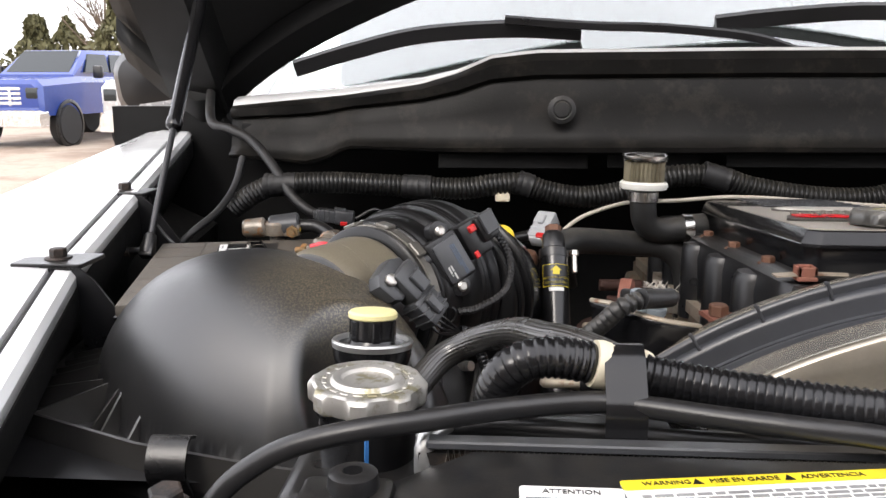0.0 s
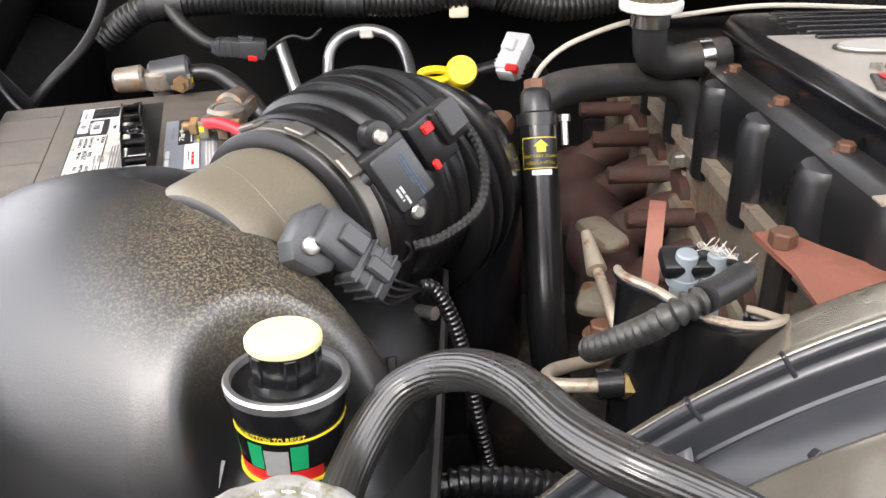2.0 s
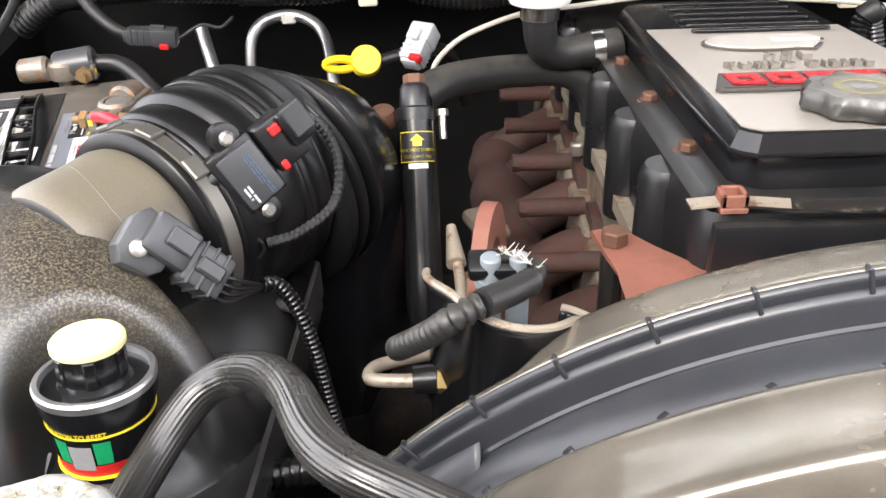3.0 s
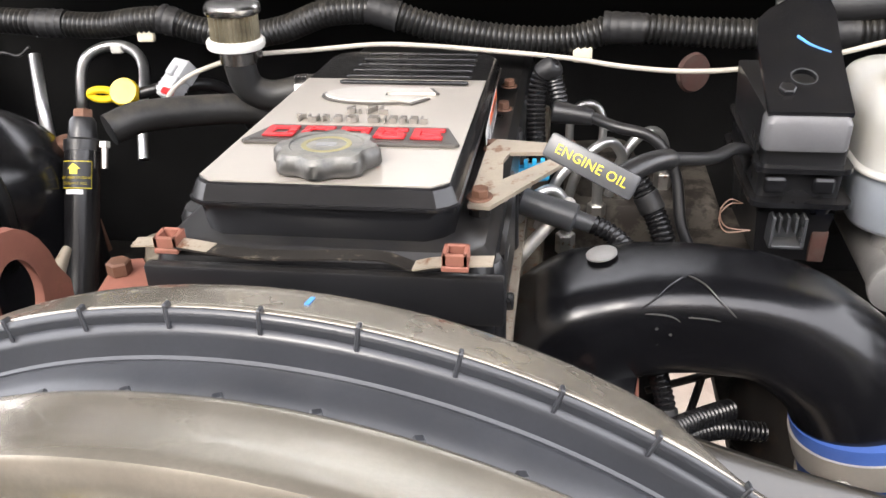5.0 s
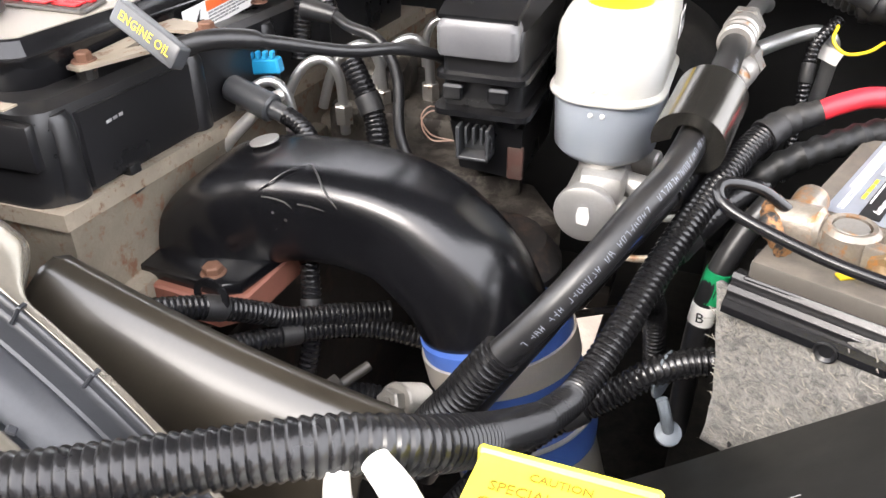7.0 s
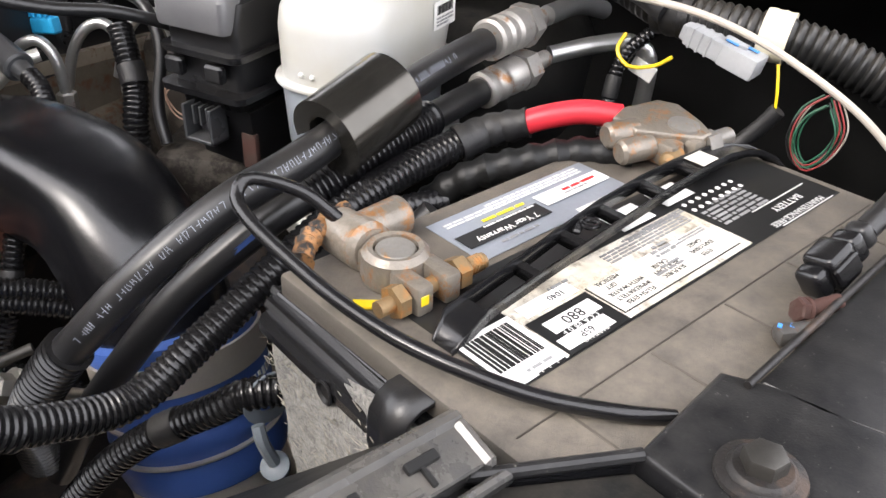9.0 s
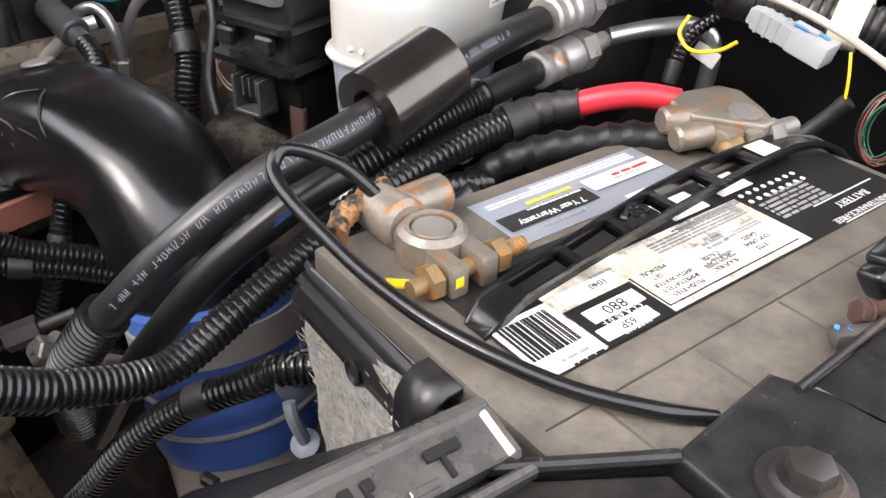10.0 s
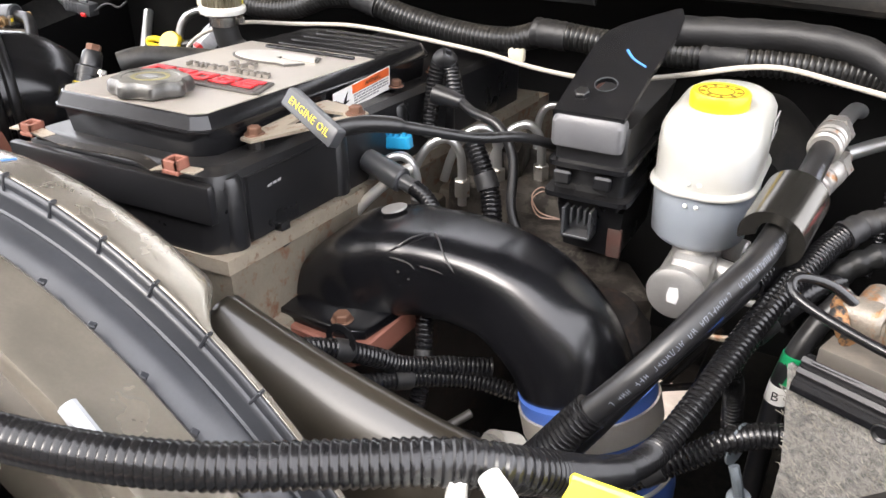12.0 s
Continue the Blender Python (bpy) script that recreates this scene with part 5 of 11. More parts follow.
def airbox():
    t = thing("air_cleaner", (-0.24, 0.72, 1.02), "black grained plastic air cleaner box with a domed dusty lid", "air cleaner")
    x0, x1, y0, y1 = -0.430, -0.025, 0.585, 0.91

    def height(x, y):
        front = 0.640 - 0.33 * (x + 0.341)          # the front edge runs slantwise
        v = (y - 0.750) / (0.155 if y > 0.750 else 0.750 - max(0.585, min(0.645, front)))
        u = (x + 0.215) / (0.190 if x > -0.215 else 0.172 + 0.045 * v)
        q = (abs(u) ** 2.5 + abs(v) ** 2.6) ** (1 / 2.5)
        h = 0.0 if q >= 1 else (1 - q ** 2.6) ** 0.62
        z = 1.098 + 0.142 * h
        d = (Vector((x, y)) - CAN.xy).length
        z -= 0.085 * smooth(0.058, 0.036, d) * h - 0.004 * math.exp(-((d - 0.062) / 0.008) ** 2) * h
        # drops away where the duct leaves the lid
        a = (x + 0.153) * 0.52 + (y - 0.748) * 0.85
        lat = (x + 0.153) * 0.85 - (y - 0.748) * 0.52
        return z - 0.07 * h * smooth(-0.006, 0.010, a) * smooth(-0.095, -0.062, lat)

    nx, ny = 100, 84
    bm = bmesh.new()
    grid(bm, [[(x0 + (x1 - x0) * i / nx, y0 + (y1 - y0) * j / ny, height(x0 + (x1 - x0) * i / nx, y0 + (y1 - y0) * j / ny)) for j in range(ny + 1)] for i in range(nx + 1)])
    lid = part("lid", bm, AIRBOX, t, sharp=180)
    # flange and tray
    rim = [(-0.436, 0.76), (-0.428, 0.70), (-0.422, 0.678), (-0.408, 0.664), (-0.390, 0.655), (-0.281, 0.604), (-0.183, 0.575), (-0.07, 0.550), (-0.03, 0.565), (-0.02, 0.86), (-0.05, 0.89), (-0.44, 1.0), (-0.462, 0.985)]
    bm = bmesh.new()
    prism(bm, rim, Matrix.Translation((0, 0, 1.074)), 0.028, 0.003)
    part("flange", bm, AIRBOX, t)
    bm = bmesh.new()
    loop = [Vector((x, y, 1.104)) for x, y in rim]
    sweep(bm, loop[8:] + loop[:9], 1.0, shape=[(-0.0018, -0.016), (0.0018, -0.016), (0.0018, 0.014), (-0.0018, 0.014)], close=False)
    part("rim_wall", bm, FIN_EDGE, t, "raised outer rim")
    bm = bmesh.new()
    prism(bm, [(x * 0.96 - 0.01, y * 0.97 + 0.02) for x, y in rim], Matrix.Translation((0, 0, 0.90)), 0.177, 0.003)
    part("tray", bm, BLACK, t)
    # stiffening fins round the lid
    fins = [((-0.301 + 0.051 * k, 0.614 - 0.0135 * k), (-0.288 + 0.050 * k, 0.664 - 0.013 * k), 0.045) for k in range(4)]
    fins += [((-0.345 + 0.014 * k, 0.640 - 0.006 * k), (-0.322 + 0.004 * k, 0.676 - 0.003 * k), 0.043) for k in range(2)]
    fins += [((-0.428 - 0.0028 * k, 0.745 + 0.023 * k), (-0.362 - 0.0036 * k, 0.722 + 0.019 * k), 0.044) for k in range(11)]
    fins += [((-0.426, 0.714), (-0.332, 0.702), 0.040), ((-0.396, 0.659), (-0.332, 0.700), 0.040)]
    for (xa, ya), (xb, yb), h in fins:
        bm = bmesh.new()
        d = (Vector((xb, yb, 0)) - Vector((xa, ya, 0))).normalized()
        side = Vector((-d.y, d.x, 0)) * 0.0011
        a, b = Vector((xa, ya, 1.098)), Vector((xb, yb, 1.098))
        stack(bm, [[p + s for p in (a, b, b + Vector((0, 0, h)), a + Vector((0, 0, 0.021 if xa < -0.37 else 0.004)))] for s in (side, -side)])
        part("fin", bm, FIN_EDGE, t)
    # spring clip and bolt at the front
    bm = bmesh.new()
    hose([(-0.243, 0.580, 1.09), (-0.243, 0.566, 1.115), (-0.243, 0.578, 1.135), (-0.243, 0.592, 1.132)], 1.0, 0.004, bm=bm, shape=[(-0.015, -0.0012), (0.015, -0.0012), (0.015, 0.0012), (-0.015, 0.0012)])
    part("spring_clip", bm, BLACK, t)
    return lid


airbox()


def intake_duct():
    """Duct from the air cleaner, rubber boot, clamps."""
    t = thing("intake_duct", (-0.10, 0.84, 1.10), "dusty moulded intake duct with a ribbed black rubber boot", "duct")
    ax = Vector((0.52, 0.85, 0.02)).normalized()
    p0 = Vector((-0.160, 0.752, 1.181))
    m = at_frame(p0, ax)
    bm = bmesh.new()
    lathe(bm, [(0.058, -0.016), (0.0620, -0.014), (0.0645, -0.009), (0.0655, 0.0), (0.0655, 0.024), (0.0662, 0.040), (0.0668, 0.050), (0.0655, 0.056), (0.0625, 0.059), (0.0622, 0.085)], m, 64)
    part("duct", bm, DUCT, t, "tan dusty moulded duct")
    bm = bmesh.new()
    sweep(bm, [m @ Vector((0.0648 * math.cos(a), 0.0648 * math.sin(a), 0.022 + 0.010 * math.sin(2 * a))) for a in [2 * math.pi * k / 40 for k in range(41)]], 0.0011, 6, close=False)
    part("seam", bm, DUCT, t)
    bm = bmesh.new()
    lathe(bm, [(0.0635, 0.058), (0.0735, 0.059), (0.0750, 0.061), (0.0742, 0.063), (0.0738, 0.066), (0.0738, 0.079), (0.0760, 0.080), (0.0768, 0.082), (0.0760, 0.084), (0.0775, 0.0860), (0.0790, 0.0885), (0.0795, 0.105), (0.0785, 0.1075), (0.0800, 0.1095), (0.0835, 0.112), (0.0850, 0.117), (0.0850, 0.133), (0.0838, 0.136), (0.0855, 0.138), (0.0862, 0.140), (0.0852, 0.142), (0.0862, 0.144), (0.0868, 0.146), (0.0856, 0.148), (0.0840, 0.150), (0.0840, 0.160), (0.0860, 0.162), (0.0868, 0.164), (0.0858, 0.166), (0.0845, 0.168), (0.0845, 0.178), (0.080, 0.184), (0.076, 0.20)], m, 80)
    part("boot", bm, BOOT_RUBBER, t, "ribbed rubber boot", sharp=50)
    # broad rings of the turbo inlet behind the boot
    m3 = m @ Matrix.Translation((-0.010, -0.018, 0.0))
    for h, r in ((0.172, 0.0885), (0.186, 0.0888), (0.206, 0.0885)):
        bm = bmesh.new()
        lathe(bm, [(r - 0.020, h - 0.004), (r - 0.004, h - 0.003), (r, h), (r, h + 0.006), (r - 0.003, h + 0.009), (r - 0.020, h + 0.012)], m3, 80)
        part("inlet_ring", bm, BOOT_RUBBER, t, sharp=50)
    bm = bmesh.new()
    lathe(bm, [(0.0735, 0.0670), (0.0752, 0.0675), (0.0752, 0.0780), (0.0735, 0.0785)], m, 64)
    for a in (1.2, 1.75, 2.3):
        q = m @ Vector((0.0765 * math.cos(a), 0.0765 * math.sin(a), 0.0725))
        box(bm, (0.016, 0.004, 0.013), at_frame(q, ax, (m.to_3x3() @ Vector((math.cos(a), math.sin(a), 0)))), 0.001, 1)
    part("band_clamp", bm, BOLT_GREY, t, "dull steel band clamp")
    # the elbow that dives to the turbocharger
    bm = bmesh.new()
    c0 = m @ Vector((0, 0, 0.19))
    hose([c0 + Vector((0.008, 0, -0.018)), c0 + ax * 0.03 + Vector((0.008, 0, -0.024)), c0 + ax * 0.055 + Vector((0, 0.0, -0.05)), c0 + ax * 0.06 + Vector((0, 0.0, -0.13)), c0 + ax * 0.06 + Vector((0.0, 0.0, -0.26))], lambda i, s: 0.081 - 0.004 * s, 0.012, 40, bm)
    part("elbow", bm, BLACK_CLEAN, t, "black turbo inlet elbow")
    bm = bmesh.new()
    rod(bm, (-0.040, 0.800, 1.120), (-0.028, 0.79, 1.124), 0.005, 12)
    part("clamp_screw", bm, STEEL, t)
    # eyelet and braided lanyard
    bm = bmesh.new()
    e = Vector((-0.049, 0.790, 1.176))
    sweep(bm, [e + Vector((0.0065 * math.cos(a), -0.002, 0.0075 * math.sin(a))) for a in [2 * math.pi * k / 20 for k in range(21)]], 0.0016, 6, close=False)
    part("eyelet", bm, BLACK, t)
    bm = bmesh.new()
    c, _ = spline([e + Vector((0.008, 0.002, 0.001)), (-0.02, 0.80, 1.180), (0.005, 0.815, 1.195), (0.008, 0.835, 1.222), (-0.008, 0.85, 1.245), (-0.03, 0.848, 1.246)], 0.0022)
    sweep(bm, c, lambda i, s: 0.0042 if i % 2 else 0.0034, 8)
    part("lanyard", bm, TAPE, t, "braided black loom")


intake_duct()


INK_BLUE = surface("faded blue print", (0.07, 0.10, 0.15), 0.5, bump=0.0)


def sensor_a():
    """The mass-airflow sensor with its red-locked plug."""
    tl, br = Vector((-0.064, 0.800, 1.251)), Vector((-0.037, 0.801, 1.203))
    c = (tl + br) / 2
    out = Vector((0.15, -0.72, 0.68)).normalized()
    along = (br - tl).normalized()
    out = (out - along * out.dot(along)).normalized()
    up = out.cross(along)
    m = Matrix.Translation(c) @ Matrix((along, up, out)).transposed().to_4x4()
    t = thing("airflow_sensor", c - out * 0.02, "dark grey airflow sensor with a red-locked plug on the duct", "sensor")
    bm = bmesh.new()
    box(bm, (0.048, 0.036, 0.020), m @ Matrix.Translation((0, 0, -0.004)), 0.003)
    box(bm, (0.030, 0.030, 0.05), m @ Matrix.Translation((0, 0, -0.03)), 0.003)
    body = part("body", bm, BLACK, t)
    bm = bmesh.new()
    prism(bm, rounded(0.041, 0.029, 0.003), m @ Matrix.Translation((0.001, 0.001, 0.006)), 0.003, 0.001)
    part("cover_plate", bm, GREY_PLASTIC, body)
    bm = bars(bmesh.new(), m @ Matrix.Translation((0.004, 0.006, 0.0091)), 0.032, 0.006, 3, seed=11)
    part("print", bm, INK_BLUE, body, "small faded blue print")
    bm = bars(bmesh.new(), m @ Matrix.Translation((0.012, -0.007, 0.0091)), 0.014, 0.006, 2, seed=12)
    part("print_white", bm, INK_WHITE, body)
    for x, y in ((-0.028, 0.004), (0.028, -0.004)):
        bm = bmesh.new()
        lathe(bm, [(0.010, -0.010), (0.010, 0.003), (0.007, 0.004)], m @ Matrix.Translation((x, y, 0)), 18)
        part("lug", bm, BLACK, body)
        bm = bmesh.new()
        lathe(bm, [(0.0052, 0.004), (0.0052, 0.007), (0.0035, 0.0085), (0.001, 0.0085)], m @ Matrix.Translation((x, y, 0)), 14)
        part("screw", bm, STEEL, body)
    # ears on the far left
    for y in (-0.01, 0.012):
        bm = bmesh.new()
        rod(bm, m @ Vector((y, -0.034, -0.004)), m @ Vector((y, -0.014, -0.004)), 0.0085, 16, bevel=0.002)
        part("boss", bm, BLACK, body)
    # plug
    bm = bmesh.new()
    pm = m @ Matrix.Translation((-0.004, 0.032, 0.0))
    box(bm, (0.036, 0.026, 0.020), pm, 0.003)
    box(bm, (0.026, 0.020, 0.020), pm @ Matrix.Translation((-0.004, 0.014, 0.006)), 0.003)
    plug = part("plug", bm, BLACK, t)
    bm = bmesh.new()
    box(bm, (0.007, 0.008, 0.005), pm @ Matrix.Translation((-0.010, 0.000, 0.011)), 0.001, 1)
    box(bm, (0.007, 0.005, 0.005), pm @ Matrix.Translation((0.014, -0.008, 0.010)), 0.001, 1)
    part("red_lock", bm, RED, plug, "red lock tabs")
    bm = bmesh.new()
    box(bm, (0.022, 0.016, 0.004), pm @ Matrix.Translation((-0.008, 0.016, 0.018)), 0.001, 1)
    part("latch", bm, GREY_PLASTIC, plug)


sensor_a()


def sensor_b():
    """Intake temperature and pressure sensor with its plug and pigtail."""
    c = Vector((-0.087, 0.713, 1.224))
    along = Vector((0.041, 0.008, -0.046)).normalized()
    out = Vector((0.25, -0.62, 0.74)).normalized()
    out = (out - along * out.dot(along)).normalized()
    up = out.cross(along)
    m = Matrix.Translation(c) @ Matrix((along, up, out)).transposed().to_4x4()
    t = thing("intake_sensor", c - out * 0.02, "dark grey intake sensor with a plug and taped pigtail", "sensor")
    bm = bmesh.new()
    prism(bm, [(-0.022, 0.006), (-0.021, -0.014), (-0.014, -0.022), (0.004, -0.020), (0.010, -0.014), (0.012, 0.016), (-0.016, 0.016)], m @ Matrix.Translation((0, 0, -0.010)), 0.016, 0.003)
    rod(bm, m @ Vector((0, 0, -0.035)), m @ Vector((0, 0, 0)), 0.014, 18)
    body = part("body", bm, GREY_PLASTIC, t)
    bm = bmesh.new()
    lathe(bm, [(0.0055, 0.005), (0.0055, 0.008), (0.004, 0.009), (0.001, 0.009)], m @ Matrix.Translation((-0.010, -0.010, 0.002)), 16)
    part("screw", bm, STEEL, body)
    bm = bmesh.new()
    box(bm, (0.030, 0.026, 0.022), m @ Matrix.Translation((0.004, 0.004, 0.003)), 0.003)
    box(bm, (0.018, 0.012, 0.006), m @ Matrix.Translation((0.008, 0.006, 0.015)), 0.001, 1)
    part("socket", bm, GREY_PLASTIC, t)
    bm = bmesh.new()
    box(bm, (0.028, 0.028, 0.022), m @ Matrix.Translation((0.032, 0.002, 0.0)), 0.003)
    for k in range(3):
        box(bm, (0.002, 0.030, 0.024), m @ Matrix.Translation((0.023 + 0.008 * k, 0.002, 0.0)), 0.0006, 1)
    box(bm, (0.018, 0.010, 0.006), m @ Matrix.Translation((0.032, 0.002, 0.013)), 0.0015, 1)
    part("plug", bm, GREY_PLASTIC, t)
    bm = bmesh.new()
    for k in range(4):
        p = m @ Vector((0.046, -0.008 + 0.005 * k, 0))
        hose([p, p + Vector((0.008, 0.006, -0.008)), (-0.036, 0.748, 1.170)], 0.0014, 0.004, 6, bm)
    part("pigtail_wire", bm, RUBBER, t, "thin dark wires")
    bm = corrugated([(-0.037, 0.746, 1.172), (-0.028, 0.752, 1.168), (-0.018, 0.752, 1.150), (-0.008, 0.748, 1.115), (0.0, 0.74, 1.07), (0.01, 0.735, 1.02)], 0.0054, 0.004)
    part("pigtail", bm, CONDUIT, t)


sensor_b()


def gauge_can():
    """Filter restriction gauge: a clear-windowed cup with a push button."""
    top = Vector((-0.097, 0.6195, 1.202))
    t = thing("filter_gauge", (CAN.x, CAN.y, 1.15), "air filter gauge with a yellow push button and green-red scale", "gauge")
    ax = Vector((0.02, 0.10, 1.0)).normalized()
    m = at_frame(top, ax)
    bm = bmesh.new()
    lathe(bm, [(0.0205, -0.054), (0.0230, -0.0525), (0.0240, -0.048), (0.0275, -0.018), (0.030, -0.010), (0.030, -0.002)], m, 40)
    cup = part("cup", bm, BLACK_CLEAN, t)
    bm = bmesh.new()
    lathe(bm, [(0.0265, -0.004), (0.0305, -0.004), (0.0310, 0.000), (0.0300, 0.0015), (0.0275, 0.0015), (0.0265, -0.004)], m, 40)
    part("silver_ring", bm, ALU_TUBE, cup, "worn silver ring")
    bm = bmesh.new()
    lathe(bm, [(0.0265, -0.006), (0.020, -0.004), (0.0165, 0.002), (0.016, 0.004)], m, 40)
    part("collar", bm, BLACK_CLEAN, cup)
    def wall(h, lift):
        return 0.0275 + (h + 0.018) * 0.1053 + lift

    for h0 in (-0.0215, -0.0470):
        bm = bmesh.new()
        lathe(bm, [(0.0262, h0), (wall(h0, 0.0005), h0 + 0.0001), (wall(h0, 0.0005), h0 + 0.0012), (0.0262, h0 + 0.0013)], m, 40)
        part("yellow_line", bm, INK_YELLOW, cup)
    bm = bmesh.new()
    for k in range(6):
        a = k * math.pi / 3
        box(bm, (0.003, 0.006, 0.016), m @ Matrix.Rotation(a, 4, "Z") @ Matrix.Translation((0.0165, 0, 0.009)), 0.0008, 1)
    lathe(bm, [(0.0168, 0.0), (0.0165, 0.018)], m, 32)
    part("button_stem", bm, BLACK_CLEAN, t)
    bm = bmesh.new()
    lathe(bm, [(0.0178, 0.0175), (0.0186, 0.0185), (0.0186, 0.0215), (0.0172, 0.0232), (0.001, 0.0240)], m, 40)
    part("button", bm, YELLOW_PALE, t, "pale yellow push button")

    def patch(name, a0, a1, h0, h1, mat, lift=0.0003):
        bm = bmesh.new()
        rows = []
        for k in range(25):
            a = radians(a0 + (a1 - a0) * k / 24)
            rows.append([m @ Vector((wall(h, lift) * math.cos(a), wall(h, lift) * math.sin(a), h)) for h in (h0, h1)])
        grid(bm, rows)
        return part(name, bm, mat, cup)
    F = 84   # bearing of the scale's middle
    for off in (-58, -14, 34):
        patch("green_field", F + off - 8, F + off + 10, -0.038, -0.0235, GREEN)
    patch("red_band", F - 70, F + 62, -0.0462, -0.0385, RED)
    patch("window", F - 2, F + 24, -0.041, -0.0255, INK_GREY, 0.0007)
    bm = lettering("PUSH BUTTON TO RESET", 0.0036, Matrix.Identity(4), 0.0002)
    for v in bm.verts:
        a = radians(F) + v.co.x / 0.0282
        v.co = m @ Vector(((0.0280 + v.co.z) * math.cos(a), (0.0280 + v.co.z) * math.sin(a), -0.0190 + v.co.y))
    part("print", bm, INK_YELLOW, cup, "small yellow print")


YELLOW_PALE = surface("faded pale yellow plastic", (0.80, 0.72, 0.36), 0.45, vary=0.06, bump=0.05)
gauge_can()


# ---- passenger-side battery ----
def worn_white(name, dark, pale, lo, hi, scale):
    """Paper that is scuffed through in streaks and smudged brown."""
    mt, n, l, b = nodes_of(name)
    a = noise_node(n, l, scale, 9.0, 0.75)
    c = noise_node(n, l, 22.0, 5.0, 0.65)
    smudge = blend(n, l, ramp(n, l, c.outputs["Fac"], 0.45, 0.72), pale, (pale[0] * 0.62, pale[1] * 0.57, pale[2] * 0.48))
    l.new(blend(n, l, ramp(n, l, a.outputs["Fac"], lo, hi), dark, smudge), b.inputs["Base Color"])
    b.inputs["Roughness"].default_value = 0.45
    return mt


LABEL_CREAM = worn_white("smudged cream label paper", (0.30, 0.25, 0.18), (0.74, 0.72, 0.66), 0.22, 0.34, 160.0)
WORN_WHITE = worn_white("scuffed white print on black", (0.10, 0.08, 0.055), (0.72, 0.68, 0.60), 0.34, 0.52, 55.0)


def battery(corner, ang, label):
    """Group-65 battery: corner = back-left top corner, ang = turn of its long side from +y."""
    L, Wd, Ht = 0.305, 0.205, 0.19
    t = thing("battery", Vector(corner) + Vector((0.1, 0.1, -Ht)), label, "battery", "the two batteries")
    m = Matrix.Translation(corner) @ Matrix.Rotation(-radians(ang), 4, "Z")   # local y along, local x towards the fender
    bm = bmesh.new()
    box(bm, (Wd, L, Ht - 0.016), m @ Matrix.Translation((Wd / 2, L / 2, -Ht / 2 - 0.008)), 0.006)
    part("case", bm, BLACK, t)
    bm = bmesh.new()
    box(bm, (Wd + 0.008, L + 0.008, 0.020), m @ Matrix.Translation((Wd / 2, L / 2, -0.010)), 0.003)
    lid = part("lid", bm, BATTERY_TOP, t)
    bm = bmesh.new()
    for k in (0, 1):
        box(bm, (Wd + 0.011, L + 0.011, 0.0028), m @ Matrix.Translation((Wd / 2, L / 2, -0.013 - 0.010 * k)), 0.001, 1)
    part("lid_ridge", bm, BLACK_CLEAN, lid)
    # panel joints on the open part of the lid
    bm = bmesh.new()
    box(bm, (0.0008, L * 0.97, 0.0006), m @ Matrix.Translation((0.152, L / 2, 0.0001)))
    part("lid_joint", bm, BATTERY_JOINT, lid, "narrow moulded joint")
    for k in range(5):
        bm = bmesh.new()
        box(bm, (0.050, 0.0014, 0.0004), m @ Matrix.Translation((0.1785, L * (0.10 + 0.19 * k), 0.0001)), 0.0001, 1)
        part("lid_groove", bm, BATTERY_GROOVE, lid, "shallow dusty groove")
    return t, m, lid, L, Wd


def slab(m, x0, x1, y0, y1, z, h=0.0004):
    bm = bmesh.new()
    box(bm, (x1 - x0, y1 - y0, h), m @ Matrix.Translation(((x0 + x1) / 2, (y0 + y1) / 2, z + h / 2)))
    return bm


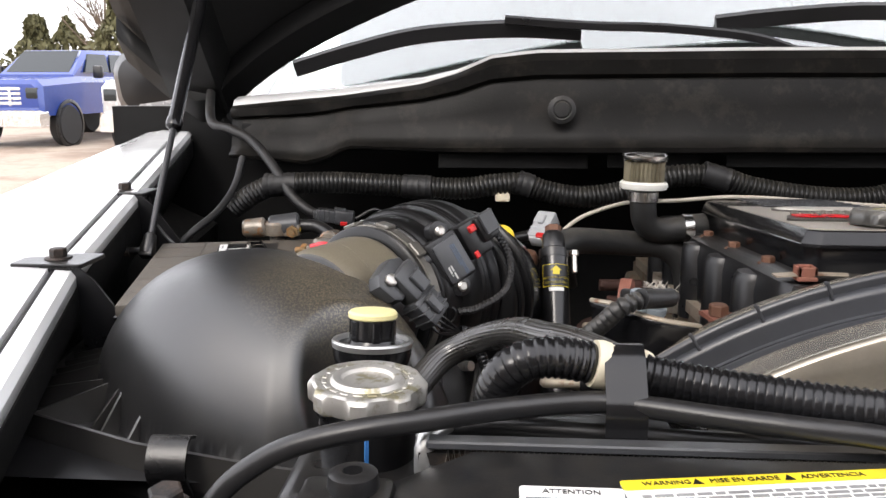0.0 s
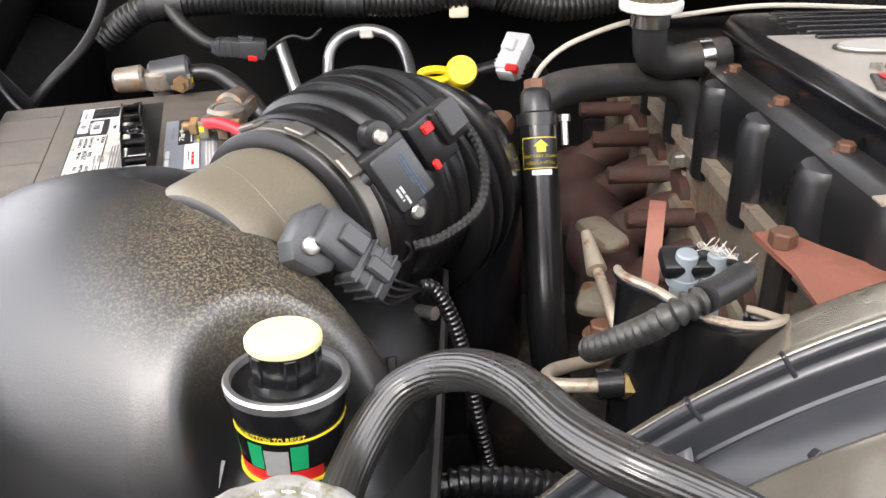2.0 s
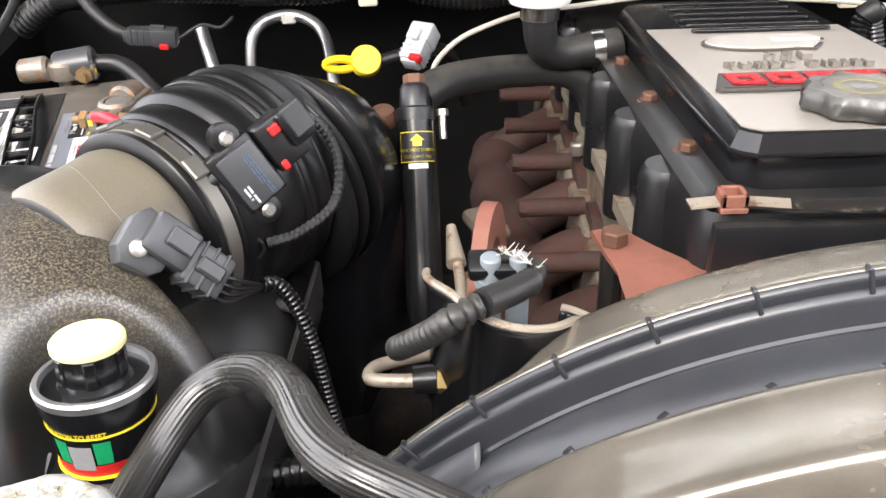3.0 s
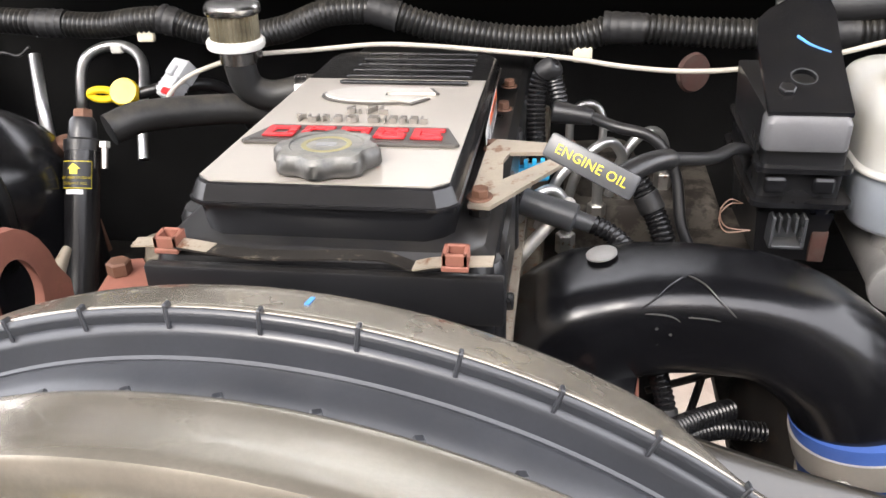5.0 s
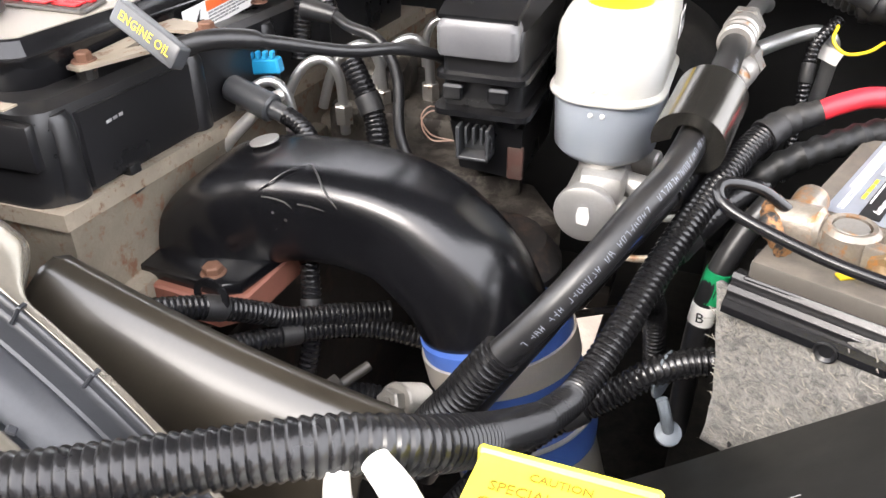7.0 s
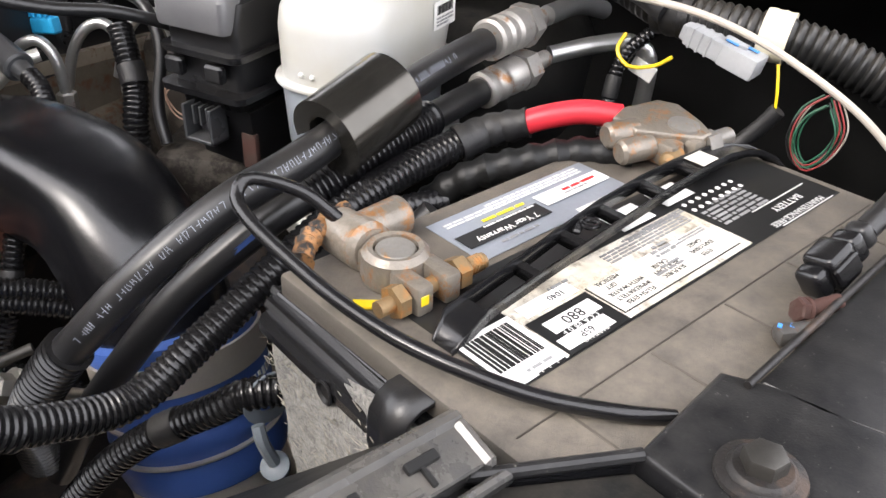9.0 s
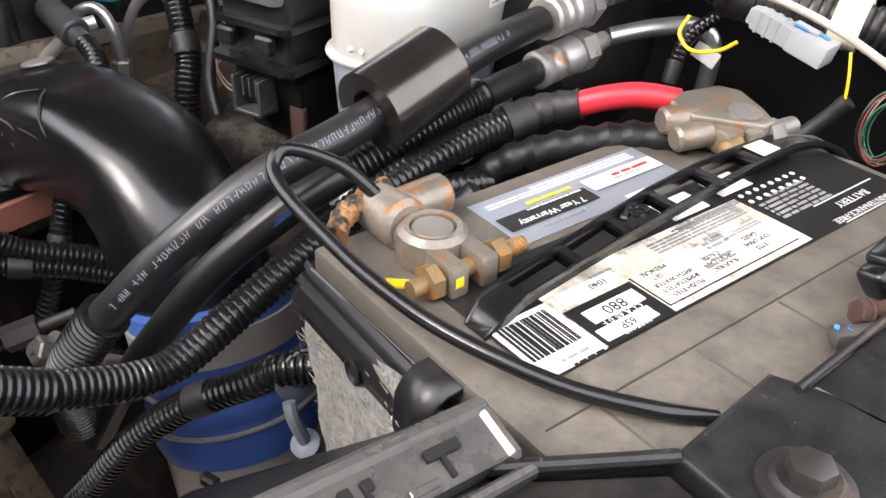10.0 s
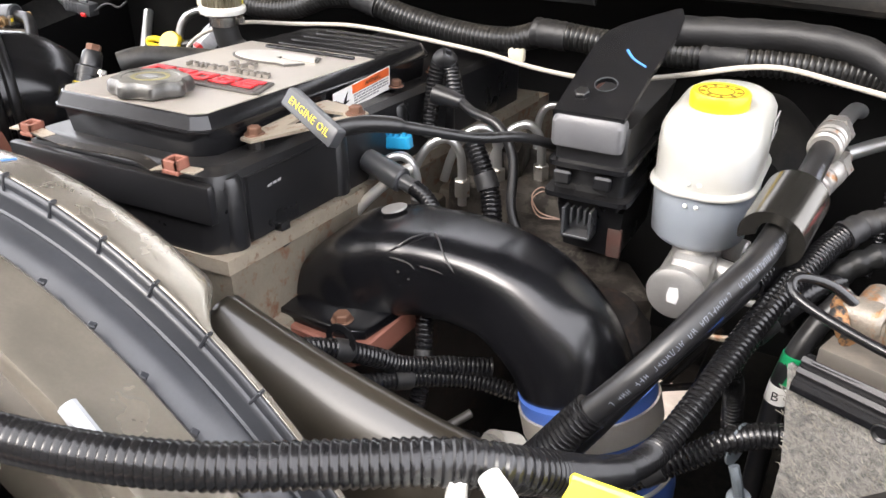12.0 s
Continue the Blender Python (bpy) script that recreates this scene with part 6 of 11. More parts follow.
def handle(m, t):
    """Flat carrying strap, bowed up over the lid, with deep square windows and a drooping tail: one moulded piece."""
    edges = [(0.019, 0.0850, 0.0995, 0.001), (0.033, 0.0770, 0.0970, 0.005), (0.046, 0.0770, 0.0945, 0.008), (0.080, 0.0745, 0.0925, 0.011), (0.085, 0.0742, 0.0922, 0.0113), (0.116, 0.0700, 0.0900, 0.013), (0.121, 0.0695, 0.0897, 0.0132), (0.152, 0.0650, 0.0868, 0.0138),
             (0.157, 0.0644, 0.0863, 0.0138), (0.193, 0.0612, 0.0828, 0.0138), (0.198, 0.0609, 0.0822, 0.0138), (0.232, 0.0595, 0.0790, 0.0130), (0.238, 0.0595, 0.0785, 0.0128), (0.268, 0.0605, 0.0765, 0.0120), (0.286, 0.0640, 0.0775, 0.0108), (0.297, 0.0700, 0.0815, 0.0090), (0.304, 0.0790, 0.0890, 0.0050), (0.308, 0.0900, 0.0985, -0.004), (0.310, 0.0990, 0.1060, -0.014)]
    window = {0.046, 0.085, 0.121, 0.157, 0.198}
    bm = bmesh.new()
    rows = []
    for y, xa, xb, h in edges:
        lip = 0.0022 if 0.03 < y < 0.27 else 0.0008
        rows.append([bm.verts.new(m @ Vector(p)) for p in ((xa, y, h - 0.004), (xa + 0.0004, y, h + lip), (xa + 0.0016, y, h + lip), (xa + 0.0024, y, h), (xb - 0.0024, y, h), (xb - 0.0016, y, h + lip), (xb - 0.0004, y, h + lip), (xb, y, h - 0.004))])
    for i in range(len(edges) - 1):
        for k in range(7):
            if k == 3 and edges[i][0] in window:
                continue
            bm.faces.new((rows[i][k], rows[i][k + 1], rows[i + 1][k + 1], rows[i + 1][k]))
    # inner walls of the windows
    for i in range(len(edges) - 1):
        if edges[i][0] in window:
            quad = [rows[i][3], rows[i][4], rows[i + 1][4], rows[i + 1][3]]
            low = [bm.verts.new(v.co - Vector((0, 0, 0.006))) for v in quad]
            for k in range(4):
                bm.faces.new((quad[k], quad[(k + 1) % 4], low[(k + 1) % 4], low[k]))
    strap = part("handle", bm, BLACK_CLEAN, t, "black carrying strap with square windows")
    strap.modifiers.new("thick", "SOLIDIFY").thickness = 0.0012
    bm = bmesh.new()
    sweep(bm, [m @ Vector((0.0772 + 0.0042 * math.cos(2 * math.pi * k / 20), 0.135 + 0.0042 * math.sin(2 * math.pi * k / 20), 0.0140)) for k in range(21)], 0.0016, 8, close=False)
    box(bm, (0.0045, 0.018, 0.003), m @ Matrix.Translation((0.0725, 0.132, 0.0125)) @ Matrix.Rotation(0.5, 4, "Z"), 0.001, 1)
    part("handle_eye", bm, BLACK_CLEAN, strap)
    part("paper_scrap", slab(m, 0.0600, 0.0765, 0.240, 0.256, 0.0138), LABEL_CREAM, strap, "worn cream paper scrap")


def dress_battery(t, m, lid):
    """Labels, strap and print, in the battery's own plan: x from the post side, y along."""
    part("silver_label", slab(m, 0.009, 0.0535, 0.081, 0.207, 0.0003), SILVER_LABEL, lid, "silver-blue foil label")
    lab = part("black_label", slab(m, 0.0585, 0.1335, 0.022, 0.300, 0.0003), INK, lid, "black printed label")
    part("white_label", slab(m, 0.0945, 0.1325, 0.0235, 0.0570, 0.0008), LABEL_WHITE, lid, "white bar-code label")
    part("worn_white", slab(m, 0.084, 0.1320, 0.057, 0.206, 0.0007), WORN_WHITE, lid, "scuffed white label field")
    for x0, x1, y0, y1, mat in ((0.105, 0.133, 0.058, 0.100, INK), (0.110, 0.119, 0.064, 0.096, LABEL_WHITE), (0.1225, 0.1305, 0.060, 0.092, LABEL_WHITE), (0.1035, 0.1285, 0.1015, 0.1995, INK), (0.104, 0.128, 0.102, 0.134, LABEL_CREAM), (0.104, 0.128, 0.1345, 0.1625, LABEL_CREAM), (0.104, 0.128, 0.163, 0.199, LABEL_CREAM), (0.094, 0.103, 0.062, 0.098, LABEL_WHITE),
                                (0.024, 0.036, 0.149, 0.204, LABEL_WHITE), (0.029, 0.042, 0.084, 0.146, INK), (0.0640, 0.082, 0.160, 0.188, LABEL_WHITE), (0.0630, 0.080, 0.202, 0.228, LABEL_WHITE)):
        part("print_field", slab(m, x0, x1, y0, y1, 0.0013 if mat is INK else 0.0018), mat, lab)
    rng = random.Random(5)
    y = 0.0265
    for k in range(17):
        w = rng.choice((0.0006, 0.0009, 0.0014))
        part("code_bar", slab(m, 0.098, 0.122, y - w / 2, y + w / 2, 0.0013), INK, lab)
        y += w + rng.choice((0.0005, 0.0009))
    # words read from the near side: their line runs along -x in plan
    def words(text, size, x, y, mat, z=0.0023, name="print"):
        part(name, lettering(text, size, m @ Matrix.Translation((x, y, z)) @ Matrix.Rotation(radians(-90), 4, "Z"), 0.0002), mat, lab)
    words("880", 0.0090, 0.1145, 0.080, INK)
    words("CCA @ 0 F", 0.0050, 0.1205, 0.079, INK_WHITE, 0.0018)
    words("65P", 0.0060, 0.1265, 0.076, INK)
    words("1040", 0.0055, 0.0985, 0.086, INK)
    for text, x, y in (("FLUSH EYES", 0.1245, 0.1185), ("IMMEDIATELY", 0.1200, 0.1185), ("WITH WATER", 0.1155, 0.1185), ("GET", 0.1105, 0.1130), ("MEDICAL", 0.1060, 0.1150),
                       ("SULFURIC", 0.1225, 0.1480), ("ACID CAN", 0.1180, 0.1480), ("CAUSE", 0.1135, 0.1480), ("EYES", 0.1225, 0.1765), ("EXPLOSIVE", 0.1175, 0.1790), ("GASES", 0.1130, 0.1790)):
        words(text, 0.0041, x, y, INK, 0.0023, "warning_word")
    words("PART NO", 0.0040, 0.1300, 0.078, INK_WHITE, 0.0018)
    words("MAINTENANCE-FREE", 0.0058, 0.1295, 0.258, INK_WHITE, 0.001)
    words("BATTERY", 0.0072, 0.120, 0.262, INK_WHITE, 0.001)
    words("7 Year Warranty", 0.0066, 0.0385, 0.115, LABEL_WHITE, 0.0018)
    for x in (0.113, 0.1325):
        part("print_rule", slab(m, x, x + 0.0008, 0.236, 0.292, 0.0008), INK_WHITE, lab)
    for row in (0, 1):
        for k in range(8):
            bm = bmesh.new()
            lathe(bm, [(0.0016, 0), (0.0016, 0.0003)], m @ Matrix.Translation((0.084 + 0.007 * row, 0.212 + 0.0068 * k, 0.0009)), 12)
            part("print_dot", bm, LABEL_WHITE, lab)
    Rz = Matrix.Rotation(radians(-90), 4, "Z")
    for (x, y, w, h, n, mat, z) in ((0.1055, 0.160, 0.016, 0.010, 3, INK_GREY, 0.0024), (0.092, 0.165, 0.070, 0.012, 5, INK_GREY, 0.0014), (0.102, 0.234, 0.044, 0.022, 6, INK_GREY, 0.0009), (0.0290, 0.177, 0.040, 0.004, 1, RED, 0.0024), (0.0325, 0.172, 0.030, 0.0025, 1, INK_GREY, 0.0024), (0.0500, 0.172, 0.066, 0.0065, 1, INK_WHITE, 0.0011), (0.0305, 0.115, 0.055, 0.0022, 1, INK_WHITE, 0.0018), (0.118, 0.149, 0.022, 0.006, 2, INK_GREY, 0.0024), (0.107, 0.181, 0.030, 0.004, 2, INK_GREY, 0.0024), (0.0935, 0.090, 0.020, 0.003, 1, INK_GREY, 0.0024), (0.0870, 0.180, 0.050, 0.004, 2, INK_GREY, 0.0014), (0.1325, 0.043, 0.024, 0.002, 1, INK, 0.0014),
                                    (0.0155, 0.143, 0.11, 0.008, 3, INK_WHITE, 0.0009), (0.128, 0.040, 0.022, 0.003, 1, INK_GREY, 0.0014), (0.0245, 0.118, 0.046, 0.004, 1, INK_YELLOW, 0.0011), (0.0465, 0.110, 0.040, 0.003, 1, INK_GREY, 0.0011)):
        part("small_print", bars(bmesh.new(), m @ Matrix.Translation((x, y, z)) @ Rz, w, h, n, seed=int(x * 1000 + y * 100)), mat, lab)
    handle(m, t)


t, m, lid, L, Wd = battery((-0.242, 1.126, 1.182), 166.4, "dusty car battery with a silver-blue label beside the air cleaner")
dress_battery(t, m, lid)
single("battery_tray", cube((-0.46, 0.80, 0.975), (-0.16, 1.16, 0.99), 0.003), BLACK, "black battery tray on the inner fender", "tray", "battery trays")


def cable_clamp(name, place, turn, label):
    """Corroded lead post clamp with its bolt."""
    t = thing(name, place, label, "battery clamp", "battery clamps")
    m = Matrix.Translation(place) @ Matrix.Rotation(radians(turn), 4, "Z") @ Matrix.Scale(1.0, 4)
    bm = bmesh.new()
    lathe(bm, [(0.0095, -0.012), (0.0105, 0.0165), (0.0095, 0.0180), (0.002, 0.0182)], m, 28)
    part("post", bm, POST_GREY, t, "round lead post")
    bm = bmesh.new()
    lathe(bm, [(0.0108, 0.001), (0.0165, 0.001), (0.0175, 0.004), (0.0168, 0.0160), (0.0140, 0.0190), (0.0112, 0.0185), (0.0108, 0.001)], m, 32)
    clamp = part("clamp_ring", bm, LEAD, t)
    bm = bmesh.new()
    rod(bm, m @ Vector((-0.004, 0.014, 0.012)), m @ Vector((-0.004, 0.044, 0.010)), 0.0135, 18, 0.0125, 0.003)
    part("barrel", bm, LEAD, clamp)
    bm = bmesh.new()
    box(bm, (0.026, 0.034, 0.015), m @ Matrix.Translation((0.0, 0.028, 0.008)), 0.004)
    part("neck", bm, LEAD, clamp)
    for s in (-1, 1):
        bm = bmesh.new()
        box(bm, (0.010, 0.022, 0.016), m @ Matrix.Translation((s * 0.0085, -0.022, 0.008)), 0.002)
        part("jaw", bm, LEAD, clamp)
    bm = bmesh.new()
    rod(bm, m @ Vector((-0.030, -0.024, 0.008)), m @ Vector((0.036, -0.024, 0.008)), 0.0042, 12)
    prism(bm, hexagon(0.0085), m @ Matrix.Translation((0.015, -0.024, 0.008)) @ Matrix.Rotation(radians(90), 4, "Y"), 0.008, 0.001, 1)
    prism(bm, hexagon(0.0085), m @ Matrix.Translation((-0.022, -0.024, 0.008)) @ Matrix.Rotation(radians(90), 4, "Y"), 0.007, 0.001, 1)
    for k in range(6):
        lathe(bm, [(0.0042, -0.0005), (0.0048, 0.0), (0.0042, 0.0005)], m @ Matrix.Translation((0.0245 + 0.0018 * k, -0.024, 0.008)) @ Matrix.Rotation(radians(90), 4, "Y"), 12)
    part("clamp_bolt", bm, LEAD_BOLT, clamp, "corroded orange-brown bolt")
    bm = bmesh.new()
    box(bm, (0.0045, 0.0006, 0.005), m @ Matrix.Translation((-0.0095, -0.0332, 0.009)), 0.0002, 1)
    part("paint_dab", bm, YELLOW, clamp, "yellow paint dab")
    return t, m


POST_GREY = surface("dull grey lead post", (0.24, 0.225, 0.205), 0.42, metal=0.5, vary=0.25, second=(0.30, 0.16, 0.06), second_amount=0.15, second_scale=120.0, bump=0.3)
LEAD_BOLT = surface("orange-corroded bolt", (0.24, 0.16, 0.08), 0.55, metal=0.5, vary=0.3, second=(0.34, 0.16, 0.05), second_amount=0.35, second_scale=90.0, bump=0.5)

t, m = cable_clamp("cable_clamp", (-0.305, 1.128, 1.186), 95, "grey corroded cable clamp on the far battery")
bm = bmesh.new()
rod(bm, (-0.315, 1.128, 1.196), (-0.275, 1.135, 1.199), 0.0165, 20, 0.018, 0.003)
part("sleeve", bm, GREY_PLASTIC, t)
single("battery_cable", hose([(-0.278, 1.135, 1.198), (-0.245, 1.13, 1.196), (-0.205, 1.10, 1.17), (-0.18, 1.08, 1.12), (-0.17, 1.06, 1.0)], 0.009), RUBBER, "black cable from the far battery clamp", "cable")
t, m = cable_clamp("cable_clamp", (-0.212, 1.010, 1.186), -10, "grey corroded cable clamp with a red wire")
bm = hose([(-0.225, 0.985, 1.198), (-0.205, 0.965, 1.205), (-0.185, 0.955, 1.198), (-0.175, 0.95, 1.17)], 0.005)
part("red_lead", bm, RED_CABLE, t, "short red lead")

# ---- harnesses and hoses at the back of the bay ----
HARNESS = [(-0.41, 1.27, 1.20), (-0.374, 1.268, 1.224), (-0.337, 1.268, 1.237), (-0.256, 1.268, 1.241), (-0.191, 1.266, 1.239), (-0.13, 1.266, 1.236), (-0.06, 1.264, 1.234), (-0.01, 1.262, 1.241), (0.03, 1.262, 1.242), (0.065, 1.262, 1.231),
           (0.115, 1.26, 1.224), (0.175, 1.26, 1.232), (0.235, 1.255, 1.254), (0.30, 1.25, 1.257), (0.36, 1.25, 1.240), (0.45, 1.245, 1.228), (0.52, 1.24, 1.229), (0.575, 1.235, 1.244), (0.65, 1.23, 1.242), (0.72, 1.22, 1.243), (0.79, 1.205, 1.248), (0.87, 1.20, 1.252), (0.94, 1.195, 1.25), (0.985, 1.18, 1.240), (1.03, 1.16, 1.230), (1.08, 1.15, 1.230), (1.14, 1.15, 1.224), (1.20, 1.15, 1.205)]


CONDUIT_DUSTY = surface("dusty black conduit", (0.012, 0.012, 0.012), 0.34, dust=0.22, bump=0.1, rough_vary=0.1)


def main_harness():
    t = thing("wiring_harness", (0.36, 1.25, 1.18), "thick corrugated black wiring harness along the firewall", "wiring harness")
    part("conduit", corrugated(HARNESS, 0.0165, 0.0066, 0.14, 18), CONDUIT_DUSTY, t)
    for k in (2, 5, 8, 13, 17, 20, 24):
        bm = bmesh.new()
        a, b = Vector(HARNESS[k]), Vector(HARNESS[k + 1])
        d = (b - a) * 0.5
        c, _ = spline([a - d * 0.5, a, a + d * 0.7], 0.004)
        sweep(bm, c, lambda i, s: 0.0178 + 0.0008 * math.sin(i * 2.3), 16)
        part("tape_wrap", bm, TAPE, t)
    bm = bmesh.new()
    sweep(bm, spline([(1.098, 1.15, 1.2295), (1.118, 1.15, 1.228)], 0.004)[0], lambda i, s: 0.0186 + 0.0006 * (i % 2), 16)
    part("cream_tape", bm, CREAM_TAPE, t, "cream masking tape band")
    bm = hose([(0.735, 1.215, 1.270), (0.80, 1.205, 1.277), (0.87, 1.20, 1.281), (0.93, 1.19, 1.276), (0.98, 1.17, 1.255), (1.03, 1.15, 1.235)], lambda i, s: 0.017 - 0.003 * s + 0.0006 * math.sin(i), 0.006)
    part("taped_branch", bm, TAPE, t, "cloth-taped upper branch")
    for x, y, z in ((0.0, 1.258, 1.225), (0.535, 1.23, 1.215)):
        bm = bmesh.new()
        box(bm, (0.022, 0.01, 0.018), Matrix.Translation((x, y, z)), 0.003)
        part("tape_tail", bm, CREAM_TAPE, t)
    return t


main_harness()


def connector(name, place, turn_z, tilt, size, mat, label, group=""):
    t = thing(name, place, label, "connector", group)
    m = Matrix.Translation(place) @ Matrix.Rotation(radians(turn_z), 4, "Z") @ Matrix.Rotation(radians(tilt), 4, "Y")
    l, w, h = size
    bm = bmesh.new()
    box(bm, (l * 0.55, w, h), m @ Matrix.Translation((-l * 0.22, 0, 0)), h * 0.12)
    box(bm, (l * 0.25, w * 0.8, h * 0.8), m @ Matrix.Translation((-l * 0.45, 0, 0)), h * 0.12)
    for k in range(3):
        box(bm, (l * 0.03, w * 1.06, h * 1.06), m @ Matrix.Translation((-l * 0.40 + l * 0.12 * k, 0, 0)), h * 0.03, 1)
    part("socket", bm, mat, t)
    bm = bmesh.new()
    box(bm, (l * 0.48, w * 1.1, h * 1.1), m @ Matrix.Translation((l * 0.24, 0, 0)), h * 0.12)
    box(bm, (l * 0.3, w * 0.3, h * 0.25), m @ Matrix.Translation((l * 0.1, 0, h * 0.6)), h * 0.05, 1)
    part("plug", bm, mat, t)
    return t, m


t, m = connector("wire_connector", (-0.245, 1.235, 1.195), 4, 6, (0.056, 0.020, 0.018), GREY_PLASTIC, "grey wire connector with a red tab hanging below the harness", "wire connectors")
bm = bmesh.new()
box(bm, (0.010, 0.006, 0.006), m @ Matrix.Translation((0.014, -0.011, -0.008)), 0.001, 1)
part("red_tab", bm, RED, t)
single("thin_wire", hose([(-0.215, 1.235, 1.192), (-0.19, 1.24, 1.205), (-0.17, 1.245, 1.20), (-0.155, 1.25, 1.21)], 0.002, 0.004, 8), RUBBER, "thin black wire from a connector", "wire", "loose thin wires")
t, m = connector("wire_connector", (0.058, 1.20, 1.187), 60, -38, (0.048, 0.026, 0.022), GREY_LIGHT, "white wire connector with a red lock behind the filler tube", "wire connectors")
bm = bmesh.new()
box(bm, (0.008, 0.014, 0.010), m @ Matrix.Translation((-0.022, -0.008, 0.008)), 0.0015, 1)
part("red_lock", bm, RED, t)
single("vacuum_line", hose([(-0.505, 1.50, 1.42), (-0.475, 1.38, 1.33), (-0.43, 1.34, 1.315), (-0.39, 1.32, 1.298), (-0.345, 1.275, 1.262), (-0.315, 1.25, 1.225), (-0.285, 1.235, 1.203), (-0.268, 1.235, 1.197)], 0.0075, 0.008), TAPE, "taped black hood wiring drop to the harness", "wire", "loose thin wires")
single("side_wire", hose([(-0.40, 1.30, 1.275), (-0.405, 1.27, 1.235), (-0.415, 1.22, 1.205), (-0.44, 1.18, 1.18), (-0.47, 1.16, 1.15)], 0.0055, 0.008), TAPE, "black taped wire along the inner fender", "wire", "loose thin wires")
single("hood_cable", hose([(-0.50, 1.17, 1.235), (-0.475, 1.13, 1.205), (-0.44, 1.09, 1.185), (-0.40, 1.06, 1.168)], 0.0025, 0.008, 8), RUBBER, "thin bare cable by the strut", "wire", "loose thin wires")


def cream_cable():
    pts = [(0.070, 1.13, 1.172), (0.078, 1.13, 1.192), (0.098, 1.135, 1.210), (0.125, 1.14, 1.222), (0.17, 1.15, 1.233), (0.232, 1.18, 1.231), (0.30, 1.19, 1.235), (0.35, 1.19, 1.235), (0.416, 1.19, 1.231), (0.514, 1.18, 1.226), (0.578, 1.17, 1.220), (0.642, 1.16, 1.219), (0.70, 1.145, 1.228), (0.774, 1.12, 1.251), (0.822, 1.12, 1.264), (0.865, 1.12, 1.269), (0.92, 1.12, 1.261), (0.97, 1.11, 1.256), (1.006, 1.10, 1.255), (1.054, 1.10, 1.251), (1.093, 1.10, 1.242), (1.133, 1.10, 1.226), (1.18, 1.10, 1.200), (1.22, 1.09, 1.17)]
    single("cream_cable", hose(pts, 0.0028, 0.008, 10), CREAM, "cream-coloured cable laid across the engine bay", "cable")


cream_cable()


def breather():
    t = thing("breather_filter", (0.178, 1.10, 1.24), "small chrome-topped crankcase breather filter on a rubber elbow", "breather filter")
    m = at_frame((0.178, 1.098, 1.258), (0.02, 0.02, 1))
    bm = bmesh.new()
    lathe(bm, [(0.0245, 0.004), (0.0245, 0.036)], m, 60, wobble=lambda a, r, h: 1 + 0.035 * math.cos(30 * a))
    part("element", bm, SCREEN_MESH, t, "pleated brown gauze element")
    for h0, r, nm in ((0.0, 0.0300, "base_ring"), (0.035, 0.0285, "cap")):
        bm = bmesh.new()
        lathe(bm, [(r * 0.8, h0), (r - 0.001, h0), (r, h0 + 0.002), (r, h0 + 0.007), (r - 0.002, h0 + 0.0095), (0.002, h0 + 0.0105)], m, 40)
        part(nm, bm, STAINLESS if nm == "cap" else WHITE_PLASTIC, t, "polished cap" if nm == "cap" else "")
    bm = bmesh.new()
    box(bm, (0.003, 0.002, 0.030), m @ Matrix.Translation((0.004, -0.0262, 0.020)), 0.0005, 1)
    part("yellow_strip", bm, INK_YELLOW, t)
    bm = hose([(0.178, 1.098, 1.258), (0.179, 1.099, 1.235), (0.184, 1.103, 1.213), (0.202, 1.110, 1.202), (0.225, 1.115, 1.203), (0.262, 1.122, 1.206)], lambda i, s: 0.0165 + 0.001 * (1 if s > 0.7 else 0), 0.006, 20)
    part("elbow", bm, RUBBER_DUSTY, t, "dusty rubber elbow")
    for place, axis in (((0.1785, 1.0985, 1.248), (0.02, 0.02, 1)), ((0.238, 1.117, 1.204), (1, 0.15, 0.05))):
        mm = at_frame(place, axis)
        bm = bmesh.new()
        lathe(bm, [(0.0172, -0.006), (0.0190, -0.006), (0.0190, 0.006), (0.0172, 0.006)], mm, 32)
        box(bm, (0.020, 0.008, 0.010), mm @ Matrix.Translation((0.004, -0.022, 0)), 0.002, 1)
        bolt(bm, mm @ Vector((0.013, -0.022, 0)), mm.to_3x3() @ Vector((1, 0, 0)), 0.005, 0.006)
        part("worm_clamp", bm, STAINLESS, t, "stainless worm-drive clamp")


breather()


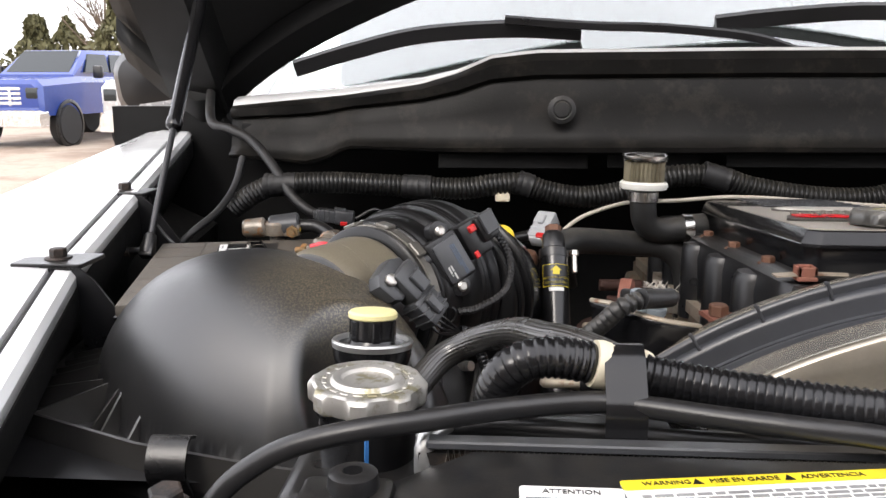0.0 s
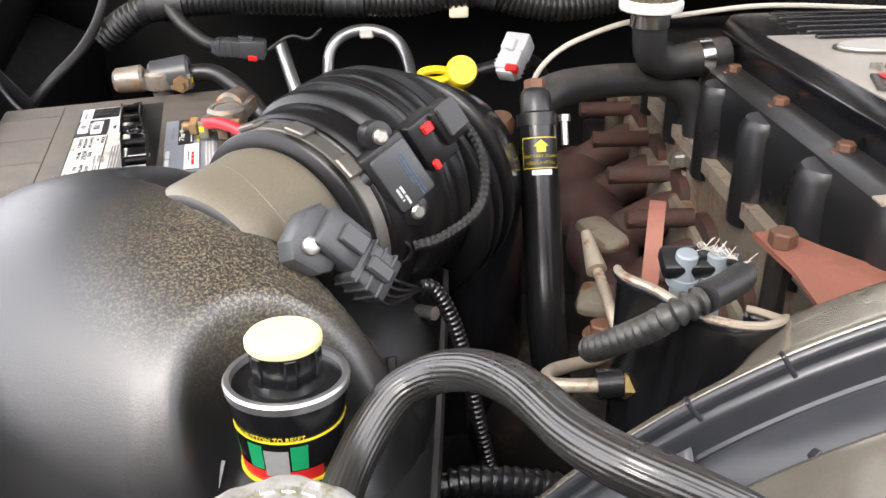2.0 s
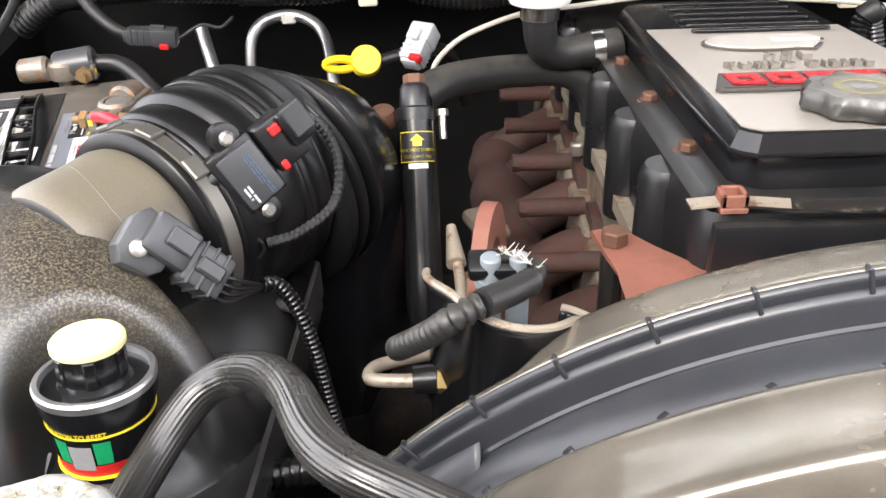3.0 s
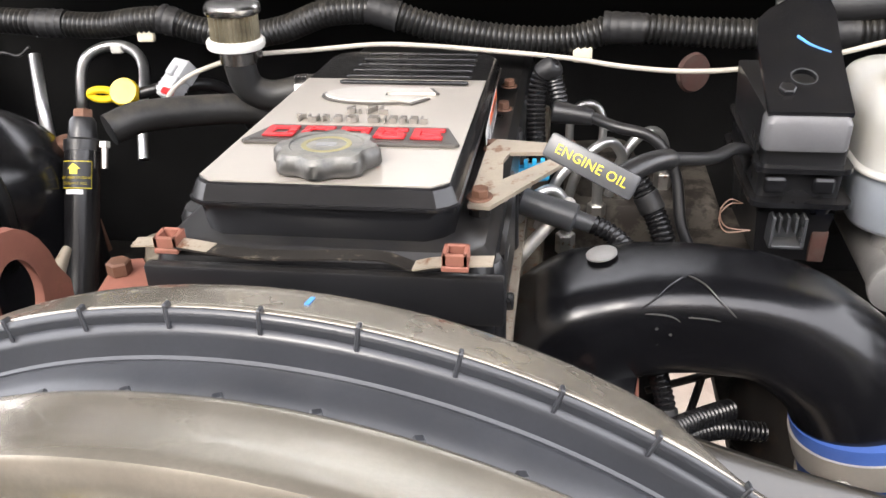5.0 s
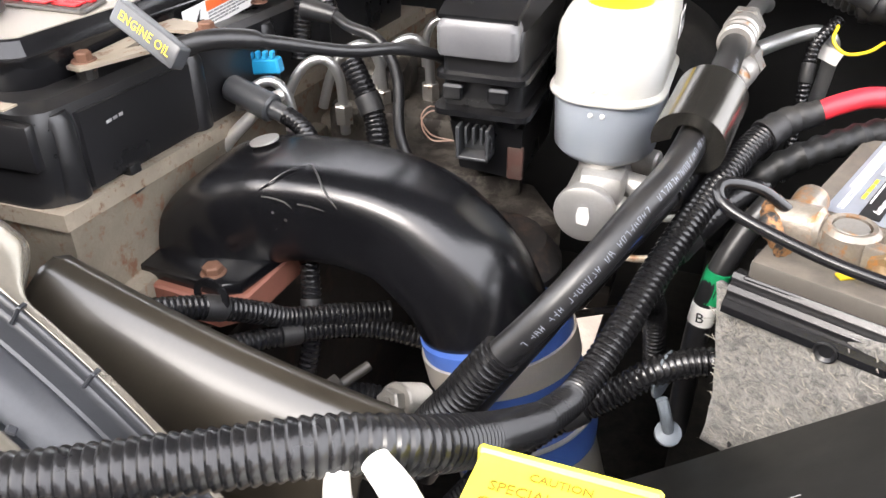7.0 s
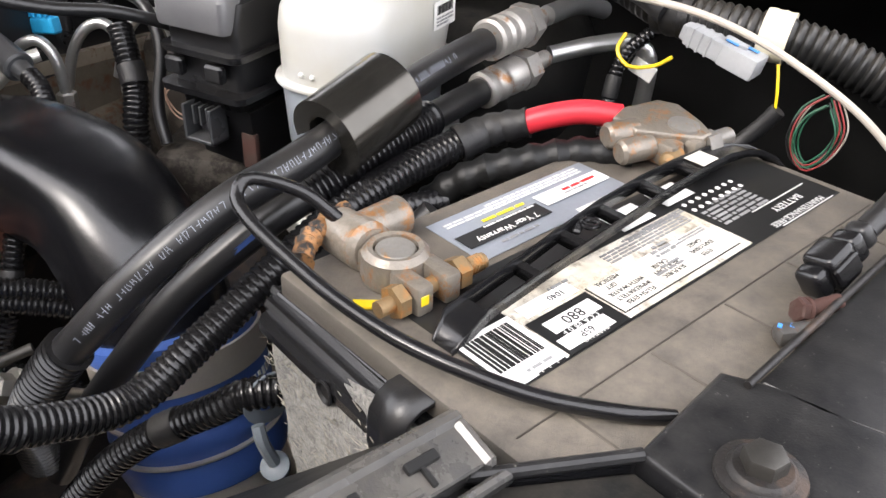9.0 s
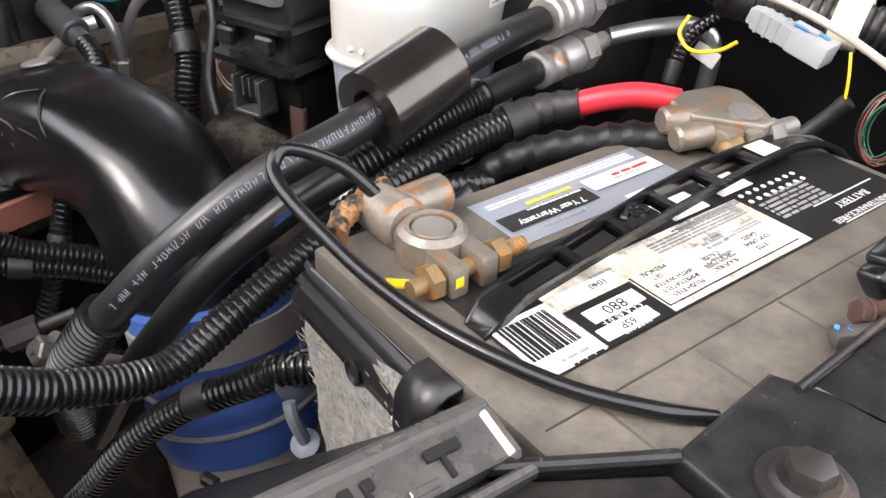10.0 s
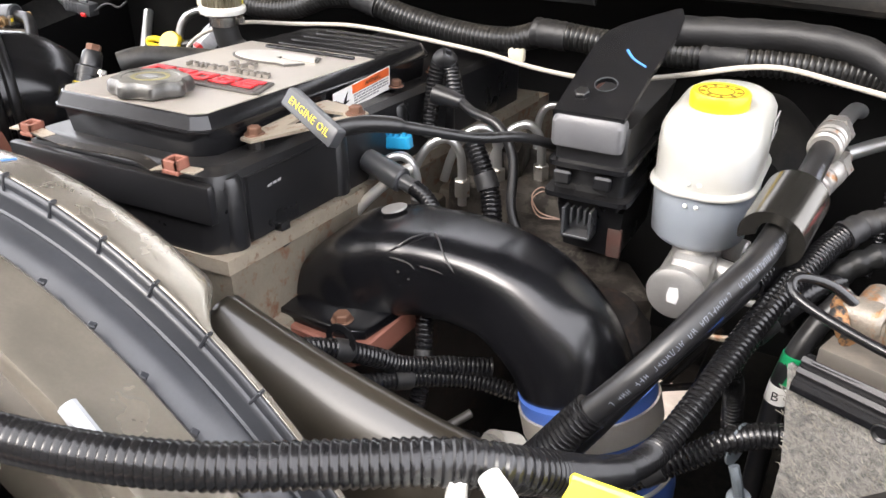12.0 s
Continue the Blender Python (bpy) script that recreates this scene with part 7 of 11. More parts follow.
def filler_tube():
    t = thing("coolant_vent_tube", (0.06, 0.86, 0.95), "black coolant fill tube with a yellow arrow label", "tube")
    a, b = Vector((0.064, 0.890, 1.045)), Vector((0.0597, 0.972, 1.198))
    bm = hose([(0.085, 0.90, 0.90), (0.07, 0.885, 0.99), a, a.lerp(b, 0.35), b], 0.0165, 0.008, 24)
    tube = part("tube", bm, BLACK_CLEAN, t)
    d = (b - a).normalized()
    m = at_frame(b, d)
    bm = bmesh.new()
    lathe(bm, [(0.0172, -0.006), (0.0172, 0.004), (0.0135, 0.006), (0.0125, 0.022), (0.010, 0.026), (0.009, 0.026)], m, 24)
    part("neck", bm, BLACK, t)
    bm = bmesh.new()
    prism(bm, hexagon(0.0095), m @ Matrix.Translation((0, 0, 0.025)), 0.009, 0.0012, 1)
    part("plug", bm, RUST_BOLT, t, "rusty hex plug")

    def wrap(poly, h0, z, mat, name, label=""):
        bm = bmesh.new()
        vs = [bm.verts.new(m @ Vector(((0.0167 + z) * math.cos(math.pi / 2 + x / 0.0167), (0.0167 + z) * math.sin(math.pi / 2 + x / 0.0167), h0 + y))) for x, y in poly]
        bm.faces.new(vs)
        return part(name, bm, mat, tube, label)

    for w, y0, y1, z, mat, name in ((0.0165, -0.0425, -0.0165, 0.0003, INK_YELLOW, "label"), (0.0157, -0.0417, -0.0173, 0.0006, INK, "label_ground"), (0.0085, -0.0480, -0.0436, 0.0004, LABEL_WHITE, "label_edge")):
        bm = bmesh.new()
        grid(bm, [[m @ Vector(((0.0167 + z) * math.cos(math.pi / 2 + (-w + w * k / 8) / 0.0167), (0.0167 + z) * math.sin(math.pi / 2 + (-w + w * k / 8) / 0.0167), y)) for y in (y0, y1)] for k in range(17)])
        part(name, bm, mat, tube)
    wrap([(-0.0036, 0.0), (0.0036, 0.0), (0.0036, 0.005), (0.0060, 0.005), (0.0, 0.0105), (-0.0060, 0.005), (-0.0036, 0.005)], -0.0290, 0.0011, INK_YELLOW, "arrow")
    for text, h in (("VENT HERE DURING", -0.0325), ("COOLANT FILL", -0.0380)):
        bm = lettering(text, 0.0037, Matrix.Identity(4), 0.0001)
        for v in bm.verts:
            an = math.pi / 2 + v.co.x / 0.0175
            v.co = m @ Vector((0.0178 * math.cos(an), 0.0178 * math.sin(an), h + v.co.y))
        part("letters", bm, INK_YELLOW, tube)
    bm = bmesh.new()
    p = b - d * 0.01 + Vector((0.023, 0.0, 0.002))
    rod(bm, p - d * 0.014, p + d * 0.006, 0.0032, 12)
    bolt(bm, p + d * 0.005, d, 0.0055, 0.006)
    part("bracket_bolt", bm, STEEL, t)


filler_tube()


def heater_hose():
    t = thing("heater_hose", (0.16, 1.06, 1.12), "dusty grey-black heater hose with a clamped elbow", "hose")
    part("rubber", hose([(0.062, 1.02, 1.194), (0.085, 1.045, 1.199), (0.13, 1.095, 1.189), (0.175, 1.122, 1.182), (0.213, 1.124, 1.178), (0.236, 1.1235, 1.158), (0.244, 1.120, 1.125), (0.244, 1.1185, 1.085)], 0.0165, 0.008, 20), RUBBER_DUSTY, t)
    bm = bmesh.new()
    lathe(bm, [(0.0168, -0.007), (0.0188, -0.007), (0.0188, 0.007), (0.0168, 0.007)], at_frame((0.2425, 1.115, 1.100), (0, 0, 1)), 28)
    box(bm, (0.012, 0.012, 0.014), Matrix.Translation((0.222, 1.105, 1.100)), 0.002, 1)
    part("clamp", bm, STEEL, t, "steel spring clamp")
    bm = bmesh.new()
    rod(bm, (0.243, 1.114, 1.085), (0.243, 1.114, 1.03), 0.0135, 18)
    part("stub", bm, BRACKET_TAN, t, "tan brass stub")


heater_hose()


def ac_pipes():
    t = thing("aluminium_pipe", (-0.11, 1.37, 1.05), "bent aluminium refrigerant pipes by the firewall", "pipe")
    part("loop", hose([(-0.175, 1.35, 1.03), (-0.170, 1.36, 1.10), (-0.166, 1.375, 1.145), (-0.150, 1.39, 1.164), (-0.118, 1.40, 1.169), (-0.085, 1.385, 1.163), (-0.066, 1.36, 1.143), (-0.055, 1.31, 1.10), (-0.045, 1.27, 1.05)], 0.0075, 0.006, 14), ALU_TUBE, t)
    part("stub", hose([(-0.225, 1.36, 1.165), (-0.215, 1.34, 1.14), (-0.20, 1.31, 1.10), (-0.19, 1.29, 1.04)], 0.0085, 0.006, 14), ALU_TUBE, t)
    bm = bmesh.new()
    box(bm, (0.018, 0.018, 0.014), Matrix.Translation((-0.118, 1.399, 1.166)), 0.002, 1)
    part("sleeve", bm, WHITE_PLASTIC, t, "white plastic sleeve")


ac_pipes()


def trans_dipstick():
    t = thing("transmission_dipstick", (0.0, 1.17, 1.05), "transmission dipstick with a yellow loop handle", "dipstick")
    c = Vector((0.000, 1.178, 1.1775))
    bm = bmesh.new()
    lathe(bm, [(0.008, -0.008), (0.0155, -0.008), (0.017, -0.005), (0.017, 0.005), (0.0155, 0.008), (0.008, 0.008)], at_frame(c, (0.15, -0.8, 0.55)), 28)
    sweep(bm, [c + Vector((-0.028, 0.0, -0.002)) + Vector((0.016 * math.cos(a), -0.002, 0.006 * math.sin(a))) for a in [2 * math.pi * k / 24 for k in range(25)]], 0.0045, 10, close=False)
    part("loop_handle", bm, YELLOW, t)
    part("tube", hose([c + Vector((0.010, 0.006, -0.004)), (0.05, 1.20, 1.178), (0.09, 1.25, 1.16), (0.11, 1.30, 1.08)], 0.0075, 0.008, 12), BLACK, t)


trans_dipstick()


# ---- exhaust side: manifold, exhaust brake cup, plates ----
def manifold():
    t = thing("exhaust_manifold", (0.20, 1.1, 0.95), "rusty brown cast-iron exhaust manifold", "manifold")
    part("log", hose([(0.150, 0.80, 0.985), (0.152, 0.95, 0.99), (0.150, 1.10, 0.995), (0.152, 1.25, 0.99), (0.152, 1.36, 0.98)], lambda i, s: 0.036 + 0.004 * math.sin(s * 37), 0.015, 20), RUST, t)
    for k in range(5):
        y = 0.90 + 0.105 * k
        bm = hose([(0.150, y, 0.995), (0.175, y, 1.015), (0.215, y, 1.035), (0.255, y, 1.04)], 0.024, 0.01, 16)
        run = part("runner", bm, RUST, t)
        bm = bmesh.new()
        prism(bm, rounded(0.058, 0.085, 0.016), at_frame((0.222, y, 1.038), (1, 0, 0.0), (0, 0, 1)), 0.014, 0.002)
        part("port_flange", bm, RUST, run)
        for dz in (-0.030, 0.030):
            bm = bmesh.new()
            rod(bm, (0.16, y + 0.028, 1.04 + dz), (0.222, y + 0.028, 1.04 + dz), 0.0095, 12)
            bolt(bm, (0.165, y + 0.028, 1.04 + dz), (-1, 0, 0), 0.010, 0.008)
            part("spacer_bolt", bm, RUST, run)
    bm = bmesh.new()
    box(bm, (0.030, 0.055, 0.016), Matrix.Translation((0.120, 0.965, 1.090)) @ Matrix.Rotation(0.4, 4, "Z"), 0.008)
    box(bm, (0.032, 0.040, 0.018), Matrix.Translation((0.108, 0.91, 1.056)) @ Matrix.Rotation(-0.3, 4, "Z"), 0.008)
    part("heat_shield_scrap", bm, ALU_DIRTY, t, "stained tan gasket material")


manifold()


def lifting_eye():
    t = thing("lifting_eye", (0.116, 0.79, 1.06), "rust-red steel lifting eye", "bracket")
    m = Matrix.Translation((0.112, 0.757, 1.080)) @ Matrix.Rotation(radians(-15), 4, "Z") @ Matrix.Rotation(radians(90), 4, "Y") @ Matrix.Rotation(radians(90), 4, "Z")
    bm = bmesh.new()
    n = 24
    ring_o, ring_i = [], []
    for k in range(n):
        a = 2 * math.pi * k / n
        ring_o.append((0.047 * math.cos(a) * (0.85 if math.sin(a) > 0 else 1.0), 0.075 + (0.066 if math.sin(a) > 0 else 0.075) * math.sin(a)))
        ring_i.append((0.020 * math.cos(a), 0.085 + 0.032 * math.sin(a)))
    v = [[bm.verts.new(m @ Vector((x, y, z))) for x, y in r] for r in (ring_o, ring_i) for z in (-0.005, 0.005)]
    for k in range(n):
        j = (k + 1) % n
        bm.faces.new((v[0][k], v[0][j], v[1][j], v[1][k]))
        bm.faces.new((v[2][k], v[2][j], v[3][j], v[3][k]))
        bm.faces.new((v[0][k], v[0][j], v[2][j], v[2][k]))
        bm.faces.new((v[1][k], v[1][j], v[3][j], v[3][k]))
    part("plate", bm, RUST_PALE, t)
    bm = bmesh.new()
    bolt(bm, (0.092, 0.80, 1.095), (0, 0, 1), 0.009, 0.010, 0.014)
    part("bolt", bm, RUST_BOLT, t)


lifting_eye()


def heat_plate():
    t = thing("heat_plate", (0.21, 0.76, 1.14), "flat rust-red steel plate bolted beside the rocker cover", "plate")
    bm = bmesh.new()
    prism(bm, [(0.183, 0.783), (0.203, 0.788), (0.222, 0.76), (0.285, 0.69), (0.26, 0.63), (0.17, 0.63), (0.193, 0.68), (0.193, 0.73)], Matrix.Translation((0, 0, 1.182)), 0.004, 0.001, 1)
    part("plate", bm, RUST_PALE, t)
    bm = bmesh.new()
    bolt(bm, (0.196, 0.764, 1.186), (0, 0, 1), 0.009, 0.010)
    part("bolt", bm, RUST_BOLT, t)
    bm = bmesh.new()
    rod(bm, (0.196, 0.764, 1.183), (0.196, 0.764, 0.98), 0.008, 10)
    part("stud", bm, IRON_DARK, t)


heat_plate()


def brake_cup():
    """Black sheet-metal heat shield cup round a connector, with its loom."""
    t = thing("heat_shield_cup", (0.13, 0.68, 1.0), "black heat-shield cup with a worn tan rim", "heat shield")
    bm = bmesh.new()
    n = 40
    rows = []
    for k in range(n + 1):
        a = radians(-200 + 250 * k / n)
        c = Vector((0.122, 0.668, 0))
        r = 0.043 + 0.006 * math.sin(3 * a)
        top = 1.213 - 0.012 * math.cos(a - 0.6) - 0.02 * smooth(0.6, 0.95, k / n)
        x, y = c.x + r * math.cos(a), c.y + 0.8 * r * math.sin(a)
        rows.append([(x, y, 0.98), (x, y, 1.10), (x, y, top - 0.006), (x + 0.003 * math.cos(a), y + 0.003 * math.sin(a), top)])
    grid(bm, rows)
    sh = part("shell", bm, BLACK_CLEAN, t)
    sh.modifiers.new("thick", "SOLIDIFY").thickness = 0.003
    bm = bmesh.new()
    sweep(bm, [Vector(r[3]) for r in rows], 0.0024, 8)
    part("rim", bm, BRACKET_TAN, t, "worn tan rim")
    bm = bmesh.new()
    rod(bm, (0.165, 0.66, 1.165), (0.20, 0.645, 1.188), 0.026, 20, 0.030)
    part("pipe_end", bm, ALU_DIRTY, t, "heat-tinted pipe end")


brake_cup()


PIN_GREY = surface("pale blue-grey nylon", (0.22, 0.25, 0.27), 0.45, vary=0.15, bump=0.0)


LOOM_GREY = surface("dusty grey-black loom", (0.022, 0.022, 0.022), 0.36, dust=0.3, bump=0.1)


def shield_loom():
    t = thing("sensor_loom", (0.10, 0.69, 1.10), "taped corrugated loom with a frayed grey connector", "loom")
    pts = [(0.057, 0.655, 1.187), (0.061, 0.645, 1.196), (0.077, 0.628, 1.217), (0.088, 0.62, 1.231), (0.103, 0.624, 1.237), (0.121, 0.642, 1.233), (0.135, 0.66, 1.23), (0.135, 0.675, 1.227), (0.126, 0.682, 1.226), (0.115, 0.682, 1.228)]
    part("conduit", corrugated(pts[:5], 0.0074, 0.0056, 0.24), LOOM_GREY, t)
    bm = hose(pts[4:], lambda i, s: (0.0078 - 0.001 * s if s < 0.45 else 0.0038) + 0.0005 * math.sin(i * 3.1), 0.003, 12)
    part("tape", bm, TAPE, t)
    bm = bmesh.new()
    rng = random.Random(3)
    for k in range(40):
        p = Vector(pts[6]).lerp(Vector(pts[9]), rng.random()) + Vector((0, 0, 0.004))
        q = p + Vector((rng.uniform(-0.006, 0.006), rng.uniform(-0.006, 0.006), rng.uniform(0.0, 0.007)))
        rod(bm, p, q, 0.00025, 4)
    part("frayed_threads", bm, CREAM, t)
    bm = bmesh.new()
    for dx in (-0.010, 0.006):
        rod(bm, (0.119 + dx, 0.685, 1.175), (0.120 + dx, 0.680, 1.230), 0.007, 16, 0.006, 0.001)
        rod(bm, (0.119 + dx, 0.6825, 1.21), (0.1195 + dx, 0.682, 1.215), 0.0085, 16)
    part("connector", bm, PIN_GREY, t, "pale blue-grey connector pins")
    bm = bmesh.new()
    box(bm, (0.030, 0.018, 0.010), Matrix.Translation((0.112, 0.684, 1.222)) @ Matrix.Rotation(0.3, 4, "X"), 0.003)
    part("connector_shell", bm, BLACK, t)


shield_loom()


def oil_feed():
    t = thing("steel_line", (0.06, 0.75, 1.05), "bent tan steel fluid line with hex fittings", "pipe")
    part("line", hose([(0.090, 0.85, 1.138), (0.093, 0.825, 1.130), (0.095, 0.79, 1.124), (0.097, 0.768, 1.114), (0.082, 0.733, 1.125), (0.054, 0.700, 1.143), (0.040, 0.685, 1.150), (0.037, 0.673, 1.152), (0.046, 0.667, 1.154), (0.076, 0.665, 1.155)], 0.0042, 0.004, 12), BRACKET_TAN, t)
    bm = bmesh.new()
    prism(bm, hexagon(0.0095), at_frame((0.078, 0.666, 1.156), (1, 0, 0)), 0.012, 0.001, 1)
    part("brass_nut", bm, YELLOW_BRASS, t, "brass hex nut")
    bm = bmesh.new()
    rod(bm, (0.064, 0.666, 1.155), (0.078, 0.666, 1.156), 0.0085, 14)
    part("collar", bm, BLACK, t)
    bm = bmesh.new()
    rod(bm, (0.0915, 0.83, 1.132), (0.088, 0.865, 1.145), 0.008, 12, 0.004)
    part("end_cone", bm, BRACKET_TAN, t)


YELLOW_BRASS = surface("dirty brass", (0.42, 0.30, 0.12), 0.4, metal=0.8, vary=0.2)
oil_feed()

# dark turbo housing and brackets low between the duct and the manifold
bm = bmesh.new()
lathe(bm, [(0.03, -0.06), (0.075, -0.05), (0.085, 0.0), (0.075, 0.05), (0.03, 0.06)], at_frame((0.08, 0.93, 0.90), (0, 1, 0)), 32)
single("turbocharger", bm, IRON_DARK, "dark cast turbocharger housing low in the bay", "turbocharger")
bm = bmesh.new()
rod(bm, (0.035, 1.01, 1.06), (0.03, 0.995, 1.185), 0.0045, 10)
lathe(bm, [(0.004, 0), (0.0125, 0.002), (0.013, 0.010), (0.010, 0.016), (0.004, 0.018)], at_frame((0.03, 0.993, 1.180), (0, -0.2, 1)), 18)
single("wastegate_rod", bm, RUST_BOLT, "rusty rod with a round brown head", "rod")


# ---- fan shroud, radiator top, front hoses ----
SC = Vector((0.3665, 0.0, 0.8438))     # centre of the shroud's ring (x, z)
SHROUD_YAW = -0.084                    # the ring's plane leans back towards the passenger side


# Pale metallic base stands in for the sky's reflection on dusty black plastic.
LIP_BRIGHT = surface("dusty shroud lip, sky sheen in its colour", (0.33, 0.295, 0.24), 0.25, metal=0.62, vary=0.22, bump=0.06, rough_vary=0.10, spec=0.8, coat=0.3)


def shroud():
    t = thing("fan_shroud", (0.36, 0.55, 0.75), "black plastic fan shroud with dusty rolled lips, sky sheen in their colour", "fan shroud")

    def on_ring(y, r, a):
        r -= 0.0245
        return Vector((SC.x + r * math.sin(a), y + SHROUD_YAW * r * math.sin(a), SC.z + r * math.cos(a)))

    def ring(profile, a0, a1, n=110):
        rows = []
        for k in range(n + 1):
            a = radians(a0 + (a1 - a0) * k / n)
            rows.append([on_ring(y, r, a) for y, r in profile])
        return grid(bmesh.new(), rows)

    def thick(ob, d=0.003):
        ob.modifiers.new("thick", "SOLIDIFY").thickness = d
        return ob

    # rear lip: broad over the engine, cut back to a narrow strip at both shoulders
    rows = []
    for k in range(181):
        deg = -56 + 112 * k / 180
        w = 0.13 + 0.87 * smooth(34.5, 29.0, abs(deg + 1.0))
        base = (0.589, 0.4592)
        rows.append([on_ring(base[0] + (y - base[0]) * w, base[1] + (r - base[1]) * (w if r > 0.44 else 1), radians(deg)) for y, r in
                     ((0.640, 0.420), (0.6375, 0.437), (0.633, 0.4450), (0.626, 0.4492), (0.613, 0.4530), (0.600, 0.4565), (0.5935, 0.4585), base)])
    thick(part("rear_lip", grid(bmesh.new(), rows), LIP_BRIGHT, t, "dusty rolled rear lip, sky sheen in its brown colour", sharp=60))
    band = ring([(0.5888, 0.4590), (0.5880, 0.4568), (0.5890, 0.4562), (0.5890, 0.4553), (0.5878, 0.4547), (0.5878, 0.4538), (0.5888, 0.4533), (0.5884, 0.4520), (0.5868, 0.4440), (0.5846, 0.4345), (0.5838, 0.4328), (0.5822, 0.4318), (0.5818, 0.4306), (0.5800, 0.4300), (0.5770, 0.4296), (0.5700, 0.4288), (0.5620, 0.4265), (0.5560, 0.4225), (0.5520, 0.4150), (0.5505, 0.4050)], -56, 60, 130)
    b = thick(part("rib_band", band, SHROUD, t, "black stepped band", sharp=25))
    low = ring([(0.5460, 0.4050), (0.5452, 0.4260), (0.5440, 0.4400), (0.5420, 0.4440), (0.5390, 0.4452), (0.5350, 0.4455), (0.5250, 0.4470), (0.5100, 0.4505), (0.4960, 0.4540), (0.4900, 0.4552), (0.4868, 0.4550), (0.4850, 0.4525), (0.4835, 0.4400), (0.4820, 0.4150), (0.4800, 0.3400)], -60, 52, 120)
    thick(part("inner_cone", low, LIP_BRIGHT, t, "dusty front hood of the shroud, sky sheen in its brown colour", sharp=50))
    for k in range(15):
        a = radians(-51.2 + 6.5 * k)
        m = Matrix.Translation(on_ring(0.5872, 0.4555, a)) @ Matrix.Rotation(a, 4, "Y")
        bm = bmesh.new()
        box(bm, (0.0024, 0.0060, 0.0135), m @ Matrix.Rotation(radians(-8), 4, "X"), 0.0006, 1)
        part("rib", bm, SHROUD, b)
        bm = bmesh.new()
        a -= radians(1.3)
        box(bm, (0.0055, 0.0050, 0.0030), Matrix.Translation(on_ring(0.5470, 0.4395, a)) @ Matrix.Rotation(a, 4, "Y") @ Matrix.Rotation(radians(25), 4, "Z"), 0.0008, 1)
        part("nub", bm, SHROUD, b)
    # snowflake marks moulded in the band
    for a0 in (-24.6, -20.4, -16.3, -12.2, -9.6):
        a = radians(a0)
        nrm = Vector((0.22 * math.sin(a) - SHROUD_YAW, -1.0, 0.22 * math.cos(a))).normalized()
        m = at_frame(on_ring(0.5868, 0.4452, a) + nrm * 0.0012, nrm, (0, 0, 1))
        bm = bmesh.new()
        for j in range(6):
            mj = m @ Matrix.Rotation(j * math.pi / 3, 4, "Z")
            box(bm, (0.0009, 0.0080, 0.0007), mj @ Matrix.Translation((0, 0.0044, 0.0)))
            for s in (-1, 1):
                box(bm, (0.0008, 0.0034, 0.0007), mj @ Matrix.Translation((s * 0.0013, 0.0060, 0.0)) @ Matrix.Rotation(-s * 0.8, 4, "Z"))
        part("moulded_mark", bm, SHROUD_MARK, b, "moulded snowflake mark")
    bm = bmesh.new()
    a = radians(3.2)
    box(bm, (0.0024, 0.012, 0.0005), Matrix.Translation(on_ring(0.612, 0.4536, a)) @ Matrix.Rotation(a, 4, "Y") @ Matrix.Rotation(radians(-16), 4, "X"))
    part("paint_dab", bm, BLUE_MARK, t, "blue paint dab")
    # the broad shoulder that runs on down to the fender side
    rows = []
    for k in range(41):
        x = 0.56 + 0.215 * k / 40
        p = Vector((x, 0.6389 + 0.0216 * (x - 0.68), 1.1439 - 0.2908 * (x - 0.68) + 0.58 * (x - 0.68) ** 2))
        rows.append([p + Vector((0, 0.030, -0.10)), p + Vector((0.0, 0.022, -0.025)), p + Vector((0, 0.012, -0.006)), p, p + Vector((-0.003, -0.010, -0.003)), p + Vector((-0.006, -0.022, -0.012)), p + Vector((-0.010, -0.032, -0.028)), p + Vector((-0.012, -0.040, -0.055)), p + Vector((-0.012, -0.042, -0.10)), p + Vector((-0.012, -0.042, -0.16))])
    thick(part("flank", grid(bmesh.new(), rows), SHROUD_LIP, t, "dusty brown shroud flank in the dimmer copy", sharp=60))
    rows = []
    for k in range(41):
        f = k / 40
        p = Vector((0.10, 0.62, 1.17)).lerp(Vector((-0.06, 0.60, 1.03)), f)
        rows.append([p + Vector((0, 0.03, -0.10)), p + Vector((0, 0.02, -0.02)), p, p + Vector((0.0, -0.02, -0.01)), p + Vector((0, -0.06, -0.10))])
    thick(part("left_flank", grid(bmesh.new(), rows), SHROUD, t, sharp=60))
    bm = bmesh.new()
    a = radians(33)
    p = on_ring(0.492, 0.4560, a)
    rod(bm, p + Vector((-0.012, 0, 0.008)), p + Vector((0.010, -0.004, -0.005)), 0.006, 10)
    part("peg", bm, GREY_LIGHT, t, "short grey peg")


SHROUD_MARK = surface("scuffed shroud mark", (0.026, 0.026, 0.028), 0.5, bump=0.0)
shroud()


def lifted(bm, dy=-0.095, dz=0.087):
    bmesh.ops.translate(bm, verts=bm.verts, vec=(0, dy, dz))
    return bm


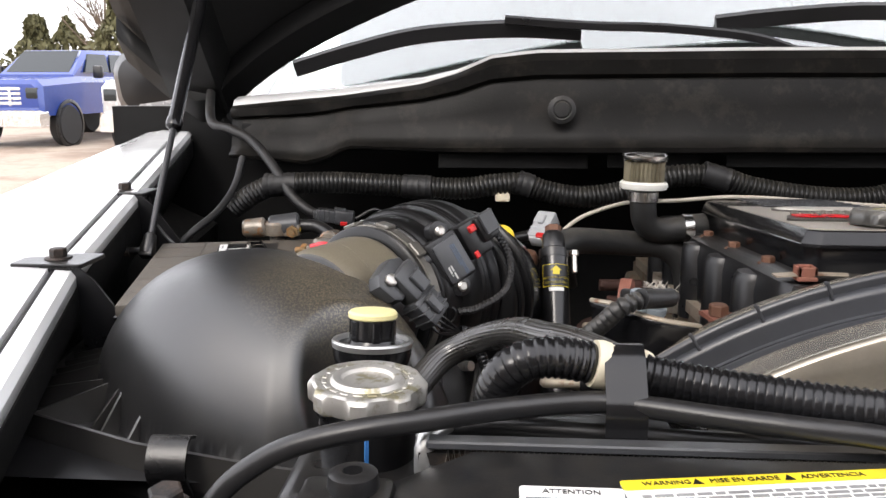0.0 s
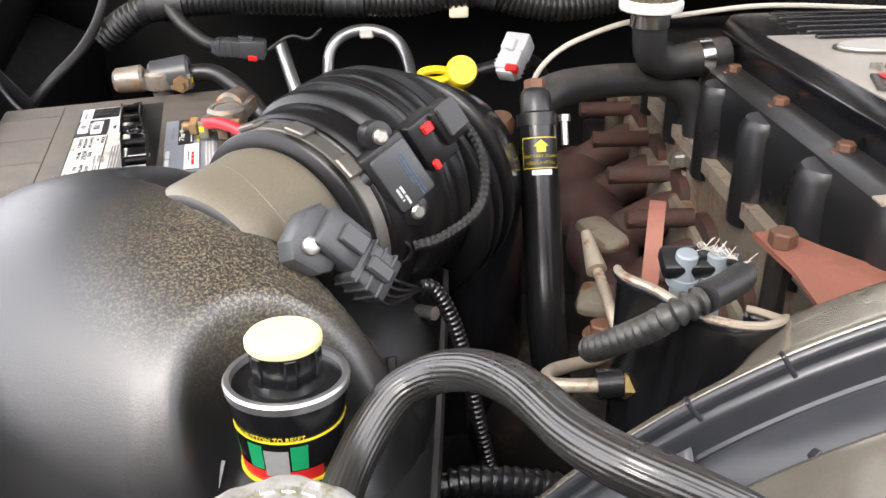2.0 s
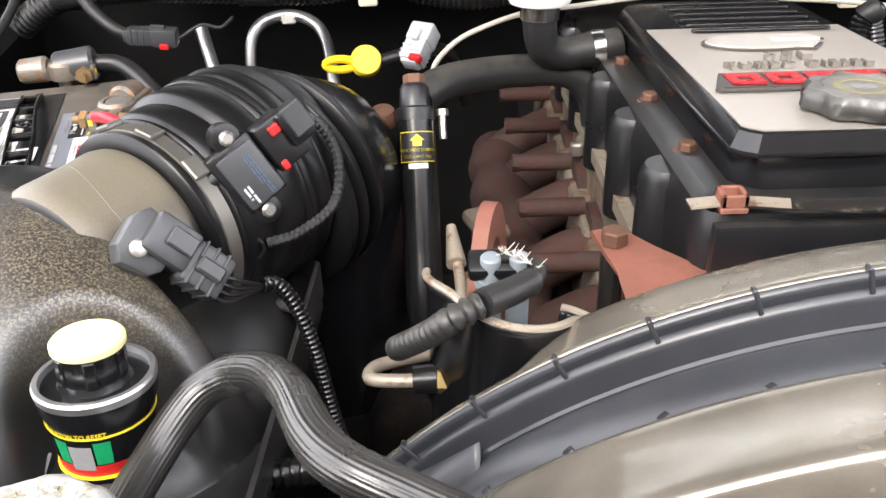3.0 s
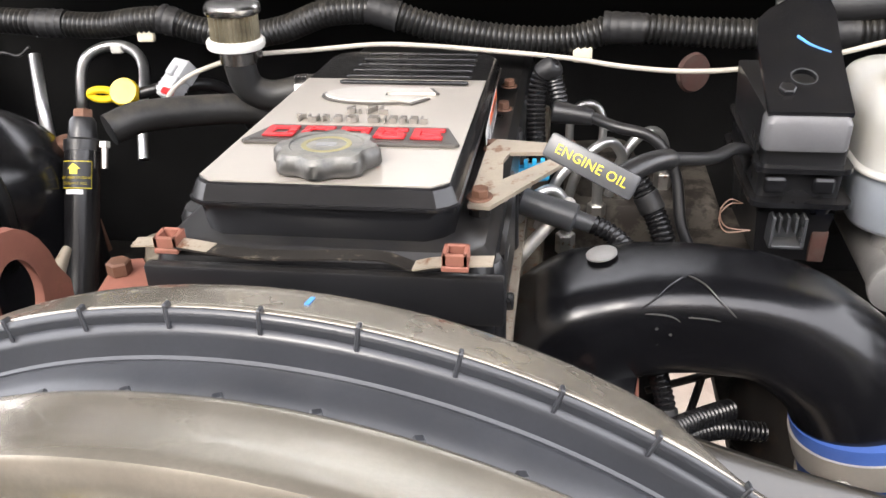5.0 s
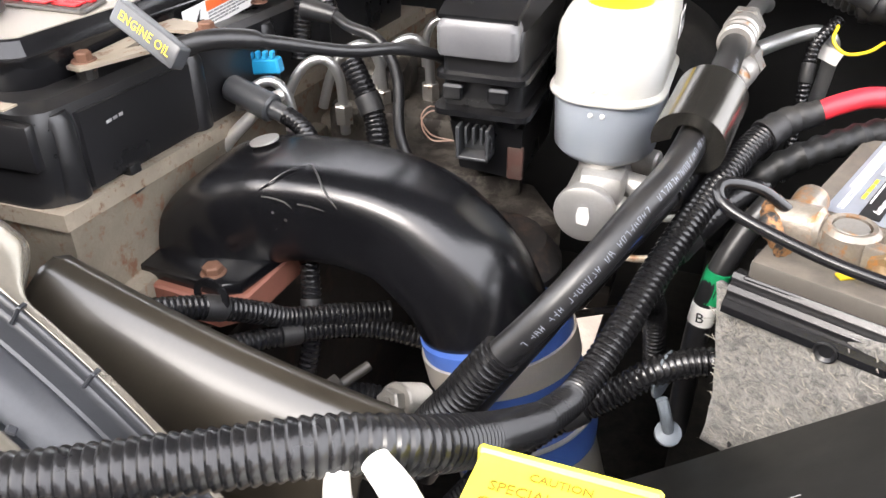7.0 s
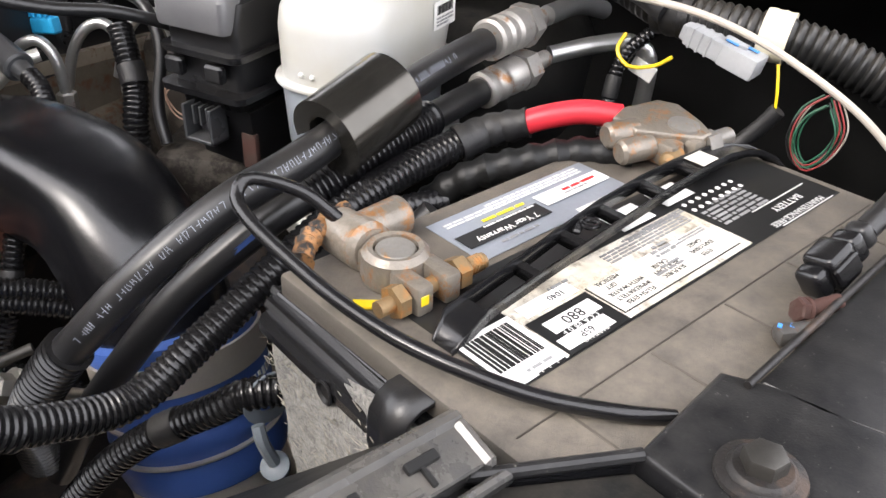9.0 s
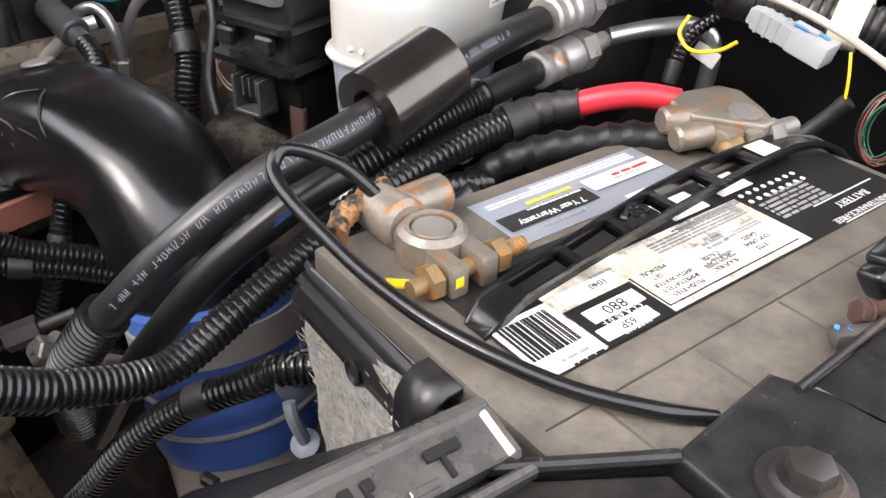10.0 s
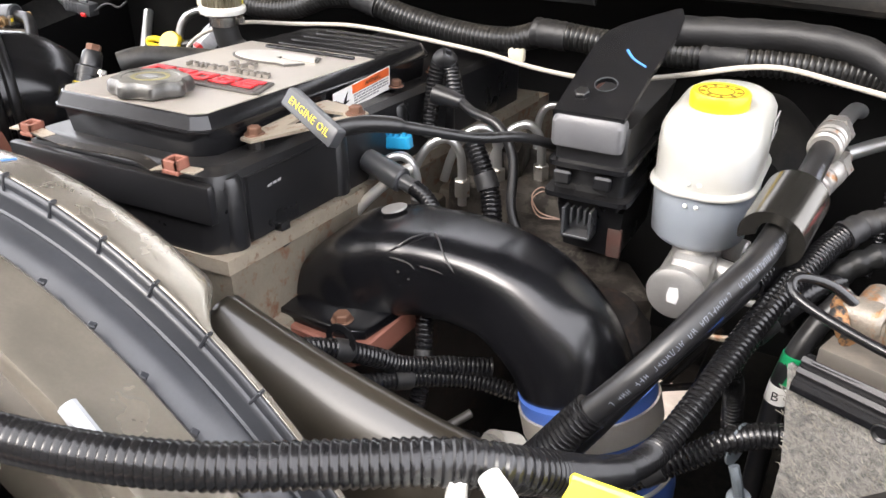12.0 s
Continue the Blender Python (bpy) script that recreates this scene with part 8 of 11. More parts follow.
def radiator():
    global RADIATOR
    t = RADIATOR = thing("radiator", (0.30, 0.47, 1.0), "radiator with a black top tank and finned cooler", "radiator")
    part("top_tank", lifted(cube((-0.03, 0.585, 1.07), (0.24, 0.625, 1.100), 0.010, 3)), BLACK, t)
    part("tank_lip", lifted(hose([(-0.03, 0.570, 1.100), (-0.01, 0.566, 1.112), (0.10, 0.564, 1.108), (0.20, 0.564, 1.104), (0.26, 0.566, 1.09)], 0.006, 0.01, 12)), RUBBER, t)
    bm = cube((-0.045, 0.540, 1.02), (0.26, 0.556, 1.106), 0.0)
    part("cooler_core", lifted(bm), IRON_DARK, t)
    bm = bmesh.new()
    for row, z in enumerate((1.104, 1.088, 1.072)):
        c = [Vector((-0.03 + 0.0016 * k, 0.540, z + (0.0045 if k % 2 else -0.0045))) for k in range(180)]
        sweep(bm, c, 1.0, shape=[(-0.002, -0.0003), (0.002, -0.0003), (0.002, 0.0003), (-0.002, 0.0003)])
    fins = part("fins", lifted(bm), STEEL_FIN, t, "zigzag cooling fins")
    fins["kind"] = "stuff"
    for z in (1.113, 1.096, 1.080):
        bm = cube((-0.04, 0.534, z - 0.0025), (0.26, 0.545, z + 0.0025), 0.001, 1)
        part("flat_tube", lifted(bm), GREY_PLASTIC, t)
    bm = bmesh.new()
    hose([(-0.040, 0.545, 1.03), (-0.042, 0.545, 1.10), (-0.040, 0.550, 1.112), (-0.030, 0.560, 1.116)], 0.006, 0.006, 12, bm)
    part("end_tank", lifted(bm), ALU_TUBE, t, "dull aluminium end tank")
    part("foam_strip", lifted(cube((-0.03, 0.546, 1.100), (0.25, 0.570, 1.1075), 0.004)), RUBBER, t)


STEEL_FIN = surface("dull aluminium fins", (0.30, 0.28, 0.25), 0.5, metal=0.6, vary=0.3)
radiator()


def support_panel():
    """Upper radiator support: black panel with the warning stickers."""
    t = thing("radiator_support", (0.36, 0.47, 0.95), "black upper radiator support panel with warning stickers", "support panel")
    bm = bmesh.new()
    rows = []
    for k in range(31):
        x = -0.50 + 1.62 * k / 30
        d = -0.07 * smooth(-0.035, -0.12, x) - 0.05 * smooth(0.27, 0.36, x)      # lower before the air cleaner
        rows.append([(x, 0.30, 1.060 + d), (x, 0.35, 1.095 + d), (x, 0.44, 1.122 + d), (x, 0.515, 1.128 + d), (x, 0.533, 1.128 + d), (x, 0.538, 1.124 + d), (x, 0.539, 1.06), (x, 0.539, 0.95)])
    grid(bm, rows)
    p = part("panel", lifted(bm, -0.100, 0.072), BLACK, t)
    p.modifiers.new("thick", "SOLIDIFY").thickness = 0.003
    mm = Matrix.Translation((0.0595, 0.500, 1.1282)) @ Matrix.Rotation(radians(9.5), 4, "Z") @ Matrix.Rotation(radians(5), 4, "X") @ Matrix.Translation((0.125, -0.0375, 0))
    bm = bmesh.new()
    prism(bm, rounded(0.25, 0.075, 0.003), mm @ Matrix.Translation((0, 0, 0.0012)), 0.0004)
    lab = part("warning_sticker", lifted(bm, -0.100, 0.072), LABEL_WHITE, t, "white warning sticker with a yellow head band")
    bm = bmesh.new()
    prism(bm, rounded(0.25, 0.0085, 0.002), mm @ Matrix.Translation((0, 0.0332, 0.0017)), 0.0004)
    part("head_band", lifted(bm, -0.100, 0.072), INK_YELLOW, lab)
    for text, x in (("WARNING", -0.102), ("MISE EN GARDE", -0.062), ("ADVERTENCIA", -0.016)):
        part("head_word", lifted(lettering(text, 0.0051, mm @ Matrix.Translation((x, 0.0332, 0.0022)), 0.0003), -0.100, 0.072), INK, lab)
    for x in (-0.0865, -0.039):
        bm = bmesh.new()
        prism(bm, [(-0.0028, -0.0022), (0.0028, -0.0022), (0, 0.0028)], mm @ Matrix.Translation((x, 0.0332, 0.0022)), 0.0003)
        part("warning_triangle", lifted(bm, -0.100, 0.072), INK, lab)
    part("small_print", lifted(bars(bmesh.new(), mm @ Matrix.Translation((0, -0.005, 0.0017)), 0.235, 0.060, 16, seed=21), -0.100, 0.072), INK_GREY, lab)
    m2 = Matrix.Translation((0.035, 0.458, 1.1275)) @ Matrix.Rotation(radians(6), 4, "X")
    bm = bmesh.new()
    prism(bm, rounded(0.050, 0.06, 0.002), m2 @ Matrix.Translation((0, 0, 0.0012)), 0.0004)
    lab = part("notice_sticker", lifted(bm, -0.100, 0.072), LABEL_WHITE, t, "white notice sticker")
    part("head_word", lifted(lettering("ATTENTION", 0.0050, m2 @ Matrix.Translation((0, 0.0255, 0.0017)), 0.0003), -0.100, 0.072), INK, lab)
    part("small_print", lifted(bars(bmesh.new(), m2 @ Matrix.Translation((0, -0.003, 0.0017)), 0.044, 0.048, 12, seed=23), -0.100, 0.072), INK_GREY, lab)
    # mount grommet
    bm = bmesh.new()
    prism(bm, rounded(0.050, 0.040, 0.006), Matrix.Translation((-0.080, 0.508, 1.040)), 0.075, 0.004)
    part("mount_pad", lifted(bm, -0.100, 0.072), BLACK, t)
    bm = bmesh.new()
    lathe(bm, [(0.0130, 0), (0.0140, 0.002), (0.0130, 0.009), (0.0090, 0.011), (0.0055, 0.0105), (0.005, 0.005), (0.001, 0.005)], Matrix.Translation((-0.076, 0.512, 1.115)), 28)
    part("grommet", lifted(bm, -0.100, 0.072), RUBBER, t, "round rubber mount")
    bm = bmesh.new()
    bolt(bm, (-0.174, 0.505, 1.105), (0, -0.1, 1), 0.0095, 0.010, 0.0125)
    rod(bm, (-0.174, 0.505, 1.04), (-0.174, 0.505, 1.106), 0.010, 14)
    part("bolt", lifted(bm, -0.100, 0.072), IRON_DARK, t)


support_panel()


def radiator_cap():
    c = Vector((-0.082, 0.502, 1.2115))
    t = RADIATOR
    m = at_frame(c, (0.02, -0.02, 1))
    bm = bmesh.new()
    lathe(bm, [(0.030, -0.0105), (0.0345, -0.0105), (0.0356, -0.009), (0.0358, 0.000), (0.0350, 0.0022), (0.0325, 0.0034), (0.0305, 0.0030), (0.0235, 0.0026), (0.0215, 0.0052), (0.0190, 0.0055), (0.0165, 0.0045), (0.0155, 0.0022), (0.001, 0.0020)], m, 96,
          wobble=lambda a, r, h: 1 + (0.042 * max(-1, min(1, 3.2 * math.cos(8 * a))) if r > 0.0335 and h < 0.001 else (0.02 * max(-1, min(1, 3.2 * math.cos(8 * a))) if r > 0.0335 else 0.0)))
    cap = part("filler_cap", bm, CAP_STEEL, t, "stamped steel filler cap")
    for k in range(20):
        a = 2 * math.pi * k / 20 + 0.1
        bm = bmesh.new()
        box(bm, (0.0028, 0.0058, 0.0010), m @ Matrix.Rotation(a, 4, "Z") @ Matrix.Translation((0.0270, 0, 0.0030)), 0.0003, 1)
        part("stamped_mark", bm, CAP_STEEL, cap)
    bm = bmesh.new()
    lathe(bm, [(0.030, -0.060), (0.030, -0.020), (0.0325, -0.016), (0.0325, -0.006)], m, 40)
    part("neck", bm, BLACK, t, "black filler neck")
    bm = bmesh.new()
    box(bm, (0.004, 0.0006, 0.028), m @ Matrix.Translation((-0.018, -0.0242, -0.03)))
    part("paint_mark", bm, BLUE_MARK, t)


CAP_STEEL = surface("tarnished stamped steel", (0.60, 0.58, 0.54), 0.46, metal=0.75, vary=0.12, second=(0.34, 0.31, 0.2), second_amount=0.3, second_scale=60.0)
radiator_cap()
single("radiator_neck_tank", cube((-0.13, 0.438, 1.06), (-0.035, 0.52, 1.165), 0.012, 3), BLACK, "black radiator side tank under the filler cap", "tank")

RIB_FINE = [(math.cos(2 * math.pi * k / 40) * (1 + 0.03 * (k % 2)), math.sin(2 * math.pi * k / 40) * (1 + 0.03 * (k % 2))) for k in range(40)]
# ribbed hose that arches from the filler neck over to the conduit
RUBBER_GLOSS = surface("glossy ribbed rubber", (0.020, 0.019, 0.018), 0.27, vary=0.15, dust=0.10, bump=0.1, spec=0.8, coat=0.15)
RIB = [(math.cos(2 * math.pi * k / 156) * (1 + 0.013 * math.cos(26 * 2 * math.pi * k / 156)), math.sin(2 * math.pi * k / 156) * (1 + 0.013 * math.cos(26 * 2 * math.pi * k / 156))) for k in range(156)]
OVERFLOW = [(-0.070, 0.500, 1.165), (-0.072, 0.545, 1.168), (-0.064, 0.590, 1.172), (-0.047, 0.615, 1.188), (-0.030, 0.620, 1.198), (-0.015, 0.613, 1.207), (0.000, 0.598, 1.216), (0.015, 0.571, 1.226), (0.030, 0.536, 1.233), (0.045, 0.516, 1.236), (0.07, 0.506, 1.229), (0.095, 0.503, 1.214), (0.115, 0.500, 1.190), (0.125, 0.498, 1.150)]
t = thing("overflow_hose", OVERFLOW[5], "ribbed black overflow hose arching from the filler neck", "hose")
part("rubber", hose(OVERFLOW, 0.0102, 0.004, shape=RIB), RUBBER_GLOSS, t)
bm = bmesh.new()
rod(bm, OVERFLOW[0], Vector(OVERFLOW[0]).lerp(Vector(OVERFLOW[1]), 0.25), 0.0118, 20, 0.0118, 0.001)
part("end_clamp", bm, STEEL, t, "steel spring clamp")
single("drain_hose", hose([(-0.18, 0.425, 1.09), (-0.172, 0.43, 1.135), (-0.157, 0.433, 1.168), (-0.135, 0.434, 1.188), (-0.11, 0.434, 1.201), (-0.075, 0.435, 1.210), (-0.04, 0.441, 1.214), (0.0, 0.452, 1.217), (0.05, 0.459, 1.220), (0.08, 0.455, 1.2195), (0.12, 0.443, 1.219), (0.158, 0.432, 1.219), (0.206, 0.425, 1.216), (0.26, 0.42, 1.200), (0.31, 0.42, 1.15)], 0.0062, 0.006, shape=RIB_FINE), RUBBER, "slim smooth black hose along the radiator top", "hose")


def front_conduit():
    t = thing("front_conduit", (0.4, 0.53, 1.10), "thick black corrugated conduit running from the radiator to the battery", "conduit")
    pts = [(0.004, 0.520, 1.150), (-0.004, 0.500, 1.185), (-0.002, 0.482, 1.218), (0.010, 0.474, 1.236), (0.03, 0.474, 1.241), (0.06, 0.478, 1.235), (0.10, 0.474, 1.228), (0.14, 0.460, 1.2262), (0.20, 0.441, 1.2255), (0.30, 0.424, 1.225), (0.45, 0.419, 1.225), (0.594, 0.431, 1.225), (0.683, 0.454, 1.225), (0.754, 0.491, 1.225), (0.803, 0.519, 1.224), (0.832, 0.542, 1.212), (0.842, 0.580, 1.182), (0.844, 0.625, 1.145), (0.850, 0.675, 1.108), (0.862, 0.732, 1.086), (0.880, 0.777, 1.108), (0.895, 0.820, 1.132), (0.911, 0.860, 1.154), (0.926, 0.900, 1.168), (0.941, 0.940, 1.176), (0.953, 0.965, 1.180)]
    part("conduit", corrugated(pts[:19], 0.0124, 0.0048, 0.09, 20), CONDUIT, t)
    part("conduit", corrugated(pts[18:], 0.0110, 0.0046, 0.09, 20), CONDUIT, t)
    bm = hose([(0.950, 0.958, 1.179), (0.965, 0.975, 1.186), (0.988, 0.984, 1.194)], lambda i, s: 0.0128 - 0.003 * s + 0.0008 * math.sin(2.2 * i), 0.004, 16)
    part("tape_wrap", bm, TAPE, t)
    bm = hose([(0.985, 0.983, 1.193), (1.00, 0.990, 1.199), (1.02, 1.000, 1.203), (1.042, 1.010, 1.201)], 0.0082, 0.006, 16)
    part("red_cable", bm, RED_CABLE, t, "red battery cable sleeve")
    # tape and clip at the radiator
    bm = hose([(0.053, 0.4768, 1.2368), (0.070, 0.4793, 1.2327), (0.084, 0.482, 1.2285)], lambda i, s: 0.0138 + 0.0006 * (i % 2), 0.004, 18)
    part("cream_tape", bm, CREAM_TAPE, t, "cream masking tape")
    return t


front_conduit()


def hose_clip():
    t = thing("hose_clip", (0.073, 0.51, 1.15), "black plastic clip that holds the conduit and hose", "clip")
    bm = bmesh.new()
    hose([(0.070, 0.4915, 1.205), (0.070, 0.4935, 1.230), (0.070, 0.4885, 1.2425), (0.070, 0.479, 1.2468), (0.070, 0.468, 1.243), (0.070, 0.459, 1.231), (0.070, 0.4505, 1.218), (0.070, 0.4515, 1.200), (0.070, 0.455, 1.175)], 1.0, 0.004, bm=bm, shape=[(-0.0115, -0.0015), (0.0115, -0.0015), (0.0115, 0.0015), (-0.0115, 0.0015)])
    part("strap", bm, BLACK_CLEAN, t)
    part("foot", cube((0.058, 0.456, 1.128), (0.084, 0.53, 1.182), 0.004), BLACK, t)


hose_clip()

# lower radiator hose and loom by the filler
single("lower_conduit", corrugated([(0.000, 0.53, 1.150), (-0.008, 0.555, 1.125), (-0.005, 0.58, 1.08), (0.01, 0.60, 1.0)], 0.018, 0.0065, 0.14, 22), CONDUIT, "thick corrugated conduit diving beside the shroud", "conduit")
single("cross_loom", corrugated([(-0.03, 0.66, 1.085), (0.0, 0.66, 1.09), (0.05, 0.655, 1.085), (0.10, 0.645, 1.07), (0.14, 0.64, 1.04)], 0.010, 0.006), CONDUIT, "thin corrugated loom crossing low behind the shroud", "loom")
bm = bmesh.new()
rod(bm, (-0.052, 0.69, 1.16), (-0.040, 0.60, 0.98), 0.003, 8)
single("thin_rod", bm, IRON_DARK, "thin dark steel rod beside the air cleaner", "rod")


def coolant_bottle():
    t = thing("coolant_bottle", (0.90, 0.44, 0.95), "milky white coolant bottle with a flip-up yellow cap", "coolant bottle")
    c = Vector((0.891, 0.513, 1.2195))
    up = Vector((0.0, 0.03, 1.0)).normalized()
    side = Vector((1.0, -0.02, 0.0)).normalized()
    side = (side - up * side.dot(up)).normalized()
    back = up.cross(side)
    m = Matrix.Translation(c) @ Matrix((side, back, up)).transposed().to_4x4()
    bm = bmesh.new()
    stack(bm, [[m @ Vector((x * s + ox, y * s + oy, z)) for x, y in rounded(0.16, 0.13, 0.045, 7)] for s, z, ox, oy in ((1.0, -0.26, 0.03, -0.045), (1.08, -0.10, 0.03, -0.040), (1.0, -0.045, 0.028, -0.030), (0.82, -0.036, 0.022, -0.024), (0.50, -0.029, 0.010, -0.012), (0.36, -0.020, 0.0, -0.006), (0.36, -0.004, 0.0, 0.0))])
    part("body", bm, WHITE_PLASTIC, t, "milky white bottle body", sharp=50)
    lid = [(-0.033, -0.005), (-0.022, -0.018), (-0.007, -0.026), (0.006, -0.026), (0.017, -0.022), (0.031, -0.008), (0.034, 0.022), (-0.033, 0.024)]
    bm = bmesh.new()
    prism(bm, lid, m @ Matrix.Translation((0, 0, -0.006)), 0.010, 0.0018)
    box(bm, (0.070, 0.005, 0.008), m @ Matrix.Translation((0.0005, 0.025, 0.001)), 0.0015, 1)
    lathe(bm, [(0.0255, -0.028), (0.0285, -0.026), (0.0285, -0.004)], m, 32)
    cap = part("cap", bm, YELLOW_LIGHT, t, "lemon yellow flip cap")
    for k, (text, s) in enumerate((("CAUTION", 0.0060), ("SPECIAL ENGINE", 0.0076), ("COOLANT ONLY", 0.0078), ("SEE OWNERS MANUAL", 0.0052))):
        bm = lettering(text, s * 0.88, m @ Matrix.Translation((0.0 if k < 3 else -0.003, 0.0160 - 0.0085 * k, 0.0042)), 0.0004)
        part("letters", bm, INK_BROWN if k < 3 else INK, cap, "embossed caution words")
    # forked bracket on the shoulder
    bm = bmesh.new()
    # a plate with two arms round a pear-shaped slot
    left = [(-0.0165, 0.051), (-0.0175, 0.030), (-0.012, 0.012), (-0.006, -0.010), (-0.004, -0.040)]
    right = [(-0.0005, 0.0605), (0.0085, 0.046), (0.013, 0.030), (0.019, 0.012), (0.022, -0.010), (0.024, -0.040)]
    for path, w in ((left, (0.0048, 0.0062, 0.0098, 0.016, 0.018)), (right, (0.0058, 0.0075, 0.0105, 0.016, 0.019, 0.021))):
        pts = [(0.8265 + x, 0.512, 1.1705 + z) for x, z in path]
        hose(pts, lambda i, s, w=w: w[min(len(w) - 2, int(s * (len(w) - 1)))] * (1 - (s * (len(w) - 1)) % 1) + w[min(len(w) - 1, int(s * (len(w) - 1)) + 1)] * ((s * (len(w) - 1)) % 1), 0.003, 16, bm)
    part("fork", bm, WHITE_PLASTIC, t, "white forked bracket")


INK_BROWN = surface("brown-amber embossing", (0.22, 0.15, 0.012), 0.5, bump=0.0)
coolant_bottle()


# ---- driver's side: relay box, brake fluid reservoir, refrigerant hoses ----
def relay_box():
    t = thing("relay_box", (0.72, 1.0, 1.10), "black plastic relay box with a tall tilted lid", "relay box")
    # tilted lid plate
    lo = 0.966
    def at(x, s, n=0.0):
        """On the lid: s along its slope, n out of it."""
        d = Vector((0, 0.83, 0.30)).normalized()
        o = Vector((0.02, -d.z, d.y))
        return Vector((x, lo, 1.243)) + d * s + o * n
    out = [(0.684, 0.0), (0.752, 0.0), (0.756, 0.08), (0.762, 0.145), (0.760, 0.172), (0.7535, 0.188), (0.748, 0.187), (0.722, 0.165), (0.703, 0.149), (0.692, 0.134), (0.688, 0.118), (0.686, 0.09)]
    bm = bmesh.new()
    loops = [[at(x, s) for x, s in out], [at(0.719 + 0.0105 * math.cos(2 * math.pi * k / 28), 0.0475 + 0.0105 * math.sin(2 * math.pi * k / 28)) for k in range(28)]]
    edges = []
    for loop in loops:
        vs = [bm.verts.new(p) for p in loop]
        edges += [bm.edges.new((vs[k - 1], vs[k])) for k in range(len(vs))]
    bmesh.ops.triangle_fill(bm, use_beauty=True, use_dissolve=False, edges=edges)
    grown = bmesh.ops.extrude_face_region(bm, geom=list(bm.faces))
    bmesh.ops.translate(bm, verts=[v for v in grown["geom"] if isinstance(v, bmesh.types.BMVert)], vec=at(0, 0, 0.005) - at(0, 0, 0))
    bmesh.ops.recalc_face_normals(bm, faces=list(bm.faces))
    lid = part("lid", bm, BLACK_CLEAN, t, sharp=25)
    bm = bmesh.new()
    sweep(bm, [at(0.719 + 0.0108 * math.cos(2 * math.pi * k / 28), 0.0475 + 0.0108 * math.sin(2 * math.pi * k / 28), 0.0050) for k in range(29)], 0.0006, 6, close=False)
    part("hole_rim", bm, GREY_PLASTIC, lid, "rim of the round hole")
    bm = bmesh.new()
    bolt(bm, at(0.702, 0.028, 0.0045), (0.02, -0.34, 0.94), 0.0075, 0.004)
    part("clip_boss", bm, BLACK, lid)
    bm = bmesh.new()
    c, _ = spline([at(0.722, 0.105, 0.0052), at(0.732, 0.092, 0.0052), at(0.747, 0.082, 0.0052)], 0.003)
    sweep(bm, c, lambda i, s: 0.0016 - 0.0007 * s, 6)
    part("paint_stroke", bm, BLUE_MARK, lid, "blue paint stroke")
    # front lip and body below
    def ring(x0, x1, y0, y1, z, r=0.006):
        return [((x0 + x1) / 2 + x, (y0 + y1) / 2 + y, z) for x, y in rounded(x1 - x0, y1 - y0, r, 4)]
    bm = bmesh.new()
    stack(bm, [ring(0.684, 0.752, 0.961, 0.985, 1.214), ring(0.683, 0.753, 0.960, 0.985, 1.218), ring(0.683, 0.753, 0.960, 0.985, 1.238), ring(0.686, 0.750, 0.964, 0.985, 1.244)])
    part("front_lip", bm, LIP_GREY, t, "grey weathered front lip")
    bm = bmesh.new()
    stack(bm, [ring(0.690, 0.752, 0.972, 1.10, 1.150), ring(0.686, 0.756, 0.970, 1.11, 1.165), ring(0.686, 0.756, 0.968, 1.12, 1.215), ring(0.690, 0.756, 0.975, 1.15, 1.235)])
    part("body", bm, BLACK, t)
    for z, g in ((1.196, 0.006), (1.165, 0.009)):
        bm = bmesh.new()
        stack(bm, [ring(0.684 - g / 2, 0.756 + g, 0.966 - g, 1.12, z - 0.0025, 0.01), ring(0.684 - g / 2, 0.756 + g, 0.966 - g, 1.12, z + 0.0025, 0.01)])
        part("body_rim", bm, BLACK_CLEAN, t)
    for x in (0.698, 0.738):
        bm = bmesh.new()
        box(bm, (0.018, 0.008, 0.014), Matrix.Translation((x, 0.962, 1.183)), 0.002, 1)
        part("latch", bm, BLACK_CLEAN, t)
    # open plug socket underneath
    bm = bmesh.new()
    box(bm, (0.030, 0.003, 0.030), Matrix.Translation((0.716, 0.977, 1.137)), 0.0008, 1)
    sock = part("socket", bm, GREY_PLASTIC, t)
    for place, size in (((0.7025, 0.968, 1.137), (0.003, 0.020, 0.030)), ((0.7295, 0.968, 1.137), (0.003, 0.020, 0.030)), ((0.716, 0.968, 1.123), (0.030, 0.020, 0.003)), ((0.709, 0.970, 1.143), (0.0022, 0.016, 0.016)), ((0.716, 0.970, 1.143), (0.0022, 0.016, 0.016)), ((0.723, 0.970, 1.143), (0.0022, 0.016, 0.016))):
        bm = bmesh.new()
        box(bm, size, Matrix.Translation(place), 0.0005, 1)
        part("socket_wall" if size[1] > 0.018 else "pin", bm, GREY_PLASTIC, sock)
    bm = bmesh.new()
    stack(bm, [[(0.696, 0.985, 1.10), (0.752, 0.985, 1.095), (0.752, 1.10, 1.09), (0.696, 1.10, 1.09)], [(0.690, 0.975, 1.150), (0.757, 0.975, 1.150), (0.757, 1.10, 1.15), (0.690, 1.10, 1.15)]])
    part("bracket", bm, BLACK, t, "dirty black mounting bracket")
    part("bracket_edge", cube((0.742, 0.978, 1.098), (0.757, 0.984, 1.13), 0.002), RUST, t, "rusty bracket edge")
    for dz in (0, -0.005):
        part("wire", hose([(0.690, 0.985, 1.125), (0.668, 0.985, 1.128 + dz), (0.660, 0.982, 1.145 + dz), (0.668, 0.985, 1.156 + dz), (0.680, 0.99, 1.15)], 0.0007, 0.003, 6), WIRE_TAN, t, "loose thin wire")
    return t


